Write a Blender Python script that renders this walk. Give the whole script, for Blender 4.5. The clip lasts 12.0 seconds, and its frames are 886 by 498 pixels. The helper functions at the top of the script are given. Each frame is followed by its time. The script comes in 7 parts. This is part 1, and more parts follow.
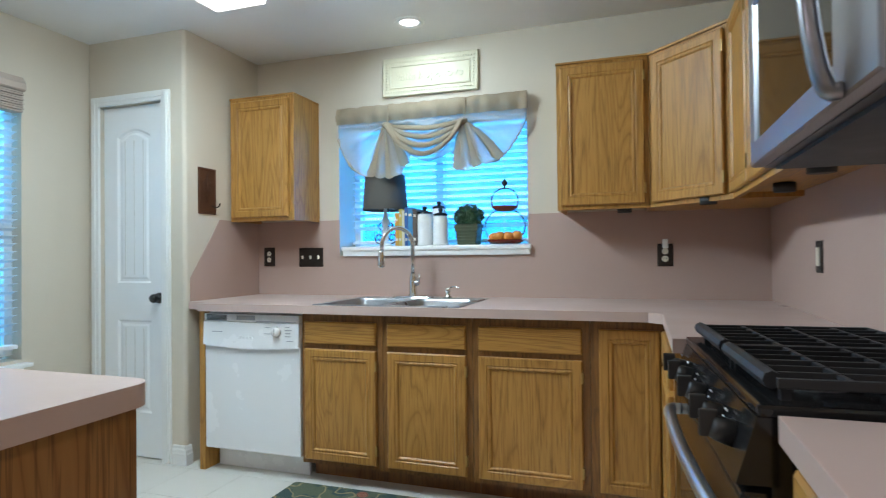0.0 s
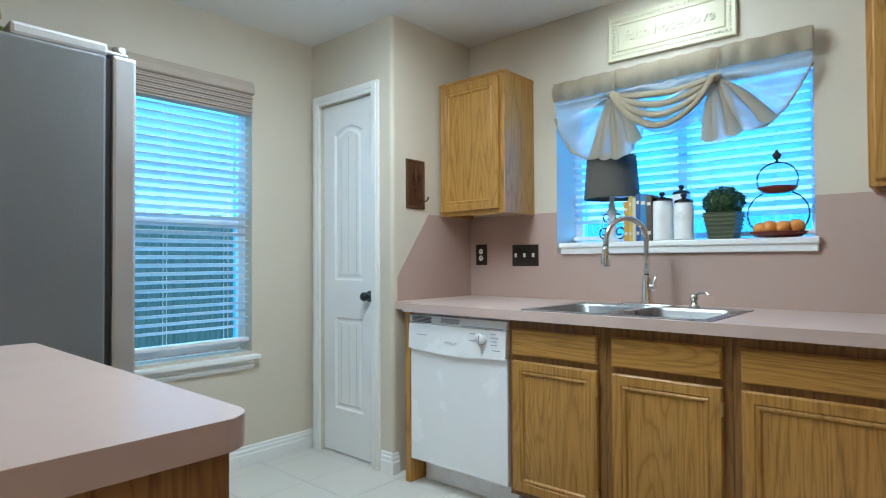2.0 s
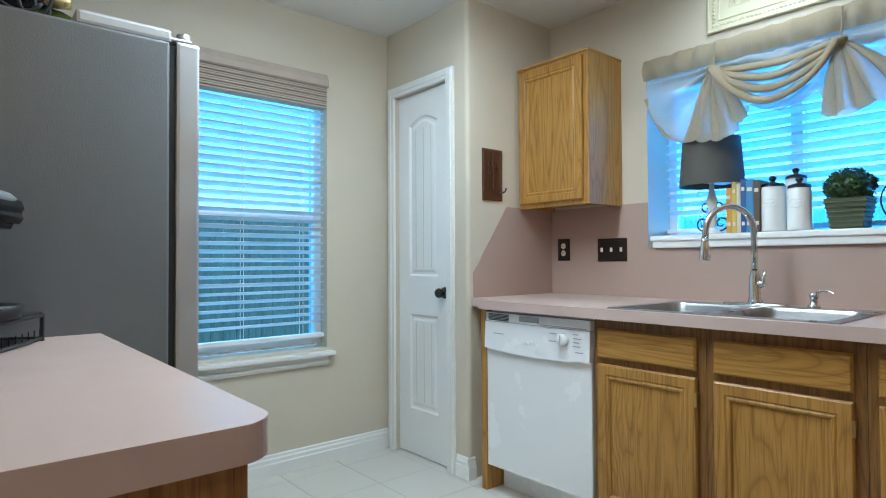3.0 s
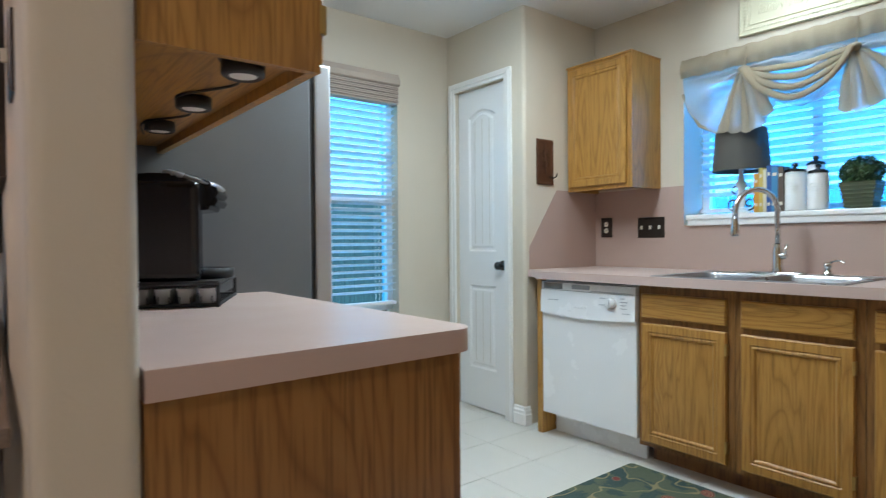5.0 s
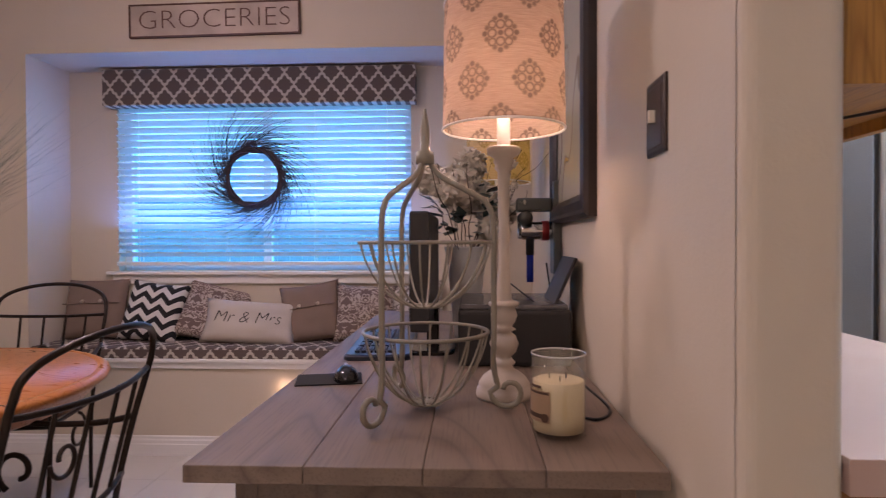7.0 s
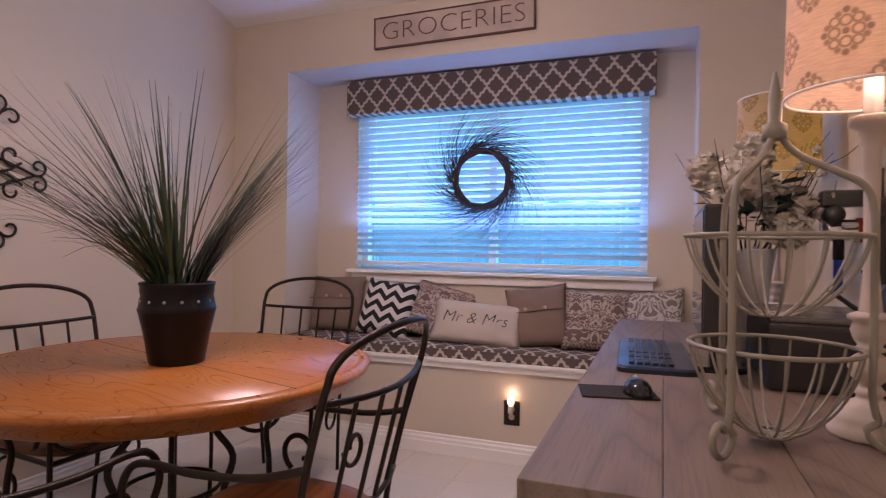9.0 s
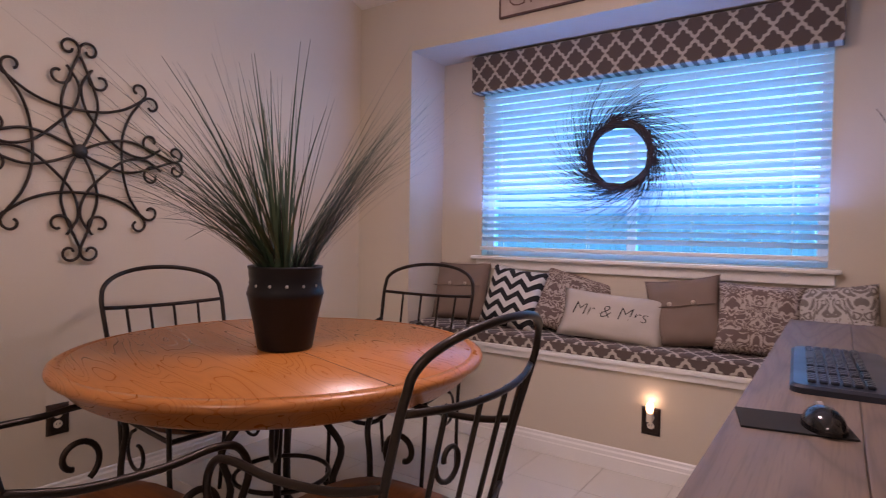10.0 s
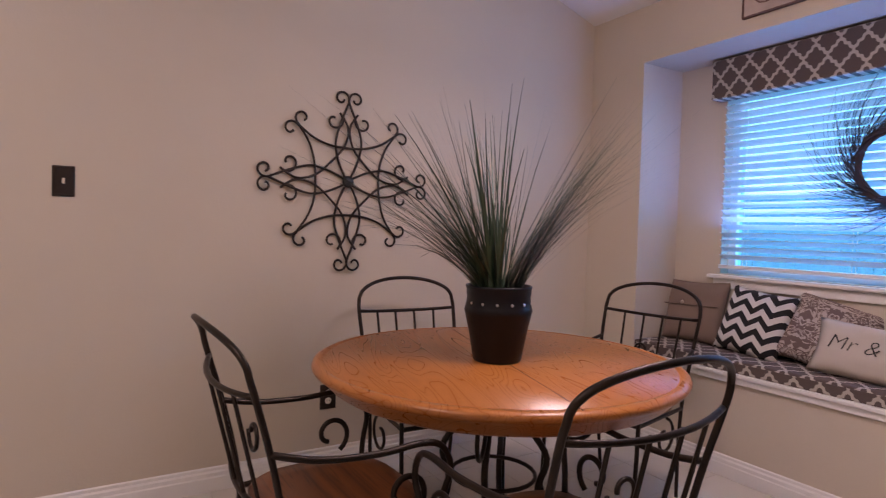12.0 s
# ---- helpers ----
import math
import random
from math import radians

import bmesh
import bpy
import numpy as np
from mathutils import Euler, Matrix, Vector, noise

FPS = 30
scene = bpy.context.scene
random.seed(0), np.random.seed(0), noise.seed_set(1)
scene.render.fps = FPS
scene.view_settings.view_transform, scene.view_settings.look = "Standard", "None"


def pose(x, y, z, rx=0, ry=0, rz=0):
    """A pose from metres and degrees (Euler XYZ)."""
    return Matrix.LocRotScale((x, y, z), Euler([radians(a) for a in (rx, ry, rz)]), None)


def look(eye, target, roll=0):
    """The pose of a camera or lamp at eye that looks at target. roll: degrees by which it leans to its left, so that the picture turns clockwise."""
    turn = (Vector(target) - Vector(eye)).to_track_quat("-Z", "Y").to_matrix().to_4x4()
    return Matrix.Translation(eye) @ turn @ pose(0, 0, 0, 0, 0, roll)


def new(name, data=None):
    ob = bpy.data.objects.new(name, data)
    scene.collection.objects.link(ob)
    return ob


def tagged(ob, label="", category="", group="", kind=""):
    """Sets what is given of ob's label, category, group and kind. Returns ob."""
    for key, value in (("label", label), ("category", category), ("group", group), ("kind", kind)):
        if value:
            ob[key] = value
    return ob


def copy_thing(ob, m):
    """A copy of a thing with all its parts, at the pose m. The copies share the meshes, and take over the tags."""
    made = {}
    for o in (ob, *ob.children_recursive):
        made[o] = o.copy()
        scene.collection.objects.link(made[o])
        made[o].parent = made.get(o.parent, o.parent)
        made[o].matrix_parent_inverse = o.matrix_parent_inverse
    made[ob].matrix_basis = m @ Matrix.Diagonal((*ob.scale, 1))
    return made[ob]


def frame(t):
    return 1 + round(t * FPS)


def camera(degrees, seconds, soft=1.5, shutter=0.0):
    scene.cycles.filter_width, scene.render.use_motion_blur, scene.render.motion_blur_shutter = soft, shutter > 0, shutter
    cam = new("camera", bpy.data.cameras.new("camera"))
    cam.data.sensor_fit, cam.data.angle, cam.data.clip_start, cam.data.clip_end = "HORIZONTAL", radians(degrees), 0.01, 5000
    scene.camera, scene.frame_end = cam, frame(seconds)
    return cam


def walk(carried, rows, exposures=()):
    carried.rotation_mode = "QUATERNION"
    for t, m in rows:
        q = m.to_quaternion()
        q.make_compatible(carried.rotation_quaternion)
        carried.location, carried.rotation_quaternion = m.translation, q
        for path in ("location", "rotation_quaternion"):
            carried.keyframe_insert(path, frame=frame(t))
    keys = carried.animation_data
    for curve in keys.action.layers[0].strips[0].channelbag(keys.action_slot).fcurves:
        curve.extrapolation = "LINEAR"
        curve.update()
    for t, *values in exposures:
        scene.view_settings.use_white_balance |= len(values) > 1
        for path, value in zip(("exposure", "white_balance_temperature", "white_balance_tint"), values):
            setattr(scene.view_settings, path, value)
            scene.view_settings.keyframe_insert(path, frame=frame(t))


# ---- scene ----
cam = camera(74.8, 12.0, soft=1.1, shutter=0.25)
PATH = [
    (0, (0.371, 0.287, 1.159), (-0.272, 2.181, 1.182), -0.62),
    (0.5, (0.326, 0.452, 1.16), (-0.547, 2.25, 1.185), -0.55),
    (1, (0.3, 0.573, 1.152), (-0.771, 2.261, 1.185), -0.49),
    (1.5, (0.258, 0.661, 1.151), (-0.955, 2.25, 1.188), -0.41),
    (2, (0.195, 0.763, 1.133), (-1.125, 2.263, 1.171), -0.32),
    (2.5, (0.137, 0.856, 1.116), (-1.301, 2.245, 1.155), -0.24),
    (3, (0.108, 0.908, 1.105), (-1.414, 2.2, 1.145), -0.29),
    (4.8, (0.323, 0.498, 1.095), (-1.214, 1.78, 1.105), -0.45),
    (5, (0.315, 0.439, 1.089), (-1.257, 1.675, 1.06), -0.47),
    (5.5, (0.284, 0.313, 1.106), (-1.500, 1.214, 1.030), -0.2),
    (6, (0.225, 0.233, 1.136), (-1.718, 0.699, 1.055), -0.3),
    (6.5, (0.188, 0.224, 1.146), (-1.809, 0.328, 1.126), -0.3),
    (7, (0.161, 0.148, 1.178), (-1.837, 0.052, 1.155), -0.2),
    (7.5, (0.132, 0.074, 1.212), (-1.847, -0.215, 1.185), -0.2),
    (7.7, (0.121, 0.044, 1.214), (-1.848, -0.305, 1.197), -0.2),
    (9.3, (0.026, -0.158, 1.141), (-1.804, -0.966, 1.116), 0.9),
    (9.5, (-0.016, -0.169, 1.148), (-1.811, -1.051, 1.103), 0.9),
    (10, (-0.177, -0.166, 1.135), (-1.826, -1.296, 1.084), 1.0),
    (10.5, (-0.277, -0.155, 1.128), (-1.749, -1.507, 1.072), 1.1),
    (11, (-0.31, -0.148, 1.136), (-1.607, -1.67, 1.078), 1.3),
    (11.3, (-0.308, -0.103, 1.135), (-1.524, -1.69, 1.074), 1.5),
    (11.5, (-0.268, -0.062, 1.151), (-1.453, -1.672, 1.091), 1.4),
    (12, (-0.195, 0.019, 1.216), (-1.23, -1.69, 1.152), 1.6),
]
EXPOSURES = [(0.0, 0.30, 6050, 9), (4.6, 0.24, 6100, 9), (5.4, 0.25, 6400, 16), (6.4, 0.34, 6600, 30), (9.5, 0.44, 6900, 36), (12.0, 0.44, 6700, 34)]
walk(cam, [(t, look(eye, target, roll)) for t, eye, target, roll in PATH], EXPOSURES)

# ---------------------------------------------------------------- light
world = bpy.data.worlds.new("world")
scene.world = world
world.use_nodes = True
wn, wl = world.node_tree.nodes, world.node_tree.links
sky = wn.new("ShaderNodeTexSky")
sky.sky_type, sky.sun_disc = "NISHITA", False
sky.sun_elevation, sky.sun_rotation = radians(61), radians(127)
sky.air_density, sky.dust_density, sky.ozone_density = 1.3, 0.6, 3.0
wn["Background"].inputs["Strength"].default_value = 0.40
wl.new(sky.outputs["Color"], wn["Background"].inputs["Color"])

sun = new("sun", bpy.data.lights.new("sun", "SUN"))
sun.data.energy, sun.data.angle, sun.data.color = 4.5, radians(12), (1.0, 0.96, 0.92)
sun.matrix_world = look((4, -3, 9), (0, 0, 0))


def point_lamp(name, place, watts, colour, radius):
    ob = new(name, bpy.data.lights.new(name, "POINT"))
    ob.data.energy, ob.data.color, ob.data.shadow_soft_size = watts, colour, radius
    ob.location = place
    return ob


def area_lamp(name, m, watts, colour, sx, sy):
    ob = new(name, bpy.data.lights.new(name, "AREA"))
    ob.data.shape, ob.data.size, ob.data.size_y = "RECTANGLE", sx, sy
    ob.data.energy, ob.data.color = watts, colour
    ob.matrix_world = m
    return ob


WARM, WHITE, DAY = (1.0, 0.72, 0.48), (0.76, 0.93, 1.0), (0.06, 0.42, 1.0)
BAY_OPENING = -3.215                            # just inside the bay's blind
area_lamp("ceiling_light_tube", pose(-1.45, 2.05, 2.362), 20, WHITE, 0.24, 1.05)
area_lamp("ceiling_light_east_side", pose(-1.285, 2.05, 2.374, 0, -58, 0), 24, WHITE, 0.08, 1.05)
area_lamp("ceiling_light_west_side", pose(-1.615, 2.05, 2.374, 0, 50, 0), 3, WHITE, 0.08, 1.05)
area_lamp("downlight_lamp", pose(-0.825, 3.265, 2.431), 3.2, WHITE, 0.09, 0.09)
area_lamp("daylight_sink_window", pose(-0.834, 3.90, 1.62, -90, 0, 0), 24, DAY, 1.18, 0.80)
area_lamp("daylight_bay_window", pose(-3.47, -1.12, 1.52, 90, 0, -90), 12.5, (0.05, 0.56, 1.0), 1.8, 0.95)
# added upward strip, hidden from below, that tints the bay recess blue like daylight
area_lamp("daylight_through_blind", pose(BAY_OPENING, -1.12, 1.26, 180, 0, 90), 7.5, (0.16, 0.36, 1.0), 1.75, 0.03)
point_lamp("desk_lamp_bulb", (-1.197, 0.225, 1.525), 10.5, (1.0, 0.70, 0.50), 0.035)
point_lamp("far_lamp_bulb", (-2.42, 0.27, 1.525), 7.0, WARM, 0.03)
point_lamp("night_light_bulb", (-2.945, -0.875, 0.375), 0.12, WARM, 0.012)
point_lamp("nook_ceiling_light", (-1.75, -1.10, 2.20), 10, (1.0, 0.86, 0.82), 0.09)
area_lamp("nook_ceiling_light_down", pose(-1.75, -1.10, 2.16), 10, (1.0, 0.86, 0.82), 0.25, 0.25)
area_lamp("daylight_tall_window", look((-3.75, 2.0, 2.75), (-2.84, 2.0, 1.5)), 85, (0.10, 0.55, 1.0), 1.1, 0.7)
# fill lamp added over the unseen living side, lifts the nook walls
area_lamp("living_room_light", pose(1.0, -0.9, 3.05), 22, (1.0, 0.86, 0.76), 0.5, 0.5)

# ---------------------------------------------------------------- mesh tools
def thing(name, label, category, place=(0, 0, 0), turn=0.0, group="", kind=""):
    ob = new(name)
    ob.empty_display_size = 0.05
    ob.matrix_basis = pose(*place, 0, 0, turn)
    return tagged(ob, label, category, group, kind)


def part(name, bm, material, parent, label="", smooth=False):
    mesh = bpy.data.meshes.new(name)
    bm.normal_update()
    if smooth:
        for f in bm.faces:
            f.smooth = True
    bm.to_mesh(mesh)
    bm.free()
    return piece(name, mesh, material, parent, label)


def piece(name, mesh, material, parent, label="", m=None):
    if material and not mesh.materials:
        mesh.materials.append(material)
    ob = new(name, mesh)
    if parent:
        ob.parent = parent
    if m is not None:
        ob.matrix_basis = m
    if label:
        ob["label"] = label
    return ob


def solid(name, bm, material, label="", category="", kind="", group="", smooth=False):
    return tagged(part(name, bm, material, None, "", smooth), label, category, group, kind)


def box(x0, y0, z0, x1, y1, z1, r=0.0, bm=None, seg=2):
    own = bmesh.new()
    v = [own.verts.new((x, y, z)) for z in (z0, z1) for x, y in ((x0, y0), (x1, y0), (x1, y1), (x0, y1))]
    for q in ((3, 2, 1, 0), (4, 5, 6, 7), (0, 1, 5, 4), (1, 2, 6, 5), (2, 3, 7, 6), (3, 0, 4, 7)):
        own.faces.new([v[i] for i in q])
    if r:
        bmesh.ops.bevel(own, geom=own.edges[:], offset=r, segments=seg, profile=0.6, affect="EDGES")
    return join(bm, own)


def join(bm, own, m=None):
    if m is not None:
        own.transform(m)
    if bm is None:
        return own
    mesh = bpy.data.meshes.new("temporary")
    own.to_mesh(mesh)
    own.free()
    bm.from_mesh(mesh)
    bpy.data.meshes.remove(mesh)
    return bm


def prism(points, z0, z1, bm=None, r=0.0):
    """A flat outline, drawn anticlockwise, raised from z0 to z1."""
    own = bmesh.new()
    a = [own.verts.new((x, y, z0)) for x, y in points]
    b = [own.verts.new((x, y, z1)) for x, y in points]
    n = len(points)
    own.faces.new(a[::-1])
    top = own.faces.new(b)
    for i in range(n):
        own.faces.new((a[i], a[(i + 1) % n], b[(i + 1) % n], b[i]))
    if r:
        bmesh.ops.bevel(own, geom=list(top.edges), offset=r, segments=2, profile=0.6, affect="EDGES")
    return join(bm, own)


def lathe(profile, n=24, bm=None, m=None, close=False):
    """A profile of (radius, height) turned about z."""
    own = bmesh.new()
    rings = []
    for r, z in profile:
        rings.append([own.verts.new((r * math.cos(2 * math.pi * i / n), r * math.sin(2 * math.pi * i / n), z)) for i in range(n)] if r > 1e-6 else [own.verts.new((0, 0, z))])
    for a, b in zip(rings, rings[1:]):
        for i in range(n):
            j = (i + 1) % n
            q = [a[i % len(a)], a[j % len(a)], b[j % len(b)], b[i % len(b)]]
            q = [v for k, v in enumerate(q) if v not in q[:k]]
            if len(q) > 2:
                own.faces.new(q)
    if close:
        for ring, flip in ((rings[0], True), (rings[-1], False)):
            if len(ring) > 2:
                own.faces.new(ring[::-1] if flip else ring)
    bmesh.ops.recalc_face_normals(own, faces=own.faces)
    return join(bm, own, m)


def tube(points, r, n=8, bm=None, taper=1.0, loop=False, flat=1.0):
    """A round bar of radius r along a line of points."""
    own = bmesh.new()
    pts = [Vector(p) for p in points]
    count = len(pts)
    rings, up = [], None
    for i, p in enumerate(pts):
        if loop:
            d = (pts[(i + 1) % count] - pts[i - 1]).normalized()
        else:
            d = (pts[min(i + 1, count - 1)] - pts[max(i - 1, 0)]).normalized()
        if up is None:
            up = d.orthogonal().normalized()
        up = (up - d * up.dot(d))
        up = up.normalized() if up.length > 1e-5 else d.orthogonal().normalized()
        side = d.cross(up)
        k = r * (1 + (taper - 1) * i / max(count - 1, 1))
        rings.append([own.verts.new(p + k * (math.cos(2 * math.pi * j / n) * up + flat * math.sin(2 * math.pi * j / n) * side)) for j in range(n)])
    pairs = list(zip(rings, rings[1:])) + ([(rings[-1], rings[0])] if loop else [])
    for a, b in pairs:
        for j in range(n):
            own.faces.new((a[j], a[(j + 1) % n], b[(j + 1) % n], b[j]))
    if not loop:
        own.faces.new(rings[0][::-1])
        own.faces.new(rings[-1])
    return join(bm, own)


def smooth_line(points, steps=6):
    """A rounded line through the points."""
    pts = [Vector(p) for p in points]
    out = []
    for i in range(len(pts) - 1):
        p0, p1, p2, p3 = pts[max(i - 1, 0)], pts[i], pts[i + 1], pts[min(i + 2, len(pts) - 1)]
        for s in range(steps):
            t = s / steps
            out.append(0.5 * (2 * p1 + (p2 - p0) * t + (2 * p0 - 5 * p1 + 4 * p2 - p3) * t * t + (3 * p1 - p0 - 3 * p2 + p3) * t ** 3))
    return out + [pts[-1]]


def rect_loops(w, h, loops, bm=None, cap=True, x0=0.0, z0=0.0):
    """Nested rectangles in the x-z plane: (inset, y) each, skinned one to the next; the last one closed."""
    own = bmesh.new()
    rings = [[own.verts.new((x0 + x, y, z0 + z)) for x, z in ((i, i), (w - i, i), (w - i, h - i), (i, h - i))] for i, y in loops]
    for a, b in zip(rings, rings[1:]):
        for j in range(4):
            own.faces.new((a[j], a[(j + 1) % 4], b[(j + 1) % 4], b[j]))
    if cap:
        own.faces.new(rings[-1])
    return join(bm, own)


def spiral(cx, cz, r0, r1, a0, a1, n=14):
    return [(cx + (r0 + (r1 - r0) * i / n) * math.cos(radians(a0 + (a1 - a0) * i / n)), cz + (r0 + (r1 - r0) * i / n) * math.sin(radians(a0 + (a1 - a0) * i / n))) for i in range(n + 1)]


def text_mesh(body, size, depth=0.002, thin=0.0):
    """Flat letters in the x-y plane, centred, as a bmesh."""
    curve = bpy.data.curves.new("lettering", "FONT")
    curve.body, curve.size, curve.extrude, curve.align_x, curve.align_y = body, size, depth, "CENTER", "CENTER"
    curve.resolution_u, curve.offset = 3, -thin
    ob = new("lettering", curve)
    mesh = bpy.data.meshes.new_from_object(ob.evaluated_get(bpy.context.evaluated_depsgraph_get()))
    bm = bmesh.new()
    bm.from_mesh(mesh)
    bpy.data.objects.remove(ob)
    bpy.data.curves.remove(curve)
    bpy.data.meshes.remove(mesh)
    return bm


# ---------------------------------------------------------------- materials
class Nodes:
    """A short way to write node materials."""

    def __init__(self, name):
        self.mat = bpy.data.materials.new(name)
        self.mat.use_nodes = True
        self.tree = self.mat.node_tree
        self.bsdf = self.tree.nodes["Principled BSDF"]
        self.out = self.tree.nodes["Material Output"]

    def add(self, kind, **inputs):
        node = self.tree.nodes.new("ShaderNode" + kind)
        for key, value in inputs.items():
            self.put(node.inputs[key.replace("_", " ")], value)
        return node

    def put(self, socket, value):
        if isinstance(value, bpy.types.NodeSocket):
            self.tree.links.new(value, socket)
        else:
            socket.default_value = value

    def math(self, op, a, b=0.0, c=0.0):
        node = self.tree.nodes.new("ShaderNodeMath")
        node.operation = op
        for socket, value in zip(node.inputs, (a, b, c)):
            self.put(socket, value)
        return node.outputs[0]

    def coords(self, scale=(1, 1, 1), vary=0.0, turn=(0, 0, 0)):
        tc = self.add("TexCoord").outputs["Object"]
        node = self.add("Mapping", Vector=tc, Scale=scale, Rotation=turn)
        if vary:
            info = self.add("ObjectInfo").outputs["Random"]
            shift = self.add("CombineXYZ", X=self.math("MULTIPLY", info, vary), Y=self.math("MULTIPLY", info, vary * 1.7), Z=self.math("MULTIPLY", info, vary * 0.6))
            self.put(node.inputs["Location"], shift.outputs[0])
        return node.outputs[0]

    def noise(self, vector, scale, detail=4.0, rough=0.55, distort=0.0):
        return self.add("TexNoise", Vector=vector, Scale=scale, Detail=detail, Roughness=rough, Distortion=distort).outputs["Fac"]

    def ramp(self, fac, *stops):
        node = self.add("ValToRGB", Fac=fac)
        e = node.color_ramp.elements
        while len(e) < len(stops):
            e.new(0.5)
        for el, (at, colour) in zip(e, stops):
            el.position, el.color = at, (*colour, 1)
        return node.outputs["Color"]

    def mix(self, fac, a, b, blend="MIX"):
        node = self.tree.nodes.new("ShaderNodeMix")
        node.data_type, node.blend_type = "RGBA", blend
        self.put(node.inputs[0], fac)
        self.put(node.inputs[6], a if isinstance(a, bpy.types.NodeSocket) else (*a, 1))
        self.put(node.inputs[7], b if isinstance(b, bpy.types.NodeSocket) else (*b, 1))
        return node.outputs[2]

    def bump(self, height, strength=0.2, distance=0.002):
        self.put(self.bsdf.inputs["Normal"], self.add("Bump", Height=height, Strength=strength, Distance=distance).outputs["Normal"])

    def done(self, colour, rough=0.6, metal=0.0, **more):
        self.put(self.bsdf.inputs["Base Color"], colour if isinstance(colour, bpy.types.NodeSocket) else (*colour, 1))
        self.put(self.bsdf.inputs["Roughness"], rough)
        self.put(self.bsdf.inputs["Metallic"], metal)
        for key, value in more.items():
            self.put(self.bsdf.inputs[key.replace("_", " ")], value)
        return self.mat


def scaled(c, k):
    return tuple(min(1.0, v * k) for v in c)


def plain(name, colour, rough=0.5, metal=0.0, grain=120.0, bump=0.08, spread=0.12, **more):
    """A paint, plastic or metal with slight blotches and fine relief."""
    n = Nodes(name)
    p = n.coords(vary=3.0)
    blotch = n.noise(p, 5.0)
    fine = n.noise(p, grain, 3.0)
    col = n.mix(blotch, scaled(colour, 1 - spread), scaled(colour, 1 + spread))
    n.bump(fine, bump, 0.001)
    r = n.math("ADD", n.math("MULTIPLY", n.math("SUBTRACT", blotch, 0.5), 0.25), rough)
    return n.done(col, r, metal, **more)


def wall_paint(name, colour):
    """Rolled paint on orange-peel plaster, with faint marks."""
    n = Nodes(name)
    p = n.coords()
    col = n.mix(n.noise(p, 1.6, 5.0, 0.6), scaled(colour, 0.94), scaled(colour, 1.06))
    marks = n.ramp(n.noise(n.coords((1, 1, 2.5)), 7.0, 6.0, 0.7), (0.70, (0, 0, 0)), (0.82, (1, 1, 1)))
    col = n.mix(n.math("MULTIPLY", marks, 0.18), col, scaled(colour, 0.6))
    n.bump(n.math("ADD", n.noise(p, 170.0, 2.0), n.math("MULTIPLY", n.noise(p, 45.0, 2.0), 1.2)), 0.22, 0.002)
    return n.done(col, 0.62)


def wood(name, dark, mid, light, axis="z", size=1.0, rough=0.38, pores=0.5, fine=False):
    """Plain-sawn boards: long wavy grain and short dark pores along one axis."""
    n = Nodes(name)
    q = 0.12 if fine else 0.16
    k = {"x": (q, 1, 1), "y": (1, q, 1), "z": (1, 1, q)}[axis]
    p = n.coords(k, vary=9.0)
    wide = n.noise(p, (5.2 if fine else 2.6) / size, 1.5, 0.4, 0.8)
    rings = n.math("FRACT", n.math("MULTIPLY", wide, 17.0 if fine else 8.0))
    rings = n.math("PINGPONG", rings, 0.5)
    col = n.ramp(n.math("MULTIPLY", rings, 2.0), (0.0, dark), (0.24, mid), (1.0, light))
    broad = n.noise(n.coords(vary=4.0), 2.2, 3.0)
    col = n.mix(n.math("MULTIPLY", broad, 0.5), col, mid)
    kk = tuple(0.035 if v < 0.5 else 1.0 for v in k)
    pore = n.noise(n.coords(kk, vary=5.0), 160.0 / size, 2.0, 0.6)
    pore_mask = n.ramp(pore, (0.36, (1, 1, 1)), (0.48, (0, 0, 0)))
    col = n.mix(n.math("MULTIPLY", pore_mask, pores), col, scaled(dark, 0.55))
    n.bump(pore, 0.18, 0.0008)
    return n.done(col, n.math("ADD", n.math("MULTIPLY", rings, 0.12), rough))


OAK = ((0.275, 0.122, 0.023), (0.400, 0.196, 0.040), (0.465, 0.240, 0.054))
oak_z, oak_x, oak_y = (wood("golden_oak_" + a, *OAK, a, fine=True) for a in "zxy")
# darker copy of the oak, shade put into its colour, for bodies and recesses
oak_shaded = wood("oak_shadowed_frame", (0.14, 0.05, 0.012), (0.22, 0.09, 0.022), (0.28, 0.125, 0.035), "z")
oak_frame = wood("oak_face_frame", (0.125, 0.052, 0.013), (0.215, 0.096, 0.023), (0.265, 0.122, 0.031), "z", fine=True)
oak_end = wood("reddish_oak_end", (0.185, 0.075, 0.019), (0.285, 0.128, 0.034), (0.335, 0.158, 0.044), "z", 1.3, fine=True)
table_oak = wood("honey_oak_table", (0.33, 0.115, 0.028), (0.44, 0.17, 0.045), (0.55, 0.245, 0.075), "x", 1.0, 0.30)
seat_wood = wood("brown_stained_seat_wood", (0.06, 0.018, 0.006), (0.14, 0.045, 0.014), (0.21, 0.075, 0.024), "x", 1.2, 0.30)
desk_wood = wood("grey_washed_desk_wood", (0.120, 0.084, 0.062), (0.175, 0.128, 0.096), (0.225, 0.170, 0.130), "x", 0.8, 0.55, 0.25)
beige_wall = wall_paint("beige_wall_paint", (0.60, 0.53, 0.425))
mauve_wall = wall_paint("mauve_wall_paint", (0.43, 0.30, 0.25))
ceiling_white = wall_paint("white_ceiling_paint", (0.78, 0.77, 0.75))
trim_white = plain("white_trim_paint", (0.80, 0.79, 0.76), 0.35, grain=60, spread=0.03)
door_white = plain("white_door_paint", (0.80, 0.80, 0.79), 0.38, grain=40, spread=0.03)
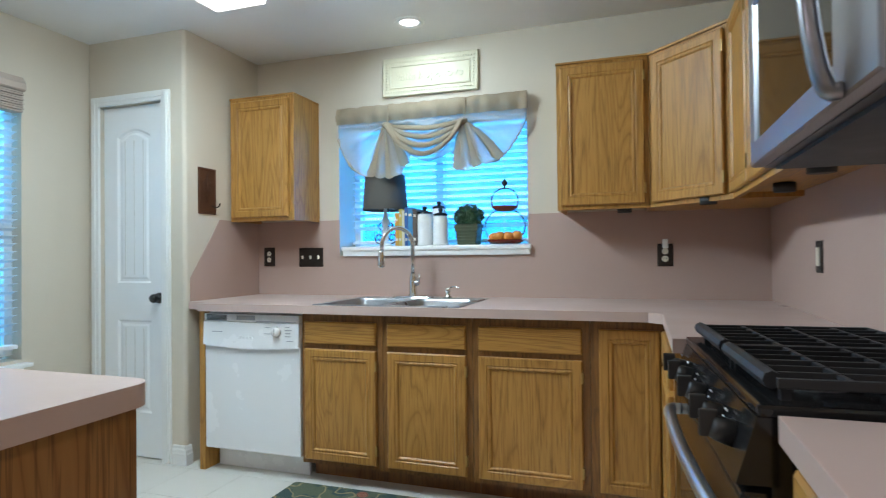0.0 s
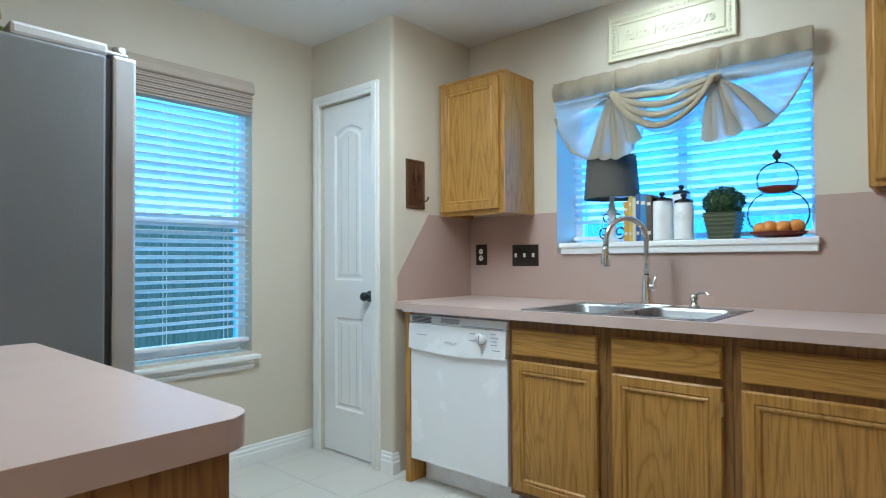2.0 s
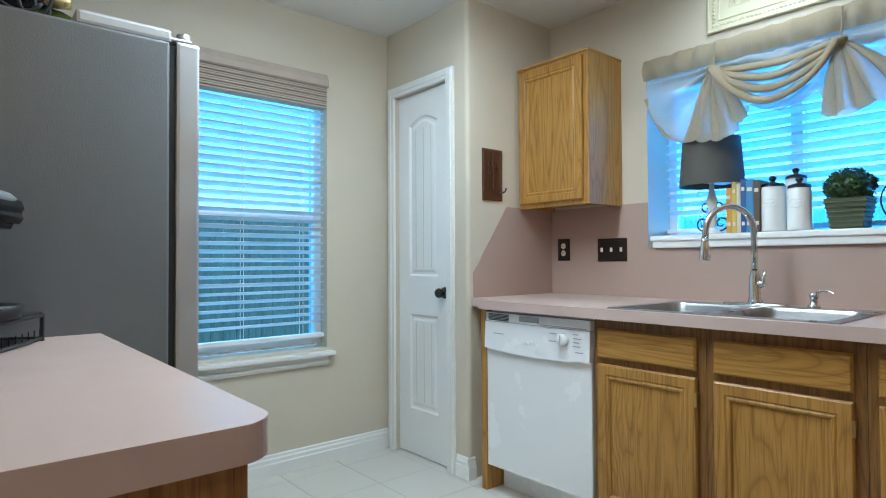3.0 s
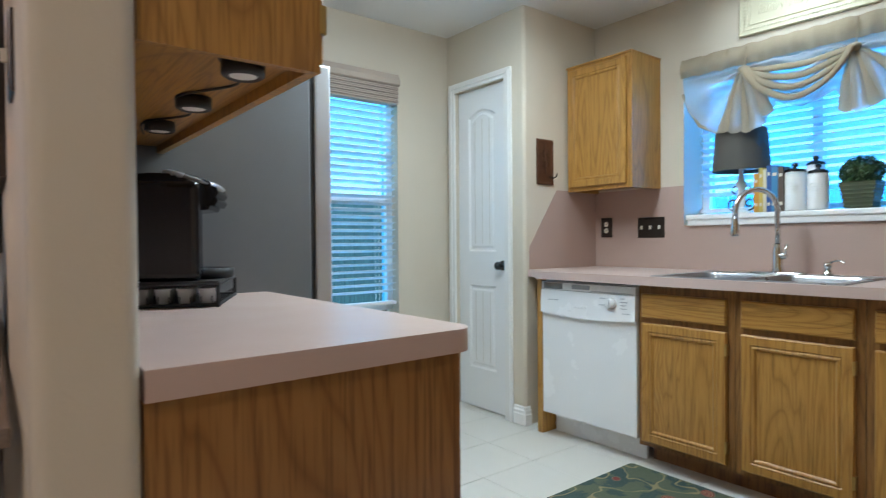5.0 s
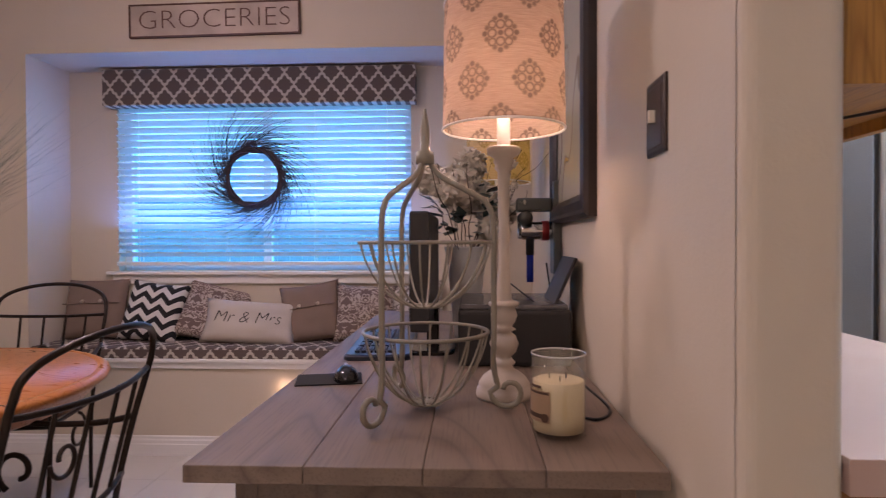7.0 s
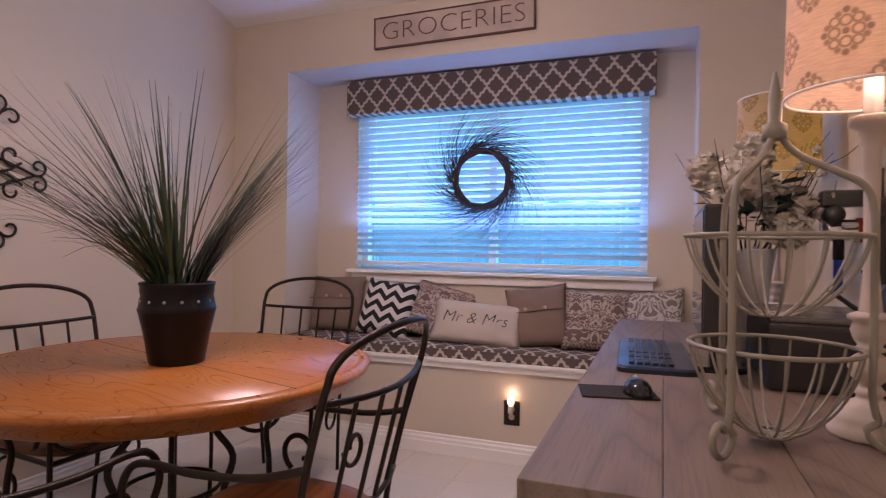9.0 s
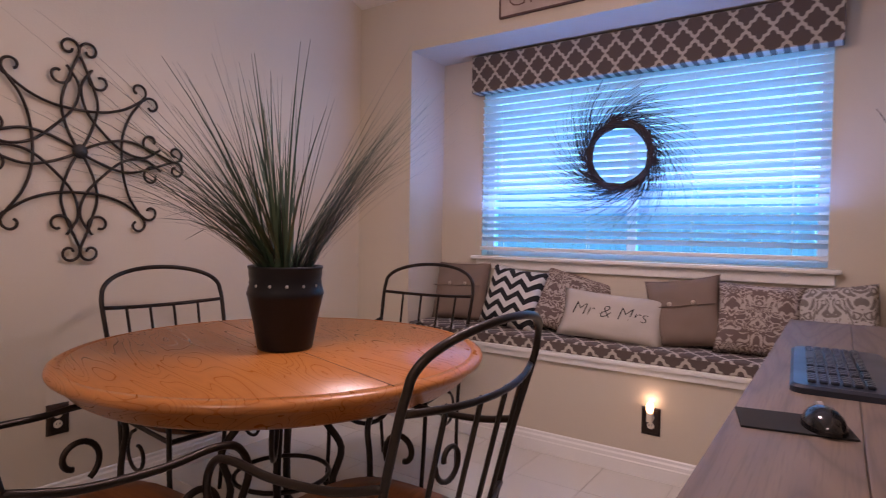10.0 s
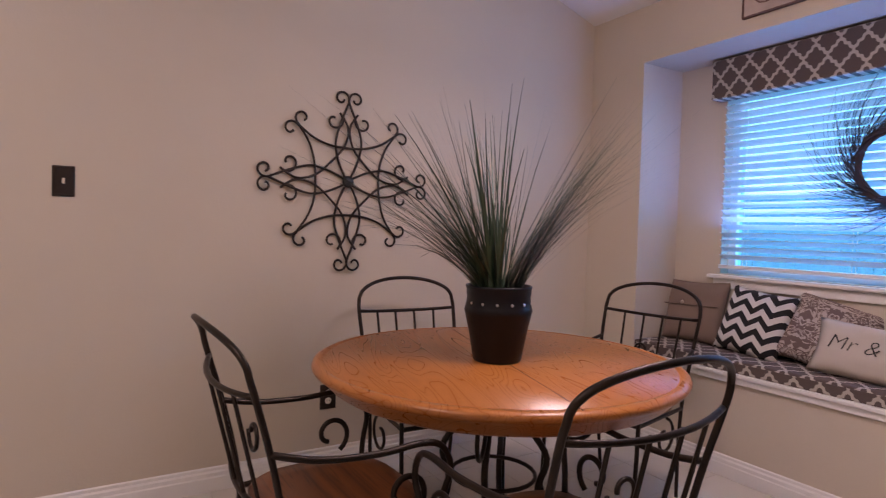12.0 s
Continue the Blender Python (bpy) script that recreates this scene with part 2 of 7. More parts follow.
laminate = plain("mauve_laminate", (0.52, 0.385, 0.335), 0.34, grain=400, bump=0.03, spread=0.05)
appliance_white = plain("white_enamel", (0.80, 0.80, 0.80), 0.25, spread=0.02, bump=0.01)
steel = plain("brushed_steel", (0.56, 0.56, 0.56), 0.34, 1.0, grain=300, bump=0.04, spread=0.08)
chrome = plain("chrome", (0.72, 0.72, 0.72), 0.10, 1.0, bump=0.0, spread=0.03)
fridge_grey = plain("grey_textured_fridge_side", (0.19, 0.198, 0.205), 0.50, 0.3, grain=220, bump=0.5, spread=0.10)
fridge_steel = plain("satin_steel_fridge_door", (0.62, 0.63, 0.64), 0.38, 0.75, grain=300, bump=0.03, spread=0.05)
black_gloss = plain("black_gloss_enamel", (0.012, 0.012, 0.013), 0.12, bump=0.02, spread=0.2)
black_matt = plain("black_matt_plastic", (0.02, 0.02, 0.021), 0.5, spread=0.2)
iron_black = plain("black_cast_iron", (0.022, 0.024, 0.027), 0.55, 0.3, grain=260, bump=0.4, spread=0.3)
iron_bronze = plain("dark_bronze_iron", (0.030, 0.022, 0.017), 0.38, 0.7, grain=240, bump=0.25, spread=0.3)
bronze_plate = plain("oil_rubbed_bronze_plate", (0.035, 0.024, 0.018), 0.42, 0.6, grain=150, bump=0.2, spread=0.3)
ivory = plain("ivory_plastic", (0.72, 0.66, 0.55), 0.4, spread=0.04)
tile_floor = plain("cream_vinyl_tile", (0.605, 0.58, 0.525), 0.34, grain=30, bump=0.04, spread=0.045)
grout = plain("grey_grout", (0.55, 0.525, 0.47), 0.8, spread=0.15)

# ---------------------------------------------------------------- the plan, in metres
BACK, WEST, EAST = 3.574, -2.765, 1.0            # kitchen: sink wall, window wall, range wall
PANTRY_Y, PANTRY_X = 2.908, -2.052               # pantry: door side, counter side
CEIL = 2.457
DIV0, DIV1, DIV_END = 0.477, 0.602, -0.555       # wall between kitchen and nook
NOOK_X, SOUTH = -2.974, -2.746                   # nook: bay wall, long wall
BAY0, BAY1, BAY_TOP, BAY_X = -2.335, 0.022, 2.238, -3.33
FAR_X = 2.3                                      # closing wall of the living side
SEAT = 0.53


def structure(name, bm, material, label, category):
    return solid(name, bm, material, label, category, "structure")


# floor: a bed of grout, tiles are laid on it at the end of the file
floor = structure("floor", box(-3.6, -2.9, -0.10, 2.5, 3.75, -0.004), grout, "cream tile floor with grey joints", "floor")

# kitchen walls
w = box(-2.98, BACK, 0, -1.439, BACK + 0.28, CEIL + 0.12)
box(-0.229, BACK, 0, 1.14, BACK + 0.28, CEIL + 0.12, bm=w)
box(-1.439, BACK, 0, -0.229, BACK + 0.28, 1.165, bm=w)
box(-1.439, BACK, 2.03, -0.229, BACK + 0.28, CEIL + 0.12, bm=w)
structure("wall_north", w, beige_wall, "beige painted wall with a window over the sink", "wall")

KW0, KW1, KWZ0, KWZ1 = 1.57, 2.500, 0.628, 2.06
w = box(WEST - 0.14, DIV1, 0, WEST, KW0, CEIL + 0.12)
box(WEST - 0.14, KW1, 0, WEST, BACK, CEIL + 0.12, bm=w)
box(WEST - 0.14, KW0, 0, WEST, KW1, KWZ0, bm=w)
box(WEST - 0.14, KW0, KWZ1, WEST, KW1, CEIL + 0.12, bm=w)
structure("wall_west", w, beige_wall, "beige painted wall with a tall window", "wall")

# pantry box with a rounded outer corner; the door opening goes through its front
DX0, DX1, DTOP = -2.676, -2.206, 2.066
R = 0.022
corner = [(PANTRY_X - R + R * math.sin(radians(a)), PANTRY_Y + R - R * math.cos(radians(a))) for a in range(0, 91, 15)]
w = prism([(DX1, PANTRY_Y)] + corner + [(PANTRY_X, BACK), (PANTRY_X - 0.10, BACK), (PANTRY_X - 0.10, PANTRY_Y + 0.10), (DX1, PANTRY_Y + 0.10)], 0, CEIL)
box(WEST, PANTRY_Y, 0, DX0, PANTRY_Y + 0.10, CEIL, bm=w)
box(DX0, PANTRY_Y, DTOP, DX1, PANTRY_Y + 0.10, CEIL, bm=w)
structure("wall_pantry", w, beige_wall, "beige pantry walls with a rounded corner", "wall")

structure("wall_east", box(EAST, DIV0, 0, EAST + 0.14, BACK, CEIL + 0.12), beige_wall, "beige wall behind the range", "wall")

# wall between kitchen and nook, with a rounded end, and an unseen header carried on from it
w = box(NOOK_X, DIV0, 0, DIV_END - 0.02, DIV1, 3.7)
end = [(DIV_END - R + R * math.sin(radians(a)), DIV0 + R - R * math.cos(radians(a))) for a in range(0, 91, 15)]
end += [(DIV_END - R + R * math.cos(radians(a)), DIV1 - R + R * math.sin(radians(a))) for a in range(0, 91, 15)]
prism([(DIV_END - 0.02, DIV0)] + end + [(DIV_END - 0.02, DIV1)], 0, 3.7, bm=w)
# header is out of view, added to cut kitchen light off high in the nook
box(DIV_END, DIV0 + 0.003, 2.2, EAST + 0.14, DIV1 - 0.003, 3.7, bm=w)
structure("wall_divider", w, beige_wall, "beige dividing wall with a bare rounded end", "wall")

structure("ceiling", box(-2.98, DIV1, CEIL, EAST + 0.14, BACK, CEIL + 0.10), ceiling_white, "smooth white kitchen ceiling", "ceiling")

# nook walls round the bay
w = box(NOOK_X - 0.5, SOUTH - 0.14, 0, NOOK_X, BAY0, 3.0)
box(NOOK_X - 0.5, BAY1, 0, NOOK_X, DIV1, 3.0, bm=w)
box(NOOK_X - 0.5, BAY0, BAY_TOP, NOOK_X, BAY1, 3.0, bm=w)
structure("wall_bay", w, beige_wall, "beige wall with a recessed bay window", "wall")
NW0, NW1, NWZ0, NWZ1 = -2.03, -0.21, 1.01, 2.10
w = box(BAY_X - 0.14, BAY0, 0, BAY_X, NW0, BAY_TOP)
box(BAY_X - 0.14, NW1, 0, BAY_X, BAY1, BAY_TOP, bm=w)
box(BAY_X - 0.14, NW0, 0, BAY_X, NW1, NWZ0, bm=w)
box(BAY_X - 0.14, NW0, NWZ1, BAY_X, NW1, BAY_TOP, bm=w)
structure("wall_bay_back", w, beige_wall, "beige wall under and beside the bay window", "wall")
structure("wall_bench_front", box(NOOK_X - 0.06, BAY0, 0, NOOK_X, BAY1, SEAT - 0.03), beige_wall, "beige front of the window bench", "wall")

structure("wall_south", box(NOOK_X, SOUTH - 0.14, 0, FAR_X, SOUTH, 3.75), beige_wall, "long beige wall with a metal wall hanging", "wall")
structure("wall_living", box(FAR_X, SOUTH - 0.14, 0, FAR_X + 0.14, DIV1, 3.75), beige_wall, "plain beige wall", "wall")
structure("wall_living_north", box(EAST + 0.14, DIV0, 0, FAR_X, DIV1, 3.75), beige_wall, "plain beige wall", "wall")
# sloping ceiling over the nook, then flat
own = bmesh.new()
rise = 0.31
ridge_x = -0.2
z0, z1 = 2.565 - 0.5 * rise, 2.565 + rise * (ridge_x - NOOK_X)
pts = [(NOOK_X - 0.5, z0), (ridge_x, z1), (FAR_X + 0.14, z1), (FAR_X + 0.14, z1 + 0.1), (ridge_x, z1 + 0.1), (NOOK_X - 0.5, z0 + 0.1)]
a = [own.verts.new((x, SOUTH - 0.14, z)) for x, z in pts]
b = [own.verts.new((x, DIV0, z)) for x, z in pts]
own.faces.new(a)
own.faces.new(b[::-1])
for i in range(6):
    own.faces.new((a[i], b[i], b[(i + 1) % 6], a[(i + 1) % 6]))
bmesh.ops.recalc_face_normals(own, faces=own.faces)
structure("ceiling_nook", own, ceiling_white, "sloping white ceiling of the nook", "ceiling")


# mauve painted band behind the worktops
splash = bmesh.new()
box(PANTRY_X + 0.003, BACK - 0.003, 0.90, -1.439, BACK, 1.392, bm=splash)
box(-1.439, BACK - 0.003, 0.90, -0.229, BACK, 1.164, bm=splash)
box(-0.229, BACK - 0.003, 0.90, EAST - 0.003, BACK, 1.392, bm=splash)
side = bmesh.new()
pts = [(2.944, 0.90), (2.944, 1.045), (3.192, 1.392), (BACK - 0.003, 1.392), (BACK - 0.003, 0.90)]
a = [side.verts.new((PANTRY_X, y, z)) for y, z in pts]
b = [side.verts.new((PANTRY_X + 0.003, y, z)) for y, z in pts]
side.faces.new(a)
side.faces.new(b[::-1])
for i in range(5):
    side.faces.new((a[i], a[(i + 1) % 5], b[(i + 1) % 5], b[i]))
bmesh.ops.recalc_face_normals(side, faces=side.faces)
structure("backsplash_pantry", side, mauve_wall, "mauve painted band with a slanting end on the pantry wall", "backsplash")
structure("backsplash_range", box(EAST - 0.003, 0.70, 0.90, EAST, BACK - 0.004, 1.42), mauve_wall, "mauve painted band behind the range", "backsplash")
structure("backsplash", splash, mauve_wall, "mauve painted band behind the worktops", "backsplash")
structure("backsplash_peninsula", box(-2.6, DIV1, 0.90, -0.60, DIV1 + 0.003, 1.38), mauve_wall, "mauve painted band above the peninsula", "backsplash")


# skirting with a stepped top
def skirting(name, x0, y0, x1, y1, out, label="white moulded baseboard"):
    """Runs from one point to the other; out is the way into the room."""
    own = bmesh.new()
    d = Vector((x1 - x0, y1 - y0, 0))
    prof = [(0, 0), (0.016, 0), (0.016, 0.062), (0.012, 0.068), (0.012, 0.084), (0.006, 0.092), (0.006, 0.104), (0, 0.110)]
    rings = []
    for p in (Vector((x0, y0, 0)), Vector((x1, y1, 0))):
        rings.append([own.verts.new(p + Vector((out[0] * u, out[1] * u, v))) for u, v in prof])
    n = len(prof)
    for i in range(n):
        own.faces.new((rings[0][i], rings[1][i], rings[1][(i + 1) % n], rings[0][(i + 1) % n]))
    own.faces.new(rings[0])
    own.faces.new(rings[1][::-1])
    bmesh.ops.recalc_face_normals(own, faces=own.faces)
    return structure(name, own, trim_white, label, "baseboard")


skirting("baseboard", WEST, DIV1, WEST, PANTRY_Y, (1, 0))
skirting("baseboard", DX1 + 0.065, PANTRY_Y, PANTRY_X, PANTRY_Y, (0, -1))
skirting("baseboard", PANTRY_X, PANTRY_Y - 0.016, PANTRY_X, 2.945, (1, 0))
skirting("baseboard", NOOK_X, SOUTH, FAR_X, SOUTH, (0, 1))
skirting("baseboard", NOOK_X, SOUTH, NOOK_X, DIV0, (1, 0))
skirting("baseboard", NOOK_X, DIV0, DIV_END, DIV0, (0, -1))


# ---------------------------------------------------------------- pantry door
door = thing("door_1", "white two-panel arched pantry door, closed, with a black knob", "door", kind="structure")
casing = bmesh.new()
cw = 0.058
for x0, x1, zz0, zz1 in ((DX0 - cw, DX0, 0, DTOP + cw), (DX1, DX1 + cw, 0, DTOP + cw), (DX0, DX1, DTOP, DTOP + cw)):
    box(x0, PANTRY_Y - 0.018, zz0, x1, PANTRY_Y, zz1, 0.004, casing)
box(DX0 - cw + 0.012, PANTRY_Y - 0.024, 0, DX0 - 0.022, PANTRY_Y - 0.017, DTOP + 0.045, 0.003, casing)
box(DX1 + 0.022, PANTRY_Y - 0.024, 0, DX1 + cw - 0.012, PANTRY_Y - 0.017, DTOP + 0.045, 0.003, casing)
box(DX0 - 0.02, PANTRY_Y - 0.024, DTOP + 0.02, DX1 + 0.02, PANTRY_Y - 0.017, DTOP + 0.046, 0.003, casing)
part("casing", casing, trim_white, door)


def arch_panel(x0, x1, z0, z1, rise, y, bm, inset, depth):
    """A sunk panel whose top may bow upwards, with a sloped edge."""
    def ring(i, yy):
        pts = [(x0 + i, z0 + i), (x1 - i, z0 + i)]
        for k in range(9):
            t = k / 8
            x = (x1 - i) + (x0 - x1 + 2 * i) * t
            pts.append((x, z1 - i + rise * math.sin(math.pi * t)))
        return [bm.verts.new((x, yy, z)) for x, z in pts]
    rings = [ring(0, y), ring(inset * 0.5, y + depth), ring(inset, y + depth), ring(inset * 1.6, y + depth * 0.45)]
    for a, b in zip(rings, rings[1:]):
        for k in range(len(a)):
            bm.faces.new((a[k], a[(k + 1) % len(a)], b[(k + 1) % len(b)], b[k]))
    return rings[0], rings[-1]


leaf = bmesh.new()
yf = PANTRY_Y + 0.022
px0, px1 = -2.572, -2.320
lx0, lx1, ltop = DX0 + 0.004, DX1 - 0.004, DTOP - 0.004
lo0, lo_c = arch_panel(px0, px1, 0.262, 0.80, 0.0, yf, leaf, 0.022, 0.010)
up0, up_c = arch_panel(px0, px1, 1.018, 1.885, 0.042, yf, leaf, 0.022, 0.010)


leaf.faces.new(lo_c)
leaf.faces.new(up_c)
v = {k: leaf.verts.new((x, yf, z)) for k, (x, z) in {"a": (lx0, 0.008), "b": (lx1, 0.008), "c": (lx1, ltop), "d": (lx0, ltop)}.items()}
leaf.faces.new((v["a"], v["b"], lo0[1], lo0[0]))
leaf.faces.new((lo0[0],) + (lo0[-1],) + (up0[0], ) + (up0[-1],) + (v["d"], v["a"]))
leaf.faces.new((lo0[1], v["b"], v["c"], up0[2], up0[1], lo0[2]))
leaf.faces.new(tuple(lo0[2:][::1]) + (up0[0], up0[1]))
leaf.faces.new(tuple(up0[2:]) + (v["d"], v["c"]))
bmesh.ops.recalc_face_normals(leaf, faces=leaf.faces)
for f in leaf.faces:
    if f.normal.y > 0.5:
        f.normal_flip()
back = [leaf.verts.new((k.co.x, yf + 0.034, k.co.z)) for k in v.values()]
front = list(v.values())
for i in range(4):
    leaf.faces.new((front[i], front[(i + 1) % 4], back[(i + 1) % 4], back[i]))
leaf.faces.new(back[::-1])
leaf_ob = part("leaf", leaf, door_white, door)
for x in (-2.514, -2.446, -2.378):
    part("groove", box(x - 0.002, yf + 0.0035, 0.31, x + 0.002, yf + 0.0050, 0.755), grout, leaf_ob)
    part("groove", box(x - 0.002, yf + 0.0035, 1.066, x + 0.002, yf + 0.0050, 1.86), grout, leaf_ob)
knob = lathe([(0.0, 0.062), (0.018, 0.060), (0.026, 0.048), (0.026, 0.040), (0.018, 0.030), (0.010, 0.024), (0.010, 0.010), (0.030, 0.008), (0.032, 0.0), (0.0, 0.0)], 20)
knob.transform(pose(-2.258, yf, 0.932, 90, 0, 0))
part("knob", knob, black_gloss, door, "black round knob", True)
for z in (0.24, 1.80):
    part("hinge", box(DX0 - 0.006, PANTRY_Y - 0.024, z - 0.045, DX0 + 0.012, PANTRY_Y - 0.016, z + 0.045, 0.003), trim_white, door, "painted hinge")


# ---------------------------------------------------------------- windows with blinds
def blind_paint():
    n = Nodes("white_blind_slat")
    p = n.coords(vary=2.0)
    col = n.mix(n.noise(p, 8.0), (0.76, 0.78, 0.80), (0.84, 0.85, 0.86))
    n.done(col, 0.45)
    tr = n.add("BsdfTranslucent", Color=(0.75, 0.82, 0.9, 1))
    mix = n.add("MixShader", Fac=0.17)
    n.tree.links.new(n.bsdf.outputs[0], mix.inputs[1])
    n.tree.links.new(tr.outputs[0], mix.inputs[2])
    n.tree.links.new(mix.outputs[0], n.out.inputs["Surface"])
    return n.mat


def window_glass():
    n = Nodes("window_glass")
    # blue put into the glass stands in for the cool cast of daylight outdoors
    g = n.add("BsdfGlass", Color=(0.55, 0.86, 0.97, 1), Roughness=0.0, IOR=1.1)
    t = n.add("BsdfTransparent", Color=(0.50, 0.85, 0.98, 1))
    mix = n.add("MixShader", Fac=0.12)
    n.tree.links.new(t.outputs[0], mix.inputs[1])
    n.tree.links.new(g.outputs[0], mix.inputs[2])
    n.tree.links.new(mix.outputs[0], n.out.inputs["Surface"])
    return n.mat


slat_white, pane_glass = blind_paint(), window_glass()
vinyl_white = plain("white_vinyl_frame", (0.78, 0.79, 0.80), 0.35, spread=0.02)


def slat_mesh(length, width):
    """A slat along x, slightly crowned."""
    bm = bmesh.new()
    prof = [(-width / 2, -0.0015), (-width / 4, 0.0012), (0, 0.0022), (width / 4, 0.0012), (width / 2, -0.0015)]
    prof += [(v, z - 0.0028) for v, z in prof[::-1]]
    a = [bm.verts.new((-length / 2, v, z)) for v, z in prof]
    b = [bm.verts.new((length / 2, v, z)) for v, z in prof]
    for i in range(10):
        bm.faces.new((a[i], a[(i + 1) % 10], b[(i + 1) % 10], b[i]))
    bm.faces.new(a[::-1])
    bm.faces.new(b)
    bmesh.ops.recalc_face_normals(bm, faces=bm.faces)
    mesh = bpy.data.meshes.new("slat")
    bm.to_mesh(mesh)
    bm.free()
    return mesh


def blind(label, m, length, z0, z1, width, pitch, tilt, tapes):
    """A horizontal blind along local x, facing local -y."""
    ob = thing("window_blind", label, "blind")
    ob.matrix_basis = m
    part("headrail", box(-length / 2, -0.028, z1 - 0.05, length / 2, 0.028, z1, 0.004), vinyl_white, ob)
    mesh = slat_mesh(length - 0.01, width)
    n = int((z1 - 0.07 - z0 - 0.05) / pitch)
    rng = random.Random(7)
    for i in range(n):
        piece("slat", mesh, slat_white, ob, "", pose(rng.uniform(-0.001, 0.001), 0, z1 - 0.085 - i * pitch, tilt + rng.uniform(-2.5, 2.5), rng.uniform(-0.15, 0.15), 0))
    part("bottom_rail", box(-length / 2, -width * 0.45, z0 + 0.012, length / 2, width * 0.45, z0 + 0.034, 0.004), vinyl_white, ob)
    for x in tapes:
        for y in (-width * 0.43, width * 0.43):
            part("cord", tube([(x * length, y, z1 - 0.05), (x * length, y, z0 + 0.03)], 0.0012, 5), vinyl_white, ob)
    return ob


def window(name, m, width, z0, z1, rail=True, label=""):
    """A vinyl sash window along local x, facing local -y."""
    ob = thing(name, label, "window", kind="structure")
    ob.matrix_basis = m
    f = 0.045
    fr = bmesh.new()
    for x0, x1, a, b in ((-width / 2, -width / 2 + f, z0, z1), (width / 2 - f, width / 2, z0, z1), (-width / 2 + f, width / 2 - f, z0, z0 + f), (-width / 2 + f, width / 2 - f, z1 - f, z1)):
        box(x0, -0.03, a, x1, 0.03, b, 0.004, fr)
    part("window_frame", fr, vinyl_white, ob)
    zs = [(z0 + f, (z0 + z1) / 2 - 0.02), ((z0 + z1) / 2 + 0.02, z1 - f)] if rail == "h" else [(z0 + f, z1 - f)]
    if rail == "h":
        part("meeting_rail", box(-width / 2 + f, -0.025, (z0 + z1) / 2 - 0.02, width / 2 - f, 0.025, (z0 + z1) / 2 + 0.02, 0.003), vinyl_white, ob)
    xs = [(-width / 2 + f, width / 2 - f)]
    if rail == "v":
        part("mullion", box(-0.025, -0.025, z0 + f, 0.025, 0.025, z1 - f, 0.003), vinyl_white, ob)
        xs = [(-width / 2 + f, -0.025), (0.025, width / 2 - f)]
    for a, b in zs:
        for x0, x1 in xs:
            p = part("pane", box(x0, -0.003, a, x1, 0.003, b), pane_glass, ob)
            p.visible_shadow = False
    return ob


# over the sink
window("window_1", pose(-0.834, BACK + 0.24, 0), 1.21, 1.19, 2.03, "v", "white framed window over the sink, blind half closed")
blind("white slatted blind over the sink, slats tilted", pose(-0.834, BACK + 0.180, 0), 1.19, 1.225, 2.025, 0.050, 0.0425, -24, (-0.36, 0.36))
sill = box(-1.413, BACK - 0.032, 1.194, -0.211, BACK + 0.205, 1.221, 0.006)
box(-1.407, BACK - 0.022, 1.161, -0.217, BACK, 1.197, 0.006, sill)
structure("window_sill", sill, trim_white, "white moulded window sill over the sink", "sill")

# tall kitchen window
window("window_2", pose(WEST - 0.10, (KW0 + KW1) / 2, 0, 0, 0, 90), KW1 - KW0, KWZ0 + 0.02, KWZ1, "h", "tall white sash window beside the refrigerator")
blind("white slatted blind, slats open, in a tall window", pose(WEST - 0.035, (KW0 + KW1) / 2, 0, 0, 0, 90), KW1 - KW0 - 0.02, 0.675, 2.05, 0.050, 0.0425, -20, (-0.36, 0.0, 0.36))
val = bmesh.new()
prof = [(0.0, 2.128), (0.065, 2.122), (0.088, 2.085), (0.088, 2.055), (0.080, 2.048), (0.0, 2.048)]
a = [val.verts.new((WEST + u, 1.50, z)) for u, z in prof]
b = [val.verts.new((WEST + u, 2.466, z)) for u, z in prof]
for i in range(6):
    val.faces.new((a[i], a[(i + 1) % 6], b[(i + 1) % 6], b[i]))
val.faces.new(a[::-1])
val.faces.new(b)
bmesh.ops.recalc_face_normals(val, faces=val.faces)
taupe_cloth = plain("taupe_woven_shade", (0.42, 0.345, 0.285), 0.8, grain=260, bump=0.5, spread=0.12)
roman = thing("roman_shade", "taupe woven shade folded up under its valance", "shade")
part("valance", val, taupe_cloth, roman)
for i in range(9):
    part("fold", box(WEST + 0.004, 1.50, 2.036 - i * 0.0125, WEST + 0.072 + 0.006 * (i % 2), 2.462, 2.046 - i * 0.0125, 0.004), taupe_cloth, roman)
sill = box(WEST - 0.06, KW0 - 0.06, 0.590, WEST + 0.052, 2.530, 0.612, 0.006)
box(WEST, KW0 - 0.05, 0.535, WEST + 0.018, 2.500, 0.591, 0.006, sill)
box(WEST, KW0 - 0.05, 0.548, WEST + 0.026, 2.504, 0.562, 0.004, sill)
structure("window_sill", sill, trim_white, "white moulded sill of the tall window", "sill")

# bay window
YC = (NW0 + NW1) / 2
window("window_3", pose(BAY_X - 0.10, YC, 0, 0, 0, 90), NW1 - NW0, NWZ0, NWZ1, "v", "wide white window of the bay, blind closed")
blind("wide white slatted blind, almost closed, in the bay", pose(BAY_X - 0.002, YC, 0, 0, 0, 90), 1.825, 1.03, 2.09, 0.050, 0.0425, -31, (-0.42, -0.12, 0.18, 0.42))
sill = box(BAY_X - 0.08, NW0 - 0.055, 0.985, BAY_X + 0.050, NW1 + 0.052, 1.006, 0.006)
box(BAY_X, NW0 - 0.03, 0.930, BAY_X + 0.020, NW1 + 0.03, 0.986, 0.005, sill)
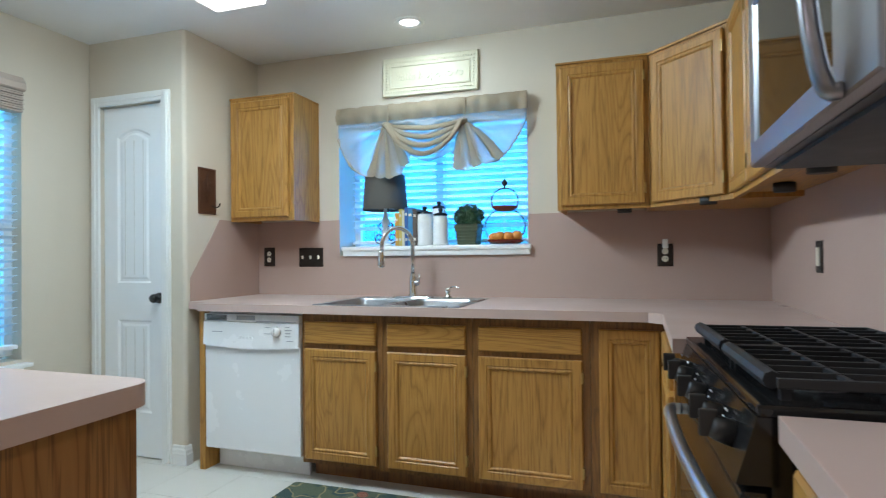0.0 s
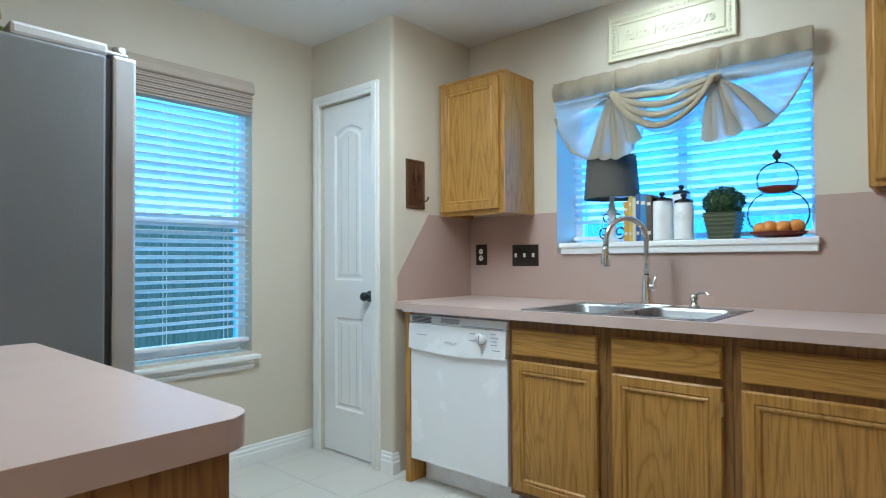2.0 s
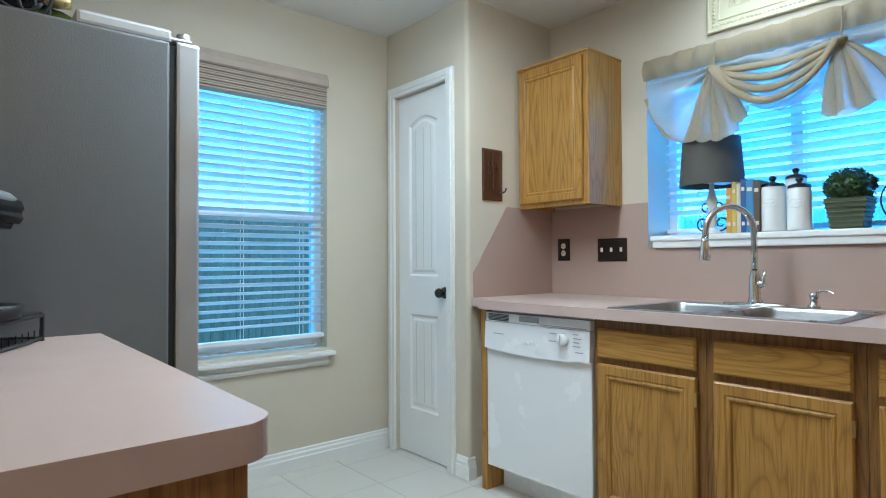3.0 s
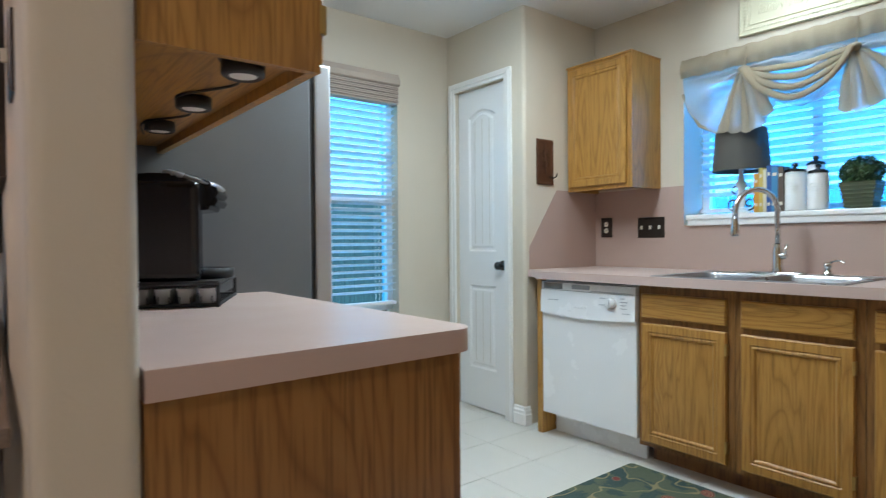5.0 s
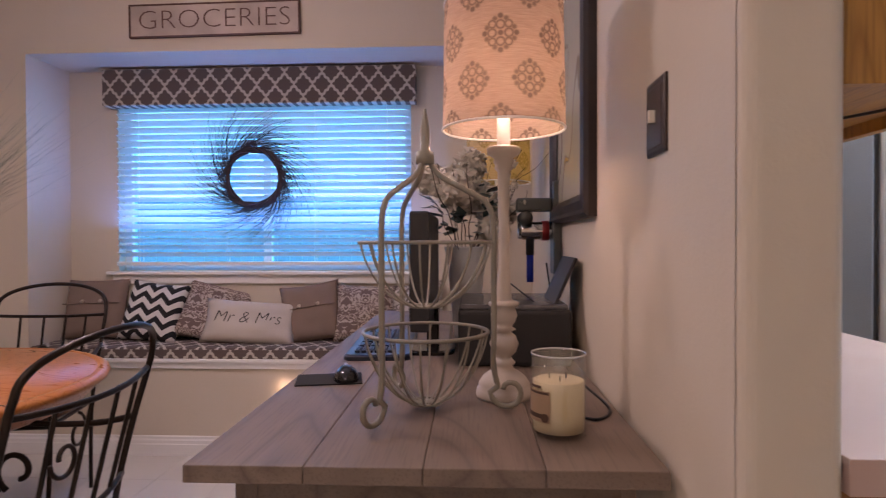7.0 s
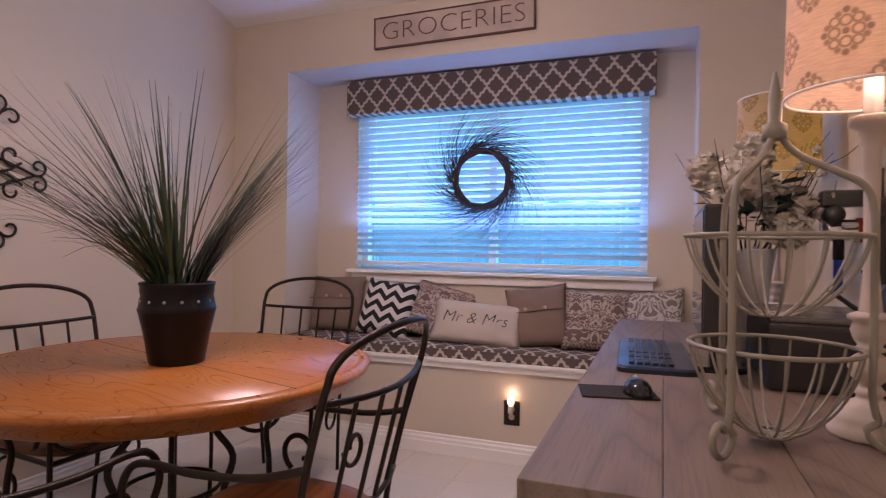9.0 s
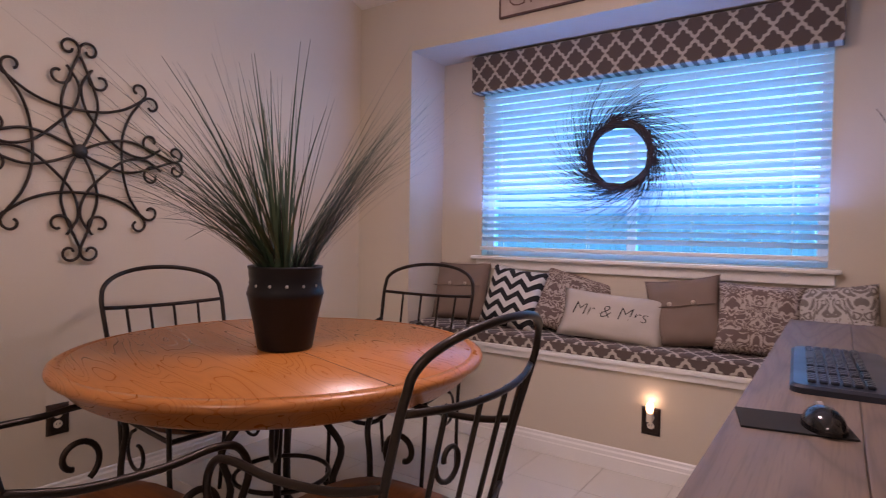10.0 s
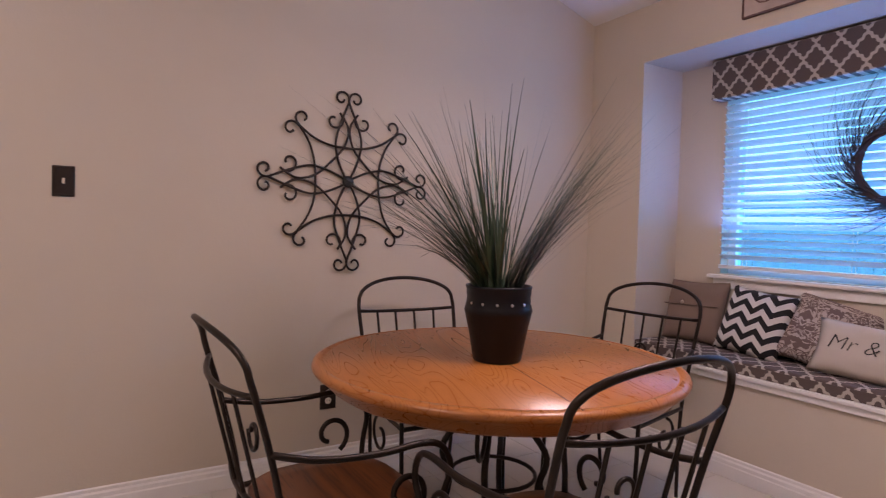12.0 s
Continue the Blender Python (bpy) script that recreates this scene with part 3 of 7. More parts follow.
structure("window_sill", sill, trim_white, "white moulded sill of the bay window", "sill")

# window bench: board, moulded edge
bench = box(BAY_X, BAY0, SEAT - 0.03, NOOK_X, BAY1, SEAT, 0.002)
structure("bench_seat", bench, trim_white, "white board of the window bench", "bench")
edge = box(NOOK_X, BAY0 - 0.03, SEAT - 0.012, NOOK_X + 0.030, BAY1 + 0.03, SEAT + 0.010, 0.006)
box(NOOK_X, BAY0 - 0.025, SEAT - 0.045, NOOK_X + 0.016, BAY1 + 0.025, SEAT - 0.012, 0.005, edge)
structure("trim", edge, trim_white, "white moulded edge of the window bench", "trim")

# ---------------------------------------------------------------- outdoors
grass = plain("dry_lawn", (0.10, 0.13, 0.05), 0.9, grain=40, bump=0.5, spread=0.4)
g = bmesh.new()
bmesh.ops.create_grid(g, x_segments=8, y_segments=8, size=400)
g.transform(pose(0, 0, -0.12))
structure("ground", g, grass, "dry lawn round the house", "ground")
fence_wood = wood("weathered_fence_wood", (0.10, 0.085, 0.070), (0.17, 0.148, 0.125), (0.23, 0.20, 0.17), "z", 1.0, 0.8)


def fence(label, x, y0, n, turn, high):
    ob = thing("fence", label, "fence", (x, y0, -0.12), turn)
    board = box(-0.068, -0.009, 0, 0.068, 0.009, high)
    mesh = bpy.data.meshes.new("board")
    board.to_mesh(mesh)
    board.free()
    rng = random.Random(3)
    for i in range(n):
        piece("board", mesh, fence_wood, ob, "", pose(i * 0.143, rng.uniform(-0.004, 0.004), rng.uniform(-0.02, 0.015)))
    for z in (0.4, 1.4):
        part("rail", box(0, 0.01, z, n * 0.143, 0.05, z + 0.09), fence_wood, ob)


fence("weathered wooden board fence", -6.4, -6.0, 100, 90, 1.80)
fence("weathered wooden board fence", -6.4, 8.3, 80, 0, 1.80)

# ================================================================ KITCHEN
# ---------------------------------------------------------------- oak cabinets
DOOR_LOOPS = [(0, 0.0), (0, -0.013), (0.005, -0.018), (0.038, -0.018), (0.043, -0.014), (0.049, -0.017), (0.055, -0.016), (0.062, -0.007)]
brass = plain("brass_hinge", (0.42, 0.28, 0.10), 0.35, 0.9, spread=0.15)


def panel_door(parent, x0, z0, w, h, m=None, hinge="", grain=None):
    """An oak door with a moulded frame and a flat panel, its back on y = 0, facing -y."""
    d = part("cabinet_door", rect_loops(w, h, DOOR_LOOPS, cap=False), oak_z, parent)
    base = m if m is not None else Matrix()
    d.matrix_basis = base @ pose(x0, 0, z0)
    part("panel", rect_loops(w - 0.118, h - 0.118, [(0, -0.0085), (0.001, -0.0086)], x0=0.059, z0=0.059), grain or oak_z, d)
    if hinge:
        for z in (0.075, h - 0.075):
            x = -0.006 if hinge == "l" else w - 0.006
            part("hinge", box(x, -0.020, z - 0.025, x + 0.012, 0.0, z + 0.025, 0.002), brass, d, "small brass hinge")
    return d


def drawer_front(parent, x0, z0, w, h, m=None):
    d = part("drawer_front", rect_loops(w, h, [(0, 0), (0, -0.012), (0.006, -0.018), (0.007, -0.018)]), oak_x, parent)
    d.matrix_basis = (m if m is not None else Matrix()) @ pose(x0, 0, z0)
    return d


FACE = 2.902


def base_cabinet(label, x0, x1, drawer, dx0, dx1, door_top=0.690, hinge="r"):
    ob = thing("base_cabinet", label, "cabinet", (x0, FACE, 0), group="base cabinets")
    w = x1 - x0
    part("body", box(0.0, 0.02, 0.10, w, 0.66, 0.72), oak_shaded, ob)
    f = box(0, 0, 0.10, dx0 - x0 + 0.012, 0.02, 0.872)
    box(dx1 - x0 - 0.012, 0, 0.10, w, 0.02, 0.872, bm=f)
    for a, b in ((0.10, 0.135), (0.675, 0.73), (0.815, 0.872)) if drawer else ((0.10, 0.135), (0.82, 0.872)):
        box(dx0 - x0 + 0.012, 0.001, a, dx1 - x0 - 0.012, 0.02, b, bm=f)
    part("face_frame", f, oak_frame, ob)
    part("toe_kick", box(0, 0.12, 0.0, w, 0.135, 0.10), oak_shaded, ob)
    if drawer:
        drawer_front(ob, dx0 - x0, 0.716, dx1 - dx0, 0.114)
    panel_door(ob, dx0 - x0, 0.124, dx1 - dx0, door_top - 0.124, hinge=hinge)
    return ob


base_cabinet("golden oak base cabinet with drawer beside the dishwasher", -1.292, -0.837, True, -1.272, -0.868)
base_cabinet("golden oak base cabinet with false drawer under the sink", -0.835, -0.376, True, -0.808, -0.406)
base_cabinet("wide golden oak base cabinet with cathedral grain drawer", -0.374, 0.158, True, -0.346, 0.126)
base_cabinet("narrow golden oak corner cabinet with tall door", 0.160, 0.466, False, 0.196, 0.446, 0.832, "")
# leg towards the range
ob = thing("base_cabinet", "golden oak cabinet between corner and range", "cabinet", (0.466, 2.880, 0), -90, "base cabinets")
part("body", box(0.0, 0.02, 0.10, 0.69, 0.54, 0.872), oak_shaded, ob)
part("face_frame", box(0.0, 0.0, 0.10, 0.69, 0.02, 0.872), oak_z, ob)
part("toe_kick", box(0.0, 0.075, 0.0, 0.69, 0.09, 0.10), oak_shaded, ob)
drawer_front(ob, 0.10, 0.728, 0.54, 0.118)
panel_door(ob, 0.10, 0.168, 0.54, 0.54)
# near side of the range
ob = thing("base_cabinet", "golden oak cabinet with drawers beside the range", "cabinet", (0.592, 1.270, 0), -90, "base cabinets")
part("body", box(0.0, 0.02, 0.10, 0.686, 0.395, 0.872), oak_shaded, ob)
part("face_frame", box(0.0, 0.0, 0.10, 0.686, 0.02, 0.872), oak_z, ob)
drawer_front(ob, 0.03, 0.728, 0.63, 0.118)
panel_door(ob, 0.03, 0.168, 0.63, 0.54)
part("toe_kick", box(0.0, 0.075, 0.0, 0.686, 0.09, 0.10), oak_shaded, ob)
# filler beside the dishwasher
solid("end_panel", box(-1.936, 2.885, 0.0, -1.900, 3.56, 0.872, 0.002), oak_z, "golden oak end panel beside the dishwasher", "panel")


def upper_cabinet(label, w, depth, high, doors, m, hinge="r", lip=True):
    """A wall cabinet, its face on local y = 0, facing -y, bottom on z = 0."""
    ob = thing("wall_cabinet", label, "cabinet", group="wall cabinets")
    ob.matrix_basis = m
    part("side_panel", box(0, 0.02, 0.0, 0.016, depth, high), oak_z, ob)
    part("side_panel", box(w - 0.016, 0.02, 0.0, w, depth, high), oak_z, ob)
    part("bottom_panel", box(0.016, 0.02, 0.022, w - 0.016, depth, 0.034), oak_x, ob)
    part("top_panel", box(0.016, 0.02, high - 0.016, w - 0.016, depth, high), oak_x, ob)
    part("back_panel", box(0.016, depth - 0.008, 0.034, w - 0.016, depth, high - 0.016), oak_z, ob)
    f = box(0, 0, 0, 0.030, 0.02, high)
    box(w - 0.030, 0, 0, w, 0.02, high, bm=f)
    box(0.030, 0, 0, w - 0.030, 0.02, 0.04, bm=f)
    box(0.030, 0, high - 0.04, w - 0.030, 0.02, high, bm=f)
    part("face_frame", f, oak_z, ob)
    part("crown", box(-0.004, -0.008, high, w + 0.004, depth, high + 0.012, 0.003), oak_x, ob)
    for x0, x1 in doors:
        panel_door(ob, x0, 0.022, x1 - x0, high - 0.04, hinge=hinge)
    return ob


UZ, UH = 1.383, 0.755
upper_cabinet("small golden oak wall cabinet beside the sink window", 0.456, 0.288, UH, [(0.018, 0.424)], pose(-2.040, 3.284, UZ), "")
upper_cabinet("golden oak wall cabinet at the end of the run", 0.446, 0.288, UH - 0.012, [(0.020, 0.426)], pose(-0.024, 3.284, UZ))
# corner cabinet with a slanting front
cx0, cy0, cx1, cy1 = 0.422, 3.284, 0.742, 2.955
ang = math.degrees(math.atan2(cy1 - cy0, cx1 - cx0))
cw_ = math.hypot(cx1 - cx0, cy1 - cy0)
ob = thing("corner_cabinet", "golden oak corner cabinet with a slanting door", "cabinet", (0, 0, UZ), group="wall cabinets")
part("body", prism([(cx0 + 0.002, cy0 + 0.004), (cx1 + 0.004, cy1 + 0.002), (EAST - 0.004, cy1), (EAST - 0.004, BACK - 0.004), (cx0, BACK - 0.004)], 0.0, UH - 0.012), oak_z, ob)
part("crown", prism([(cx0, cy0 - 0.008), (cx1 - 0.008, cy1), (EAST - 0.004, cy1), (EAST - 0.004, BACK - 0.004), (cx0, BACK - 0.004)], UH - 0.012, UH), oak_x, ob)
mm = pose(cx0, cy0, 0, 0, 0, ang)
panel_door(ob, 0.030, 0.022, cw_ - 0.062, UH - 0.052, mm, "r")
# along the range wall
upper_cabinet("golden oak wall cabinet between corner and microwave", 1.100, 0.254, UH - 0.012, [(0.016, 0.412), (0.436, 1.084)], pose(0.742, 2.953, UZ, 0, 0, -90))
ob = upper_cabinet("low golden oak wall cabinet above the microwave", 0.790, 0.254, 0.345, [(0.016, 0.388), (0.402, 0.774)], pose(0.742, 1.850, 1.786, 0, 0, -90), "")

# ---------------------------------------------------------------- worktops
top = bmesh.new()
CT0, CT1, CTF = 0.872, 0.914, 2.842
SX0, SX1, SY0, SY1 = -1.185, -0.455, 2.897, 3.357
xs = [PANTRY_X + 0.003, -1.912, SX0, SX1, 0.40, 0.456, EAST - 0.003]
ys = [2.076, 2.786, CTF, SY0, 2.930, SY1, BACK - 0.003]


def in_top(i, k):
    """Which cells of the plan are worktop: the run along the sink wall, less the sink, and the leg to the range."""
    if not (0 <= i < 6 and 0 <= k < 6):
        return False
    if i == 2 and k in (3, 4):
        return False
    return k >= 4 if i == 0 else (k >= 2 or i == 5)


grid = {(i, k, z): top.verts.new((xs[i], ys[k], z)) for i in range(7) for k in range(7) for z in (CT0, CT1)}
for i in range(6):
    for k in range(6):
        if not in_top(i, k):
            continue
        ring = [(i, k), (i + 1, k), (i + 1, k + 1), (i, k + 1)]
        top.faces.new([grid[(*p, CT1)] for p in ring])
        top.faces.new([grid[(*p, CT0)] for p in ring[::-1]])
        for (p, q), (di, dk) in zip(zip(ring, ring[1:] + ring[:1]), ((0, -1), (1, 0), (0, 1), (-1, 0))):
            if not in_top(i + di, k + dk) and (i, k, di, dk) not in ((4, 2, 0, -1), (5, 1, -1, 0)):
                top.faces.new([grid[(*p, CT0)], grid[(*q, CT0)], grid[(*q, CT1)], grid[(*p, CT1)]])
a, b, c = (4, 2), (5, 1), (5, 2)                 # slanting inner corner
top.faces.new([grid[(*p, CT1)] for p in (a, b, c)])
top.faces.new([grid[(*p, CT0)] for p in (c, b, a)])
top.faces.new([grid[(*a, CT0)], grid[(*b, CT0)], grid[(*b, CT1)], grid[(*a, CT1)]])
bmesh.ops.delete(top, geom=[v for v in top.verts if not v.link_faces], context="VERTS")
bmesh.ops.recalc_face_normals(top, faces=top.faces)
solid("worktop", top, laminate, "mauve laminate worktop with a sink cut into it", "worktop")
solid("worktop", box(0.564, 0.63, CT0, EAST - 0.003, 1.274, CT1, 0.002), laminate, "mauve laminate worktop on the near side of the range", "worktop")
# peninsula
rc = 0.055
pts = [(-1.76, DIV1 + 0.004), (-0.560, DIV1 + 0.004)]
pts += [(-0.560 - rc + rc * math.cos(radians(a)), 1.218 - rc + rc * math.sin(radians(a))) for a in range(0, 91, 10)]
pts += [(-1.76, 1.218)]
solid("worktop", prism(pts, CT0 - 0.004, CT1, r=0.002), laminate, "mauve laminate peninsula worktop with a rounded corner", "worktop")
ob = thing("base_cabinet", "golden oak peninsula cabinet with a plain grained end", "cabinet", (0, 0, 0), group="base cabinets")
part("end_panel", box(-0.596, DIV1 + 0.004, 0.0, -0.578, 1.164, CT0 - 0.004), oak_end, ob)
part("corner_stile", box(-0.611, 1.164, 0.0, -0.578, 1.182, CT0 - 0.004, 0.002), oak_shaded, ob)
part("body", box(-1.74, DIV1 + 0.004, 0.10, -0.598, 1.163, CT0 - 0.004), oak_shaded, ob)
for x in (-1.70, -1.35, -1.0):
    panel_door(ob, -x - 0.33, 0.168, 0.32, 0.68, pose(0, 1.165, 0, 0, 0, 180))
# wall cabinet over the peninsula, seen from its end and from below
ob = upper_cabinet("golden oak wall cabinet over the peninsula, end grain showing", 1.13, 0.278, 0.775, [(0.02, 0.55), (0.58, 1.11)], pose(-0.580, 0.884, 1.372, 0, 0, 180), "l")
puck_face = Nodes("puck_light_lens").done((0.85, 0.85, 0.82), 0.3)
for x in (-0.670, -0.970, -1.276):
    p = thing("puck_light", "small round black puck light under the cabinet", "lamp", (x, 0.785, 1.3935), group="puck lights")
    part("housing", lathe([(0.0, 0.0), (0.036, 0.0), (0.036, -0.022), (0.030, -0.026), (0.024, -0.022), (0.0, -0.022)], 20), black_matt, p, "", True)
    part("lens", lathe([(0.0, -0.0235), (0.023, -0.0235), (0.023, -0.021), (0.0, -0.021)], 16), puck_face, p)
solid("cable", tube(smooth_line([(-0.585, 0.725, 1.392), (-0.665, 0.745, 1.390), (-0.785, 0.815, 1.388), (-0.965, 0.750, 1.390), (-1.115, 0.815, 1.388), (-1.275, 0.750, 1.390), (-1.465, 0.785, 1.392)]), 0.0028, 6), black_matt, "thin black cable between the puck lights", "cable", smooth=True)
for x, y in ((0.30, 3.43), (0.66, 3.08), (0.86, 2.62), (0.84, 2.10)):
    p = thing("puck_light", "small round black puck light under the cabinet", "lamp", (x, y, 1.404), group="puck lights")
    part("housing", lathe([(0.0, 0.0), (0.036, 0.0), (0.036, -0.032), (0.0, -0.032)], 20), black_matt, p, "", True)

# ---------------------------------------------------------------- sink and taps
def round_rect(x0, y0, x1, y1, r, z, n=5):
    pts = []
    for cx, cy, a0 in ((x1 - r, y1 - r, 0), (x0 + r, y1 - r, 90), (x0 + r, y0 + r, 180), (x1 - r, y0 + r, 270)):
        pts += [(cx + r * math.cos(radians(a0 + 90 * i / n)), cy + r * math.sin(radians(a0 + 90 * i / n)), z) for i in range(n + 1)]
    return pts


def skin(rings, bm=None, cap=True):
    own = bmesh.new()
    vs = [[own.verts.new(p) for p in ring] for ring in rings]
    for a, b in zip(vs, vs[1:]):
        for i in range(len(a)):
            own.faces.new((a[i], a[(i + 1) % len(a)], b[(i + 1) % len(b)], b[i]))
    if cap:
        own.faces.new(vs[-1])
    return join(bm, own)


sink_steel = plain("dull_sink_steel", (0.33, 0.335, 0.34), 0.30, 1.0, grain=260, bump=0.05, spread=0.10)
sink = thing("sink", "double-bowl stainless steel sink set in the worktop", "sink", (0, 0, 0))
bowls = ((-1.175, 2.897, -0.845, 3.317), (-0.810, 2.897, -0.465, 3.317))
rim = bmesh.new()
z = CT1 + 0.005
box(-1.212, 2.870, CT1 - 0.001, -0.430, 2.896, z, 0.002, rim)
box(-1.212, 3.318, CT1 - 0.001, -0.430, 3.432, z, 0.002, rim)
box(-1.212, 2.896, CT1 - 0.001, -1.174, 3.318, z, 0.002, rim)
box(-0.466, 2.896, CT1 - 0.001, -0.430, 3.318, z, 0.002, rim)
box(-0.846, 2.896, CT1 - 0.012, -0.809, 3.318, z - 0.001, 0.002, rim)
part("rim", rim, sink_steel, sink)
for x0, y0, x1, y1 in bowls:
    part("bowl", skin([round_rect(x0, y0, x1, y1, 0.05, z - 0.001), round_rect(x0 + 0.006, y0 + 0.006, x1 - 0.006, y1 - 0.006, 0.055, z - 0.015),
                       round_rect(x0 + 0.014, y0 + 0.014, x1 - 0.014, y1 - 0.014, 0.06, 0.775), round_rect(x0 + 0.04, y0 + 0.04, x1 - 0.04, y1 - 0.04, 0.06, 0.750)]), sink_steel, sink, "", True)
    part("drain", lathe([(0.0, 0.756), (0.035, 0.756), (0.042, 0.752)], 20, m=pose((x0 + x1) / 2, (y0 + y1) / 2, 0)), chrome, sink)

tap = thing("faucet", "chrome gooseneck kitchen faucet with a pull-down head", "faucet", (-0.864, 3.384, CT1 + 0.005))
part("base_plate", skin([round_rect(-0.125, -0.028, 0.125, 0.028, 0.027, 0.0), round_rect(-0.125, -0.028, 0.125, 0.028, 0.027, 0.006), round_rect(-0.119, -0.022, 0.119, 0.022, 0.021, 0.010)]), chrome, tap, "", True)
part("body", lathe([(0.030, 0.008), (0.028, 0.018), (0.0225, 0.028), (0.0215, 0.11), (0.018, 0.125), (0.0145, 0.14)], 20), chrome, tap, "", True)
dx, dy = -0.60, -0.80
arc = [(0, 0, 0.13), (0, 0, 0.22), (0, 0, 0.30)]
arc += [(dx * (0.10 - 0.10 * math.cos(radians(a))), dy * (0.10 - 0.10 * math.cos(radians(a))), 0.30 + 0.10 * math.sin(radians(a))) for a in range(15, 181, 15)]
arc += [(dx * 0.203, dy * 0.203, 0.27)]
part("neck", tube(arc, 0.0125, 12), chrome, tap, "", True)
part("spray_head", lathe([(0.0, 0.095), (0.013, 0.095), (0.0135, 0.08), (0.0175, 0.06), (0.0215, 0.02), (0.0205, 0.004), (0.017, 0.0), (0.0, 0.0)], 18, m=pose(dx * 0.205, dy * 0.205, 0.178)), chrome, tap, "", True)
part("lever", tube([(0.018, 0, 0.085), (0.036, -0.004, 0.090), (0.042, -0.006, 0.14)], 0.0068, 10), chrome, tap, "", True)
part("lever_hub", lathe([(0.0, 0.0), (0.017, 0.0), (0.017, 0.026), (0.012, 0.032), (0.0, 0.033)], 16, m=pose(0.008, 0, 0.085, 0, 90, 0)), chrome, tap, "", True)
soap = thing("soap_dispenser", "small chrome soap dispenser beside the faucet", "dispenser", (-0.656, 3.390, CT1 + 0.005))
part("collar", lathe([(0.0, 0.0), (0.023, 0.0), (0.022, 0.010), (0.014, 0.016), (0.012, 0.035), (0.017, 0.040), (0.017, 0.056), (0.0, 0.058)], 18), chrome, soap, "", True)
part("spout", tube(smooth_line([(0, 0, 0.052), (0.02, -0.010, 0.062), (0.05, -0.022, 0.068), (0.075, -0.03, 0.058)]), 0.0055, 8, taper=0.7), chrome, soap, "", True)

# ---------------------------------------------------------------- dishwasher
dw = thing("dishwasher", "white built-in dishwasher, closed, with a round dial", "dishwasher", (-1.897, 2.886, 0))
W = 0.600
part("tub", box(0.004, 0.03, 0.115, W - 0.004, 0.60, 0.862), appliance_white, dw)
part("door", box(0, 0.0, 0.125, W, 0.03, 0.712, 0.006), appliance_white, dw)
pan = bmesh.new()
n = 16
lo = [(W * i / n, 0.690 - 0.016 * math.sin(math.pi * i / n)) for i in range(n + 1)]
fr = [pan.verts.new((x, -0.016, z)) for x, z in lo] + [pan.verts.new((x, -0.010, 0.815)) for x in (W, 0)]
bk = [pan.verts.new((x, 0.03, z)) for x, z in lo] + [pan.verts.new((x, 0.03, 0.815)) for x in (W, 0)]
pan.faces.new(fr)
pan.faces.new(bk[::-1])
for i in range(len(fr)):
    pan.faces.new((fr[i], bk[i], bk[(i + 1) % len(fr)], fr[(i + 1) % len(fr)]))
bmesh.ops.recalc_face_normals(pan, faces=pan.faces)
panel = part("control_panel", pan, appliance_white, dw)
part("top_strip", box(0.0, -0.006, 0.816, W, 0.03, 0.858, 0.004), appliance_white, dw)
grey_line = plain("grey_printing", (0.35, 0.36, 0.38), 0.5)
for i in range(5):
    part("vent_slot", box(0.02, -0.0085, 0.822 + i * 0.0065, 0.15, -0.005, 0.8255 + i * 0.0065), black_matt, dw)
part("latch", box(0.215, -0.010, 0.826, 0.33, -0.004, 0.850, 0.003), grey_line, dw, "grey latch recess")
for x0, x1, z in ((0.345, 0.585, 0.8205), (0.06, 0.125, 0.760), (0.52, 0.545, 0.795), (0.52, 0.56, 0.778), (0.52, 0.55, 0.762), (0.52, 0.555, 0.746), (0.40, 0.43, 0.79), (0.395, 0.43, 0.757), (0.53, 0.57, 0.722)):
    part("print", box(x0, -0.0165, z, x1, -0.0120, z + 0.0035), grey_line, dw)
for i in range(4):
    part("button", box(0.235 + i * 0.022, -0.0175, 0.728, 0.253 + i * 0.022, -0.012, 0.742, 0.002), appliance_white, dw)
d = part("dial", lathe([(0.0, 0.024), (0.020, 0.024), (0.024, 0.018), (0.027, 0.0), (0.0, 0.0)], 24, m=pose(0.470, -0.014, 0.772, 90, 0, 0)), appliance_white, dw, "white round dial", True)
part("dial_mark", box(0.4675, -0.040, 0.755, 0.4725, -0.036, 0.790), grey_line, d)
part("kick_plate", box(0.01, 0.100, 0.0, W - 0.01, 0.115, 0.118), appliance_white, dw)

# ---------------------------------------------------------------- refrigerator
fr = thing("refrigerator", "stainless refrigerator with grey textured sides", "refrigerator", (-2.505, 0.655, 0))
part("cabinet", box(0.0, 0.0, 0.03, 0.82, 0.735, 1.748, 0.008), fridge_grey, fr)
part("seal", box(0.008, 0.735, 0.06, 0.812, 0.752, 1.74), black_matt, fr)
for x0, x1 in ((0.0, 0.408), (0.412, 0.82)):
    d = part("fridge_door", box(x0, 0.752, 0.06, x1, 0.820, 1.755, 0.010), fridge_steel, fr)
    xx = 0.385 if x0 == 0 else 0.435
    part("handle", tube([(xx, 0.82, 0.55), (xx, 0.865, 0.56), (xx, 0.87, 1.0), (xx, 0.865, 1.50), (xx, 0.82, 1.51)], 0.011, 10), steel, d, "", True)
part("hinge_cover", box(0.62, 0.50, 1.748, 0.815, 0.742, 1.786, 0.010), plain("light_grey_plastic", (0.55, 0.56, 0.57), 0.4), fr, "light grey hinge cover")
part("hinge_pin", lathe([(0.0, 0.0), (0.020, 0.0), (0.020, 0.035), (0.0, 0.036)], 14, m=pose(0.775, 0.785, 1.755)), steel, fr, "", True)
part("hinge_arm", box(0.745, 0.735, 1.757, 0.805, 0.80, 1.768, 0.003), steel, fr)

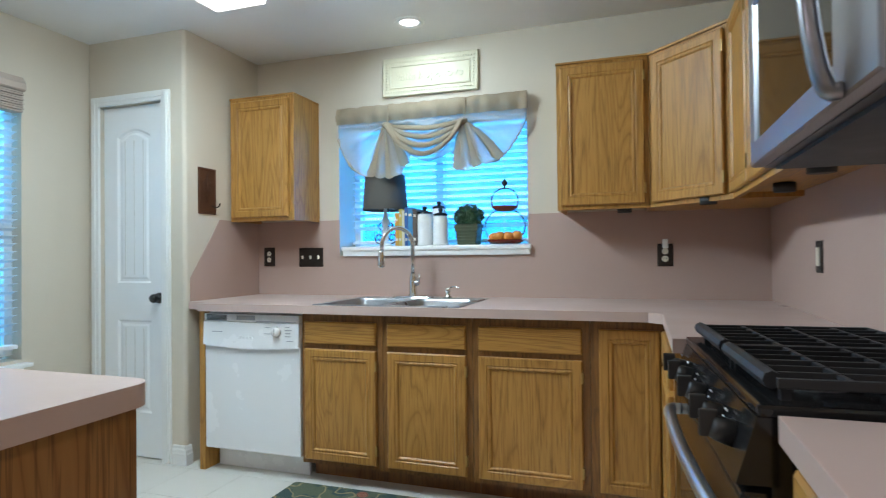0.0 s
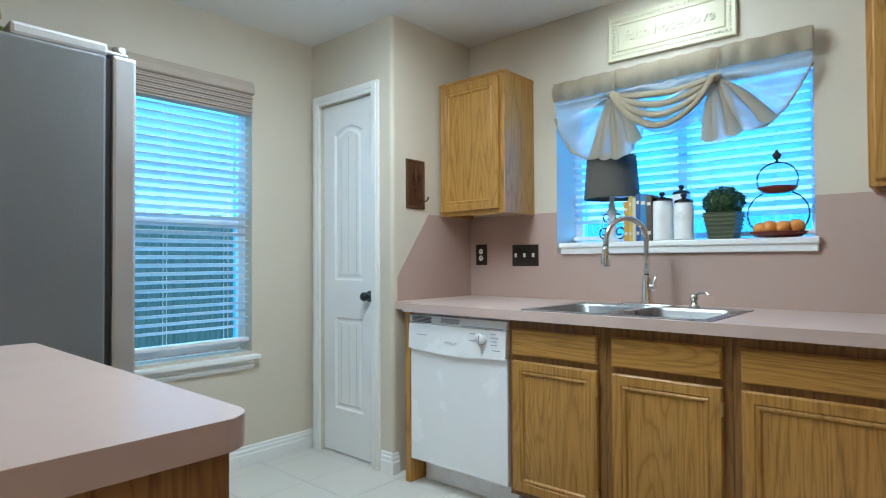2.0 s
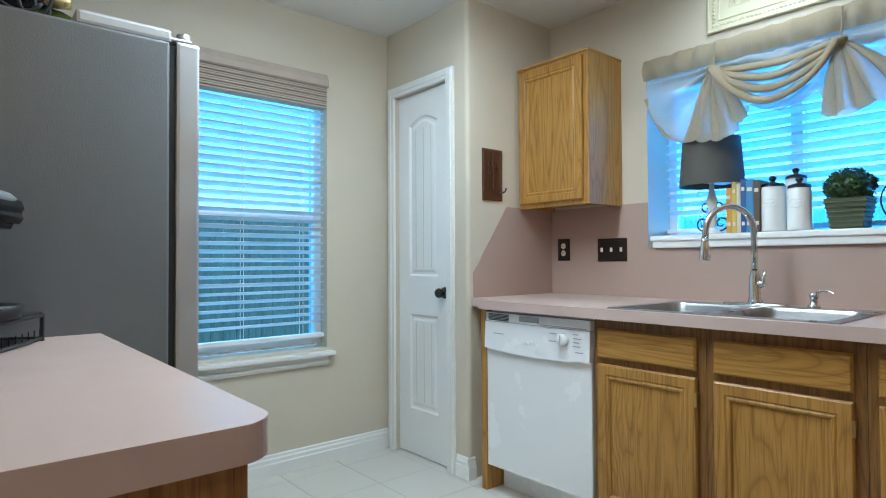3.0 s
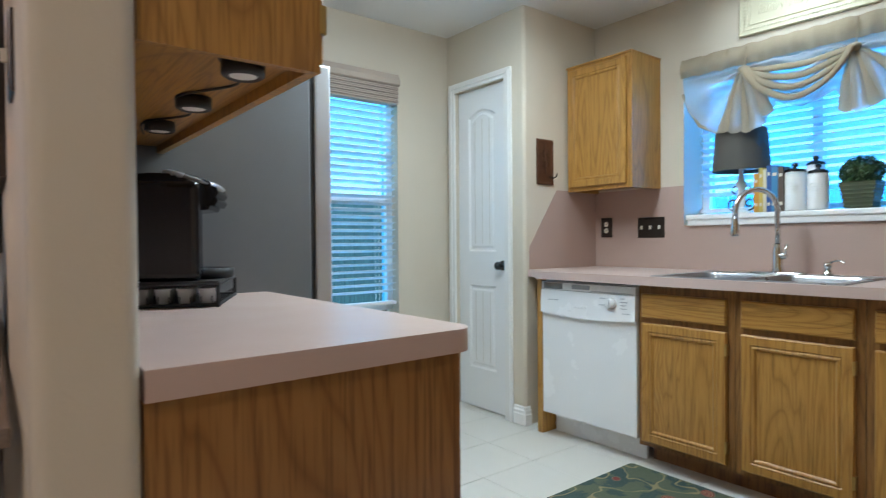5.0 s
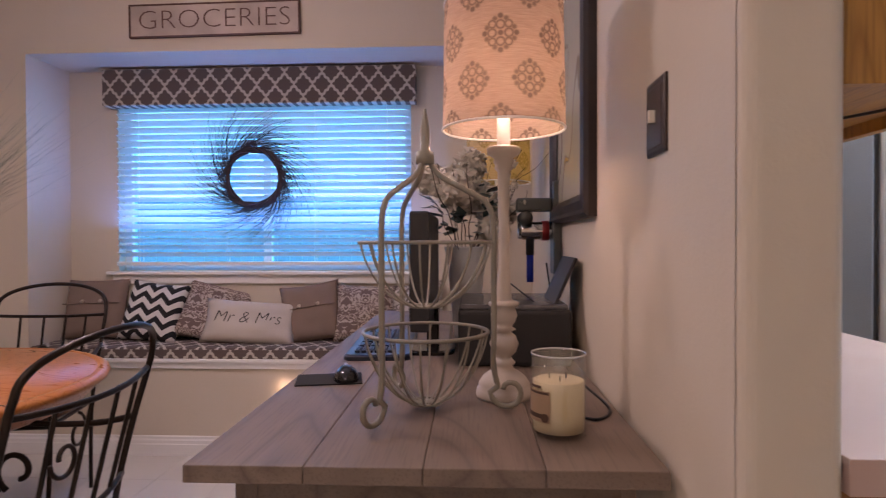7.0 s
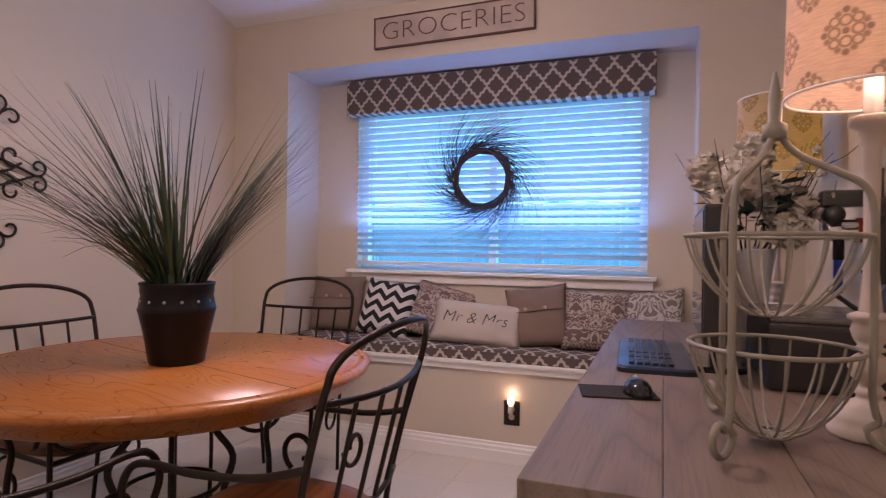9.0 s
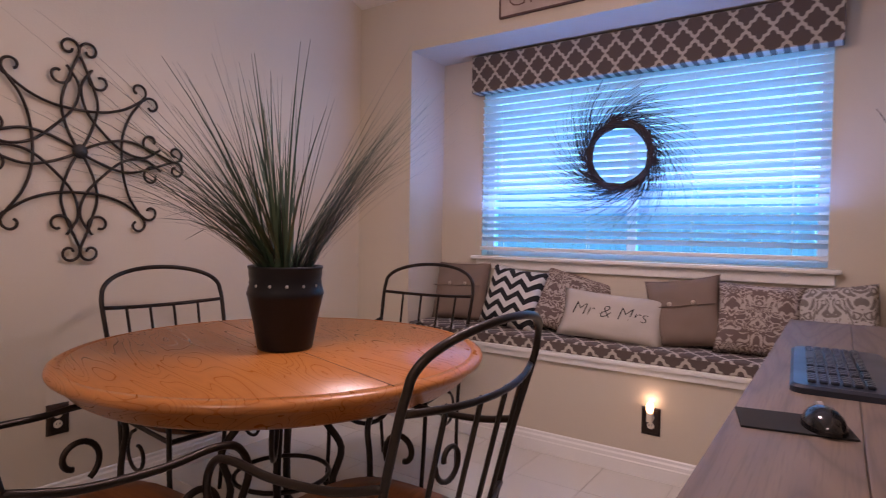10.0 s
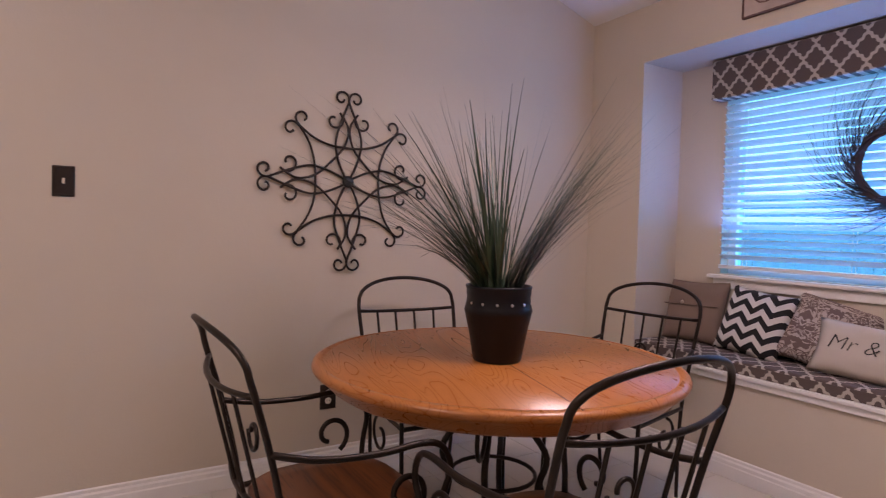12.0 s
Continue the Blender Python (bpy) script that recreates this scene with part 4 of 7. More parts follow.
# ---------------------------------------------------------------- range
rg = thing("range", "black gas range with cast iron grates and steel handle", "range", (0.538, 1.288, 0), 3.6)
RW, RD = 0.762, 0.455
white_print = plain("white_printing", (0.55, 0.55, 0.56), 0.5)
part("body", box(0.02, 0, 0.04, RD, RW, 0.905), black_gloss, rg)
part("cooktop", box(0.0, 0.0, 0.905, RD, RW, 0.925, 0.006), black_gloss, rg)
pn = bmesh.new()
pr = [(-0.032, 0.80), (0.0, 0.905), (0.03, 0.905), (0.03, 0.80)]
a = [pn.verts.new((x, 0.0, z)) for x, z in pr]
b = [pn.verts.new((x, RW, z)) for x, z in pr]
for i in range(4):
    pn.faces.new((a[i], a[(i + 1) % 4], b[(i + 1) % 4], b[i]))
pn.faces.new(a[::-1])
pn.faces.new(b)
bmesh.ops.recalc_face_normals(pn, faces=pn.faces)
part("control_panel", pn, black_gloss, rg)
for i, y in enumerate((0.09, 0.20, 0.375, 0.555, 0.665)):
    kb = part("knob", lathe([(0.0, 0.034), (0.018, 0.034), (0.021, 0.026), (0.023, 0.0), (0.0, 0.0)], 18, m=pose(-0.018, y, 0.853, 0, -72, 0)), black_matt, rg, "", True)
    part("grip", box(-0.070, y - 0.006, 0.846, -0.040, y + 0.006, 0.892, 0.003), black_matt, kb)
for y in (0.145, 0.29, 0.46, 0.61, 0.72):
    for k, (dz, half) in enumerate(((0.030, 0.010), (0.018, 0.006), (0.006, 0.008))):
        part("print", box(-0.0282 + 0.0185 * (dz / 0.05), y - half, 0.848 + dz, -0.0262 + 0.0185 * (dz / 0.05), y + half, 0.8505 + dz), white_print, rg)
dr = part("oven_door", box(-0.022, 0.012, 0.20, 0.02, RW - 0.012, 0.785, 0.006), black_gloss, rg)
dark_glass = Nodes("dark_oven_glass").done((0.008, 0.008, 0.009), 0.05)
part("glass", box(-0.0245, 0.10, 0.30, -0.021, RW - 0.10, 0.66), dark_glass, dr)
part("handle", tube(smooth_line([(-0.022, 0.045, 0.735), (-0.048, 0.05, 0.735), (-0.058, 0.12, 0.735), (-0.064, 0.38, 0.735), (-0.058, 0.64, 0.735), (-0.048, 0.705, 0.735), (-0.022, 0.71, 0.735)], 4), 0.015, 12), steel, dr, "curved steel handle", True)
part("drawer", box(-0.018, 0.012, 0.05, 0.02, RW - 0.012, 0.19, 0.006), black_gloss, rg)
for y0, y1 in ((0.02, 0.375), (0.38, RW - 0.02)):
    gr = bmesh.new()
    tube([(0.035, y0 + 0.03, 0.953), (0.035, y1, 0.953)], 0.015, 8, gr)
    tube([(RD - 0.02, y0, 0.953), (RD - 0.02, y1, 0.953)], 0.010, 6, gr)
    for k in range(7):
        y, half = y0 + 0.004 + (y1 - y0 - 0.008) * k / 6, 0.006 if k in (0, 3, 6) else 0.0038
        box(0.035, y - half, 0.946, RD - 0.02, y + half, 0.962, 0.002, gr)
    for x in (0.14, 0.245, 0.35):
        box(x - 0.005, y0 + 0.004, 0.946, x + 0.005, y1 - 0.004, 0.961, 0.002, gr)
    for x in (0.05, RD - 0.03):
        for y in (y0 + 0.02, y1 - 0.02):
            box(x - 0.008, y - 0.008, 0.925, x + 0.008, y + 0.008, 0.95, bm=gr)
    part("grate", gr, iron_black, rg, "cast iron grate")
for x in (0.14, 0.36):
    for y in (0.19, 0.565):
        bn = part("burner", lathe([(0.0, 0.945), (0.034, 0.944), (0.040, 0.938), (0.040, 0.932), (0.052, 0.930), (0.058, 0.925), (0.0, 0.925)], 20, m=pose(x, y, 0)), black_matt, rg, "", True)
        part("ring", lathe([(0.041, 0.934), (0.053, 0.932), (0.053, 0.928), (0.041, 0.928)], 20, m=pose(x, y, 0)), steel, bn)

# ---------------------------------------------------------------- microwave over the range
mw_steel = plain("dark_brushed_steel", (0.30, 0.30, 0.315), 0.32, 1.0, grain=300, bump=0.04, spread=0.08)
mw = thing("microwave", "stainless over-the-range microwave with a bowed handle", "microwave", (0.622, 1.040, 1.358))
MW, MH = 0.790, 0.425
part("case", box(0.03, 0, 0, 0.374, MW, MH), plain("dark_grey_case", (0.06, 0.06, 0.062), 0.4), mw)
md = part("door", rect_loops(MW - 0.005, MH - 0.004, [(0, 0.0), (0, -0.024), (0.004, -0.028), (0.052, -0.028), (0.058, -0.022)], cap=False), mw_steel, mw)
md.matrix_basis = pose(0.03, MW - 0.002, 0.002, 0, 0, -90)
part("window", rect_loops(MW - 0.235, MH - 0.118, [(0, -0.0222), (0.001, -0.0224)], x0=0.057, z0=0.057), dark_glass, md, "dark reflecting glass")
part("handle", tube(smooth_line([(0.655, -0.028, 0.010), (0.655, -0.046, 0.018), (0.655, -0.062, 0.10), (0.655, -0.067, 0.20), (0.655, -0.062, 0.30), (0.655, -0.046, 0.385), (0.655, -0.028, 0.395)], 5), 0.0125, 10), mw_steel, md, "bowed steel handle", True)
part("handle_stile", box(0.0045, 0.012, 0.055, 0.0078, 0.175, MH - 0.055, 0.001), mw_steel, mw)
part("vent", box(0.05, 0.03, -0.008, 0.35, MW - 0.03, 0.0), black_matt, mw, "black underside vent")

# ---------------------------------------------------------------- ceiling lights
glow = Nodes("lit_diffuser")
glow.put(glow.bsdf.inputs["Emission Color"], (1.0, 0.95, 0.86, 1))
glow.put(glow.bsdf.inputs["Emission Strength"], 2.2)
glow = glow.done((0.9, 0.9, 0.88), 0.5)
fx = thing("ceiling_light", "white fluorescent ceiling fixture, lit", "lamp", (-1.45, 2.05, CEIL))
part("frame", box(-0.16, -0.60, -0.035, 0.16, 0.60, 0.0, 0.006), trim_white, fx)
part("diffuser", box(-0.145, -0.585, -0.085, 0.145, 0.585, -0.035, 0.012), glow, fx, "glowing prismatic diffuser")
dl = thing("downlight", "round recessed ceiling downlight over the sink, lit", "lamp", (-0.825, 3.265, CEIL))
part("trim_ring", lathe([(0.055, 0.0), (0.056, -0.004), (0.082, -0.006), (0.086, -0.002), (0.086, 0.0)], 32), trim_white, dl, "", True)
part("bulb", lathe([(0.0, -0.006), (0.03, -0.004), (0.054, 0.0)], 24), glow, dl, "", True)


# ---------------------------------------------------------------- wall plates
def plate(label, m, kind, w=0.082, h=0.124):
    """An oil-rubbed bronze cover plate on the x-z plane, facing -y."""
    ob = thing("outlet" if "outlet" in kind else "light_switch", label, "outlet" if "outlet" in kind else "switch")
    ob.matrix_basis = m
    part("cover", rect_loops(w, h, [(0, 0), (0, -0.004), (0.006, -0.007), (0.012, -0.006), (0.014, -0.0075)], x0=-w / 2, z0=-h / 2), bronze_plate, ob)
    if kind == "outlet":
        for z in (-0.020, 0.020):
            s = part("socket", lathe([(0.0, -0.0005), (0.0155, -0.0005), (0.017, -0.002), (0.017, -0.004), (0.0, -0.004)], 16, m=pose(0, -0.0075, z, 90, 0, 0) @ pose(0, 0, 0.0015)), ivory, ob, "ivory socket")
            for x in (-0.006, 0.006):
                part("slot", box(x - 0.001, -0.0096, z - 0.002, x + 0.001, -0.0086, z + 0.006), black_matt, s)
    if kind == "rocker":
        part("rocker", box(-0.017, -0.011, -0.034, 0.017, -0.006, 0.034, 0.002), ivory, ob, "ivory rocker")
    if kind == "toggle":
        for x in [(-w / 2 + (i + 0.5) * w / int(w / 0.056)) for i in range(int(w / 0.056))]:
            t = part("toggle", box(x - 0.005, -0.018, -0.010, x + 0.005, -0.006, 0.012, 0.002), ivory, ob, "ivory toggle")
    return ob


plate("bronze double outlet above the worktop", pose(-1.962, BACK - 0.003, 1.163), "outlet")
plate("bronze triple switch plate above the worktop", pose(-1.646, BACK - 0.003, 1.157), "toggle", 0.176, 0.122)
pl = plate("bronze outlet with a plugged-in night light", pose(0.498, BACK - 0.003, 1.150), "outlet", 0.078, 0.120)
part("night_light", box(-0.010, -0.038, 0.005, 0.010, -0.008, 0.035, 0.003), ivory, pl)
part("night_light_shade", box(-0.014, -0.034, 0.035, 0.014, -0.010, 0.085, 0.005), puck_face, pl, "clear shade")
plate("bronze switch plate with ivory rocker beside the range", pose(EAST - 0.003, 2.74, 1.140, 0, 0, -90), "rocker", 0.075, 0.118)

# plaque with a hook on the pantry wall
rust = plain("rusty_embossed_metal", (0.11, 0.045, 0.022), 0.55, 0.5, grain=90, bump=0.6, spread=0.4)
pq = thing("wall_plaque", "rusty brown embossed metal plaque with a hook", "plaque", (PANTRY_X, 3.083, 1.556), 90)
part("sheet", rect_loops(0.146, 0.272, [(0, 0), (0, -0.006), (0.004, -0.009), (0.012, -0.009), (0.016, -0.006)], x0=-0.073, z0=-0.136), rust, pq)
for sx in (-1, 1):
    for a, b, r in ((0.055, 0.075, 0.020), (0.02, 0.03, 0.026), (-0.02, 0.07, 0.018)):
        part("scroll", tube([(sx * (0.022 + x), -0.010, a + zz) for x, zz in spiral(0, 0, r, 0.004, 90, 560, 20)], 0.0028, 5), rust, pq)
part("stem", tube(smooth_line([(0, -0.010, -0.07), (0.004, -0.011, 0.0), (-0.003, -0.010, 0.06), (0, -0.010, 0.115)]), 0.004, 6), rust, pq)
part("hook", tube(smooth_line([(0.03, -0.008, -0.085), (0.045, -0.03, -0.095), (0.055, -0.045, -0.085), (0.057, -0.048, -0.070)]), 0.004, 8), iron_bronze, pq, "curled iron hook", True)

# ---------------------------------------------------------------- valance over the sink window
def linen(name, colour, clear):
    n = Nodes(name)
    p = n.coords((1, 1, 1))
    warp = n.noise(n.coords((1, 1, 0.05)), 420.0, 2.0)
    weft = n.noise(n.coords((0.05, 1, 1)), 420.0, 2.0)
    weave = n.math("ADD", n.math("MULTIPLY", warp, 0.5), n.math("MULTIPLY", weft, 0.5))
    col = n.mix(weave, scaled(colour, 0.8), scaled(colour, 1.15))
    n.bump(weave, 0.3, 0.001)
    n.done(col, 0.85)
    tr = n.add("BsdfTranslucent", Color=col)
    cl = n.add("BsdfTransparent")
    m1, m2 = n.add("MixShader", Fac=0.35), n.add("MixShader", Fac=clear)
    n.tree.links.new(n.bsdf.outputs[0], m1.inputs[1])
    n.tree.links.new(tr.outputs[0], m1.inputs[2])
    n.tree.links.new(m1.outputs[0], m2.inputs[1])
    n.tree.links.new(cl.outputs[0], m2.inputs[2])
    n.tree.links.new(m2.outputs[0], n.out.inputs["Surface"])
    return n.mat


flax, flax_sheer = linen("flax_linen", (0.43, 0.345, 0.235), 0.0), linen("sheer_flax_linen", (0.56, 0.49, 0.40), 0.34)
cur = thing("window_valance", "flax linen tie-up valance with two gathered tails", "curtain", (-0.820, BACK - 0.045, 0))
HALF = 0.598
KNOTS = ((-0.245, 1.950), (0.240, 1.935))


def hem(x):
    """Height of the lower edge along the valance."""
    ex = (-0.60, -0.56, -0.50, -0.42, -0.34, -0.24, -0.165, -0.125, -0.10, -0.05, 0.02, 0.10, 0.165, 0.185, 0.24, 0.32, 0.37, 0.43, 0.50, 0.56, 0.60)
    ez = (1.90, 1.80, 1.70, 1.655, 1.640, 1.640, 1.650, 1.72, 1.765, 1.735, 1.715, 1.735, 1.765, 1.660, 1.655, 1.690, 1.690, 1.695, 1.76, 1.85, 1.93)
    return float(np.interp(x, ex, ez))


sheet = bmesh.new()
NX, NZ = 150, 44
grid = []
for i in range(NX + 1):
    x = -HALF + 2 * HALF * i / NX
    col = []
    for j in range(NZ + 1):
        t = j / NZ
        top_z, low = 1.995, hem(x)
        z = top_z + (low - top_z) * t
        y = 0.0
        for kx, kz in KNOTS:
            dx, dz = x - kx, z - kz
            d = math.hypot(dx, dz)
            if dz < 0.02:
                a = math.atan2(dx, -dz + 1e-6)
                near = math.exp(-(d / 0.30) ** 2)
                fold = 0.5 + 0.5 * math.sin(a * 9 + 2.0 * kx)
                y -= near * fold * min(1.0, d / 0.05) * 0.062
                y -= 0.030 * math.exp(-(d / 0.05) ** 2)
        between = max(0.0, 1 - (abs(x) / 0.22) ** 2)
        sag = z - (1.95 - 0.16 * between)
        y -= between * 0.028 * (0.5 + 0.5 * math.sin(sag * 95 + 0.6)) * min(1, t * 3)
        y += 0.006 * noise.noise((x * 14, z * 9, 0.3))
        col.append(sheet.verts.new((x, y, z)))
    grid.append(col)
for i in range(NX):
    for j in range(NZ):
        sheet.faces.new((grid[i][j], grid[i][j + 1], grid[i + 1][j + 1], grid[i + 1][j]))
part("swag", sheet, flax_sheer, cur, "sheer gathered linen", True)
head = bmesh.new()
rows = []
for j, (zz, yy) in enumerate(((1.984, -0.012), (1.996, -0.018), (2.012, -0.026), (2.035, -0.030), (2.058, -0.022), (2.085, -0.010), (2.088, 0.004), (2.05, 0.020), (1.99, 0.018))):
    rows.append([head.verts.new((-HALF - 0.004 + (2 * HALF + 0.008) * i / 120, yy + 0.0055 * math.sin(i * 0.62 + 0.6 * math.sin(i * 0.21)) * (1 if j < 7 else 0.3) + 0.004 * noise.noise((i * 0.5, j, 2)), zz + 0.006 * noise.noise((i * 0.25, j * 0.3, 5)))) for i in range(121)])
for a, b in zip(rows, rows[1:]):
    for i in range(120):
        head.faces.new((a[i], a[i + 1], b[i + 1], b[i]))
part("heading", head, flax, cur, "gathered rod pocket", True)
for x0, x1 in ((-0.597, -0.345), (0.370, 0.597)):
    edge = [(x0 + (x1 - x0) * i / 24, -0.004, hem(x0 + (x1 - x0) * i / 24) + 0.006) for i in range(25)]
    part("hem", tube(edge, 0.009, 8, flat=0.45), flax, cur, "", True)
for kx, kz in KNOTS:
    part("tie", lathe([(0.0, 0.02), (0.022, 0.012), (0.028, 0.0), (0.020, -0.016), (0.0, -0.022)], 12, m=pose(kx, -0.050, kz)), flax, cur, "", True)
    part("cord", tube([(kx, -0.040, kz), (kx + 0.004, -0.036, 2.02), (kx + 0.005, -0.03, 2.07)], 0.004, 6), flax, cur)


def tail_pleat(x0, z0, x1, z1, w, bulge):
    """A soft fold of cloth that widens from the tie down to the hem."""
    bm = bmesh.new()
    rows = []
    for j in range(15):
        t = j / 14
        cx = x0 + (x1 - x0) * t ** 0.85
        cz = z0 + (z1 - z0) * t
        half = 0.010 + (w - 0.010) * t ** 0.7
        out = (0.022 + bulge * math.sin(math.pi * min(1, t * 1.15) * 0.8)) * (1 - 0.35 * t)
        rows.append([bm.verts.new((cx + half * math.sin(a) + 0.004 * math.sin(5 * t + x1 * 40), -0.032 - out * math.cos(a), cz - 0.012 * t * math.cos(2 * a))) for a in [radians(-95 + 19 * i) for i in range(11)]])
    for a, b in zip(rows, rows[1:]):
        for i in range(10):
            bm.faces.new((a[i], b[i], b[i + 1], a[i + 1]))
    return bm


for (kx, kz), ends in zip(KNOTS, (((-0.345, 1.652), (-0.285, 1.640), (-0.232, 1.636), (-0.185, 1.650), (-0.140, 1.705)), ((0.205, 1.662), (0.255, 1.655), (0.310, 1.675), (0.372, 1.690), (0.440, 1.712)))):
    for q, (ex, ez) in enumerate(ends):
        part("tail_pleat", tail_pleat(kx + (q - 2) * 0.006, kz - 0.002, ex, ez, 0.040 + 0.008 * (q % 2), 0.016 + 0.012 * (q % 2)), flax if q % 2 == 0 else flax_sheer, cur, "", True)
for s in range(4):
    pts = [(-0.235 + 0.47 * i / 12, -0.050 - 0.008 * s + 0.006 * math.sin(i * 1.1 + s), 1.948 - (0.030 + 0.052 * s) * math.sin(math.pi * i / 12) ** 0.8 - 0.01 * (i / 12)) for i in range(13)]
    part("pleat", tube(pts, 0.021, 10, flat=0.6), flax, cur, "", True)

# ---------------------------------------------------------------- embossed sign
cream_metal = plain("cream_enamelled_tin", (0.62, 0.57, 0.41), 0.45, grain=80, bump=0.15, spread=0.08)
sg = thing("wall_sign", "cream embossed tin sign reading faith hope love", "sign")
sg.matrix_basis = pose(-0.816, BACK - 0.003, 2.254, 0, 0.8, 0)
SWD, SHT = 0.612, 0.236
part("plate", rect_loops(SWD, SHT, [(0, 0), (0, -0.012), (0.005, -0.017), (0.012, -0.014), (0.046, -0.010), (0.052, -0.015), (0.058, -0.010)], x0=-SWD / 2, z0=-SHT / 2), cream_metal, sg)
bead = lathe([(0.0, 0.006), (0.0055, 0.004), (0.0075, 0.0)], 10)
bead_mesh = bpy.data.meshes.new("bead")
bead.to_mesh(bead_mesh)
bead.free()
for i in range(34):
    for z in (-SHT / 2 + 0.029, SHT / 2 - 0.029):
        piece("bead", bead_mesh, cream_metal, sg, "", pose(-SWD / 2 + 0.028 + i * 0.01685, -0.0115, z, 90, 0, 0))
for i in range(9):
    for x in (-SWD / 2 + 0.029, SWD / 2 - 0.029):
        piece("bead", bead_mesh, cream_metal, sg, "", pose(x, -0.0115, -SHT / 2 + 0.05 + i * 0.017, 90, 0, 0))
tx = text_mesh("faith hope love", 0.072, 0.004)
tx.transform(pose(0, -0.011, 0, 90, 0, 0))
part("lettering", tx, cream_metal, sg, "raised cream lettering")

# ---------------------------------------------------------------- things on the sink window sill
SILL = 1.222
grey_shade = plain("charcoal_lamp_shade", (0.075, 0.068, 0.058), 0.85, grain=300, bump=0.3, spread=0.1)
white_glaze = plain("white_glazed_ceramic", (0.78, 0.78, 0.76), 0.22, spread=0.03, bump=0.03)
lamp = thing("table_lamp", "small lamp with charcoal drum shade and white figure base", "lamp", (-1.143, BACK + 0.052, SILL))
part("shade", lathe([(0.142, 0.225), (0.125, 0.445), (0.122, 0.445), (0.139, 0.226)], 40), grey_shade, lamp, "charcoal fabric shade", True)
part("base", lathe([(0.0, 0.0), (0.045, 0.0), (0.048, 0.008), (0.030, 0.018), (0.016, 0.03), (0.0, 0.032)], 20), white_glaze, lamp, "", True)
part("figure", lathe([(0.012, 0.03), (0.020, 0.05), (0.022, 0.09), (0.016, 0.12), (0.026, 0.14), (0.028, 0.16), (0.018, 0.178), (0.013, 0.20), (0.010, 0.24)], 18), white_glaze, lamp, "white figure", True)
for sx in (-1, 1):
    part("scroll", tube([(sx * (0.042 + x), 0, 0.05 + z) for x, z in spiral(0, 0, 0.034, 0.010, -100, 330, 26)], 0.004, 6), iron_black, lamp, "", True)
    part("scroll", tube([(sx * (0.028 + x), 0, 0.13 + z) for x, z in spiral(0, 0, 0.024, 0.008, -90, 250, 20)], 0.0035, 6), iron_black, lamp, "", True)
BOOKS = ((0.024, 0.200, (0.62, 0.30, 0.04)), (0.020, 0.225, (0.62, 0.44, 0.10)), (0.016, 0.215, (0.70, 0.62, 0.45)), (0.022, 0.232, (0.03, 0.09, 0.28)), (0.030, 0.228, (0.05, 0.22, 0.42)), (0.026, 0.222, (0.10, 0.07, 0.05)))
x = -1.043
paper = plain("book_paper", (0.68, 0.62, 0.50), 0.8)
for i, (bw, bh, bc) in enumerate(BOOKS):
    b = thing("book", "upright hardback book with a %s spine" % ("orange", "yellow", "cream", "navy", "blue", "dark brown")[i], "book", (x, BACK + 0.05, SILL), group="books on the sill")
    cover = plain("book_cover_" + ("orange", "yellow", "cream", "navy", "blue", "brown")[i], bc, 0.5)
    c = box(0, -0.078, 0, 0.003, 0.075, bh)
    box(bw - 0.003, -0.078, 0, bw, 0.075, bh, bm=c)
    box(0.003, -0.080, 0, bw - 0.003, -0.075, bh, bm=c)
    part("cover", c, cover, b)
    part("pages", box(0.0032, -0.0748, 0.004, bw - 0.0032, 0.070, bh - 0.005), paper, b)
    for z in (0.03, bh - 0.05):
        part("title_bar", box(0.005, -0.0812, z, bw - 0.005, -0.0800, z + 0.016), paper, b)
    x += bw + 0.0008


def canister(x, y, h, r):
    c = thing("canister", "white ceramic canister with a dark knobbed lid", "canister", (x, y, SILL), group="canisters on the sill")
    part("jar", lathe([(0.0, 0.0), (r, 0.0), (r + 0.002, 0.006), (r, 0.02), (r, h - 0.02), (r - 0.006, h - 0.004), (r - 0.010, h)], 28), white_glaze, c, "", True)
    part("lid", lathe([(r - 0.002, h - 0.004), (r - 0.004, h + 0.008), (0.016, h + 0.016), (0.008, h + 0.020), (0.014, h + 0.028), (0.015, h + 0.036), (0.008, h + 0.042), (0.0, h + 0.043)], 24), black_gloss, c, "dark knobbed lid", True)
    m = part("motif", tube([(0.028 * math.cos(radians(a)), -r - 0.0008 + 0.006 * math.cos(radians(a)) ** 2, h * 0.62 + 0.018 * math.sin(radians(a))) for a in range(0, 360, 20)], 0.002, 5, loop=True), white_glaze, c)
    part("motif_word", box(-0.018, -r - 0.002, h * 0.61, 0.018, -r + 0.002, h * 0.63), white_glaze, c)


canister(-0.867, BACK + 0.020, 0.195, 0.050)
canister(-0.807, BACK + 0.112, 0.232, 0.044)
canister(-0.762, BACK + 0.012, 0.180, 0.046)

leaf_green = plain("boxwood_leaf", (0.035, 0.085, 0.022), 0.5, spread=0.45)
basket_green = plain("green_woven_basket", (0.085, 0.10, 0.055), 0.8, grain=90, bump=0.6, spread=0.25)


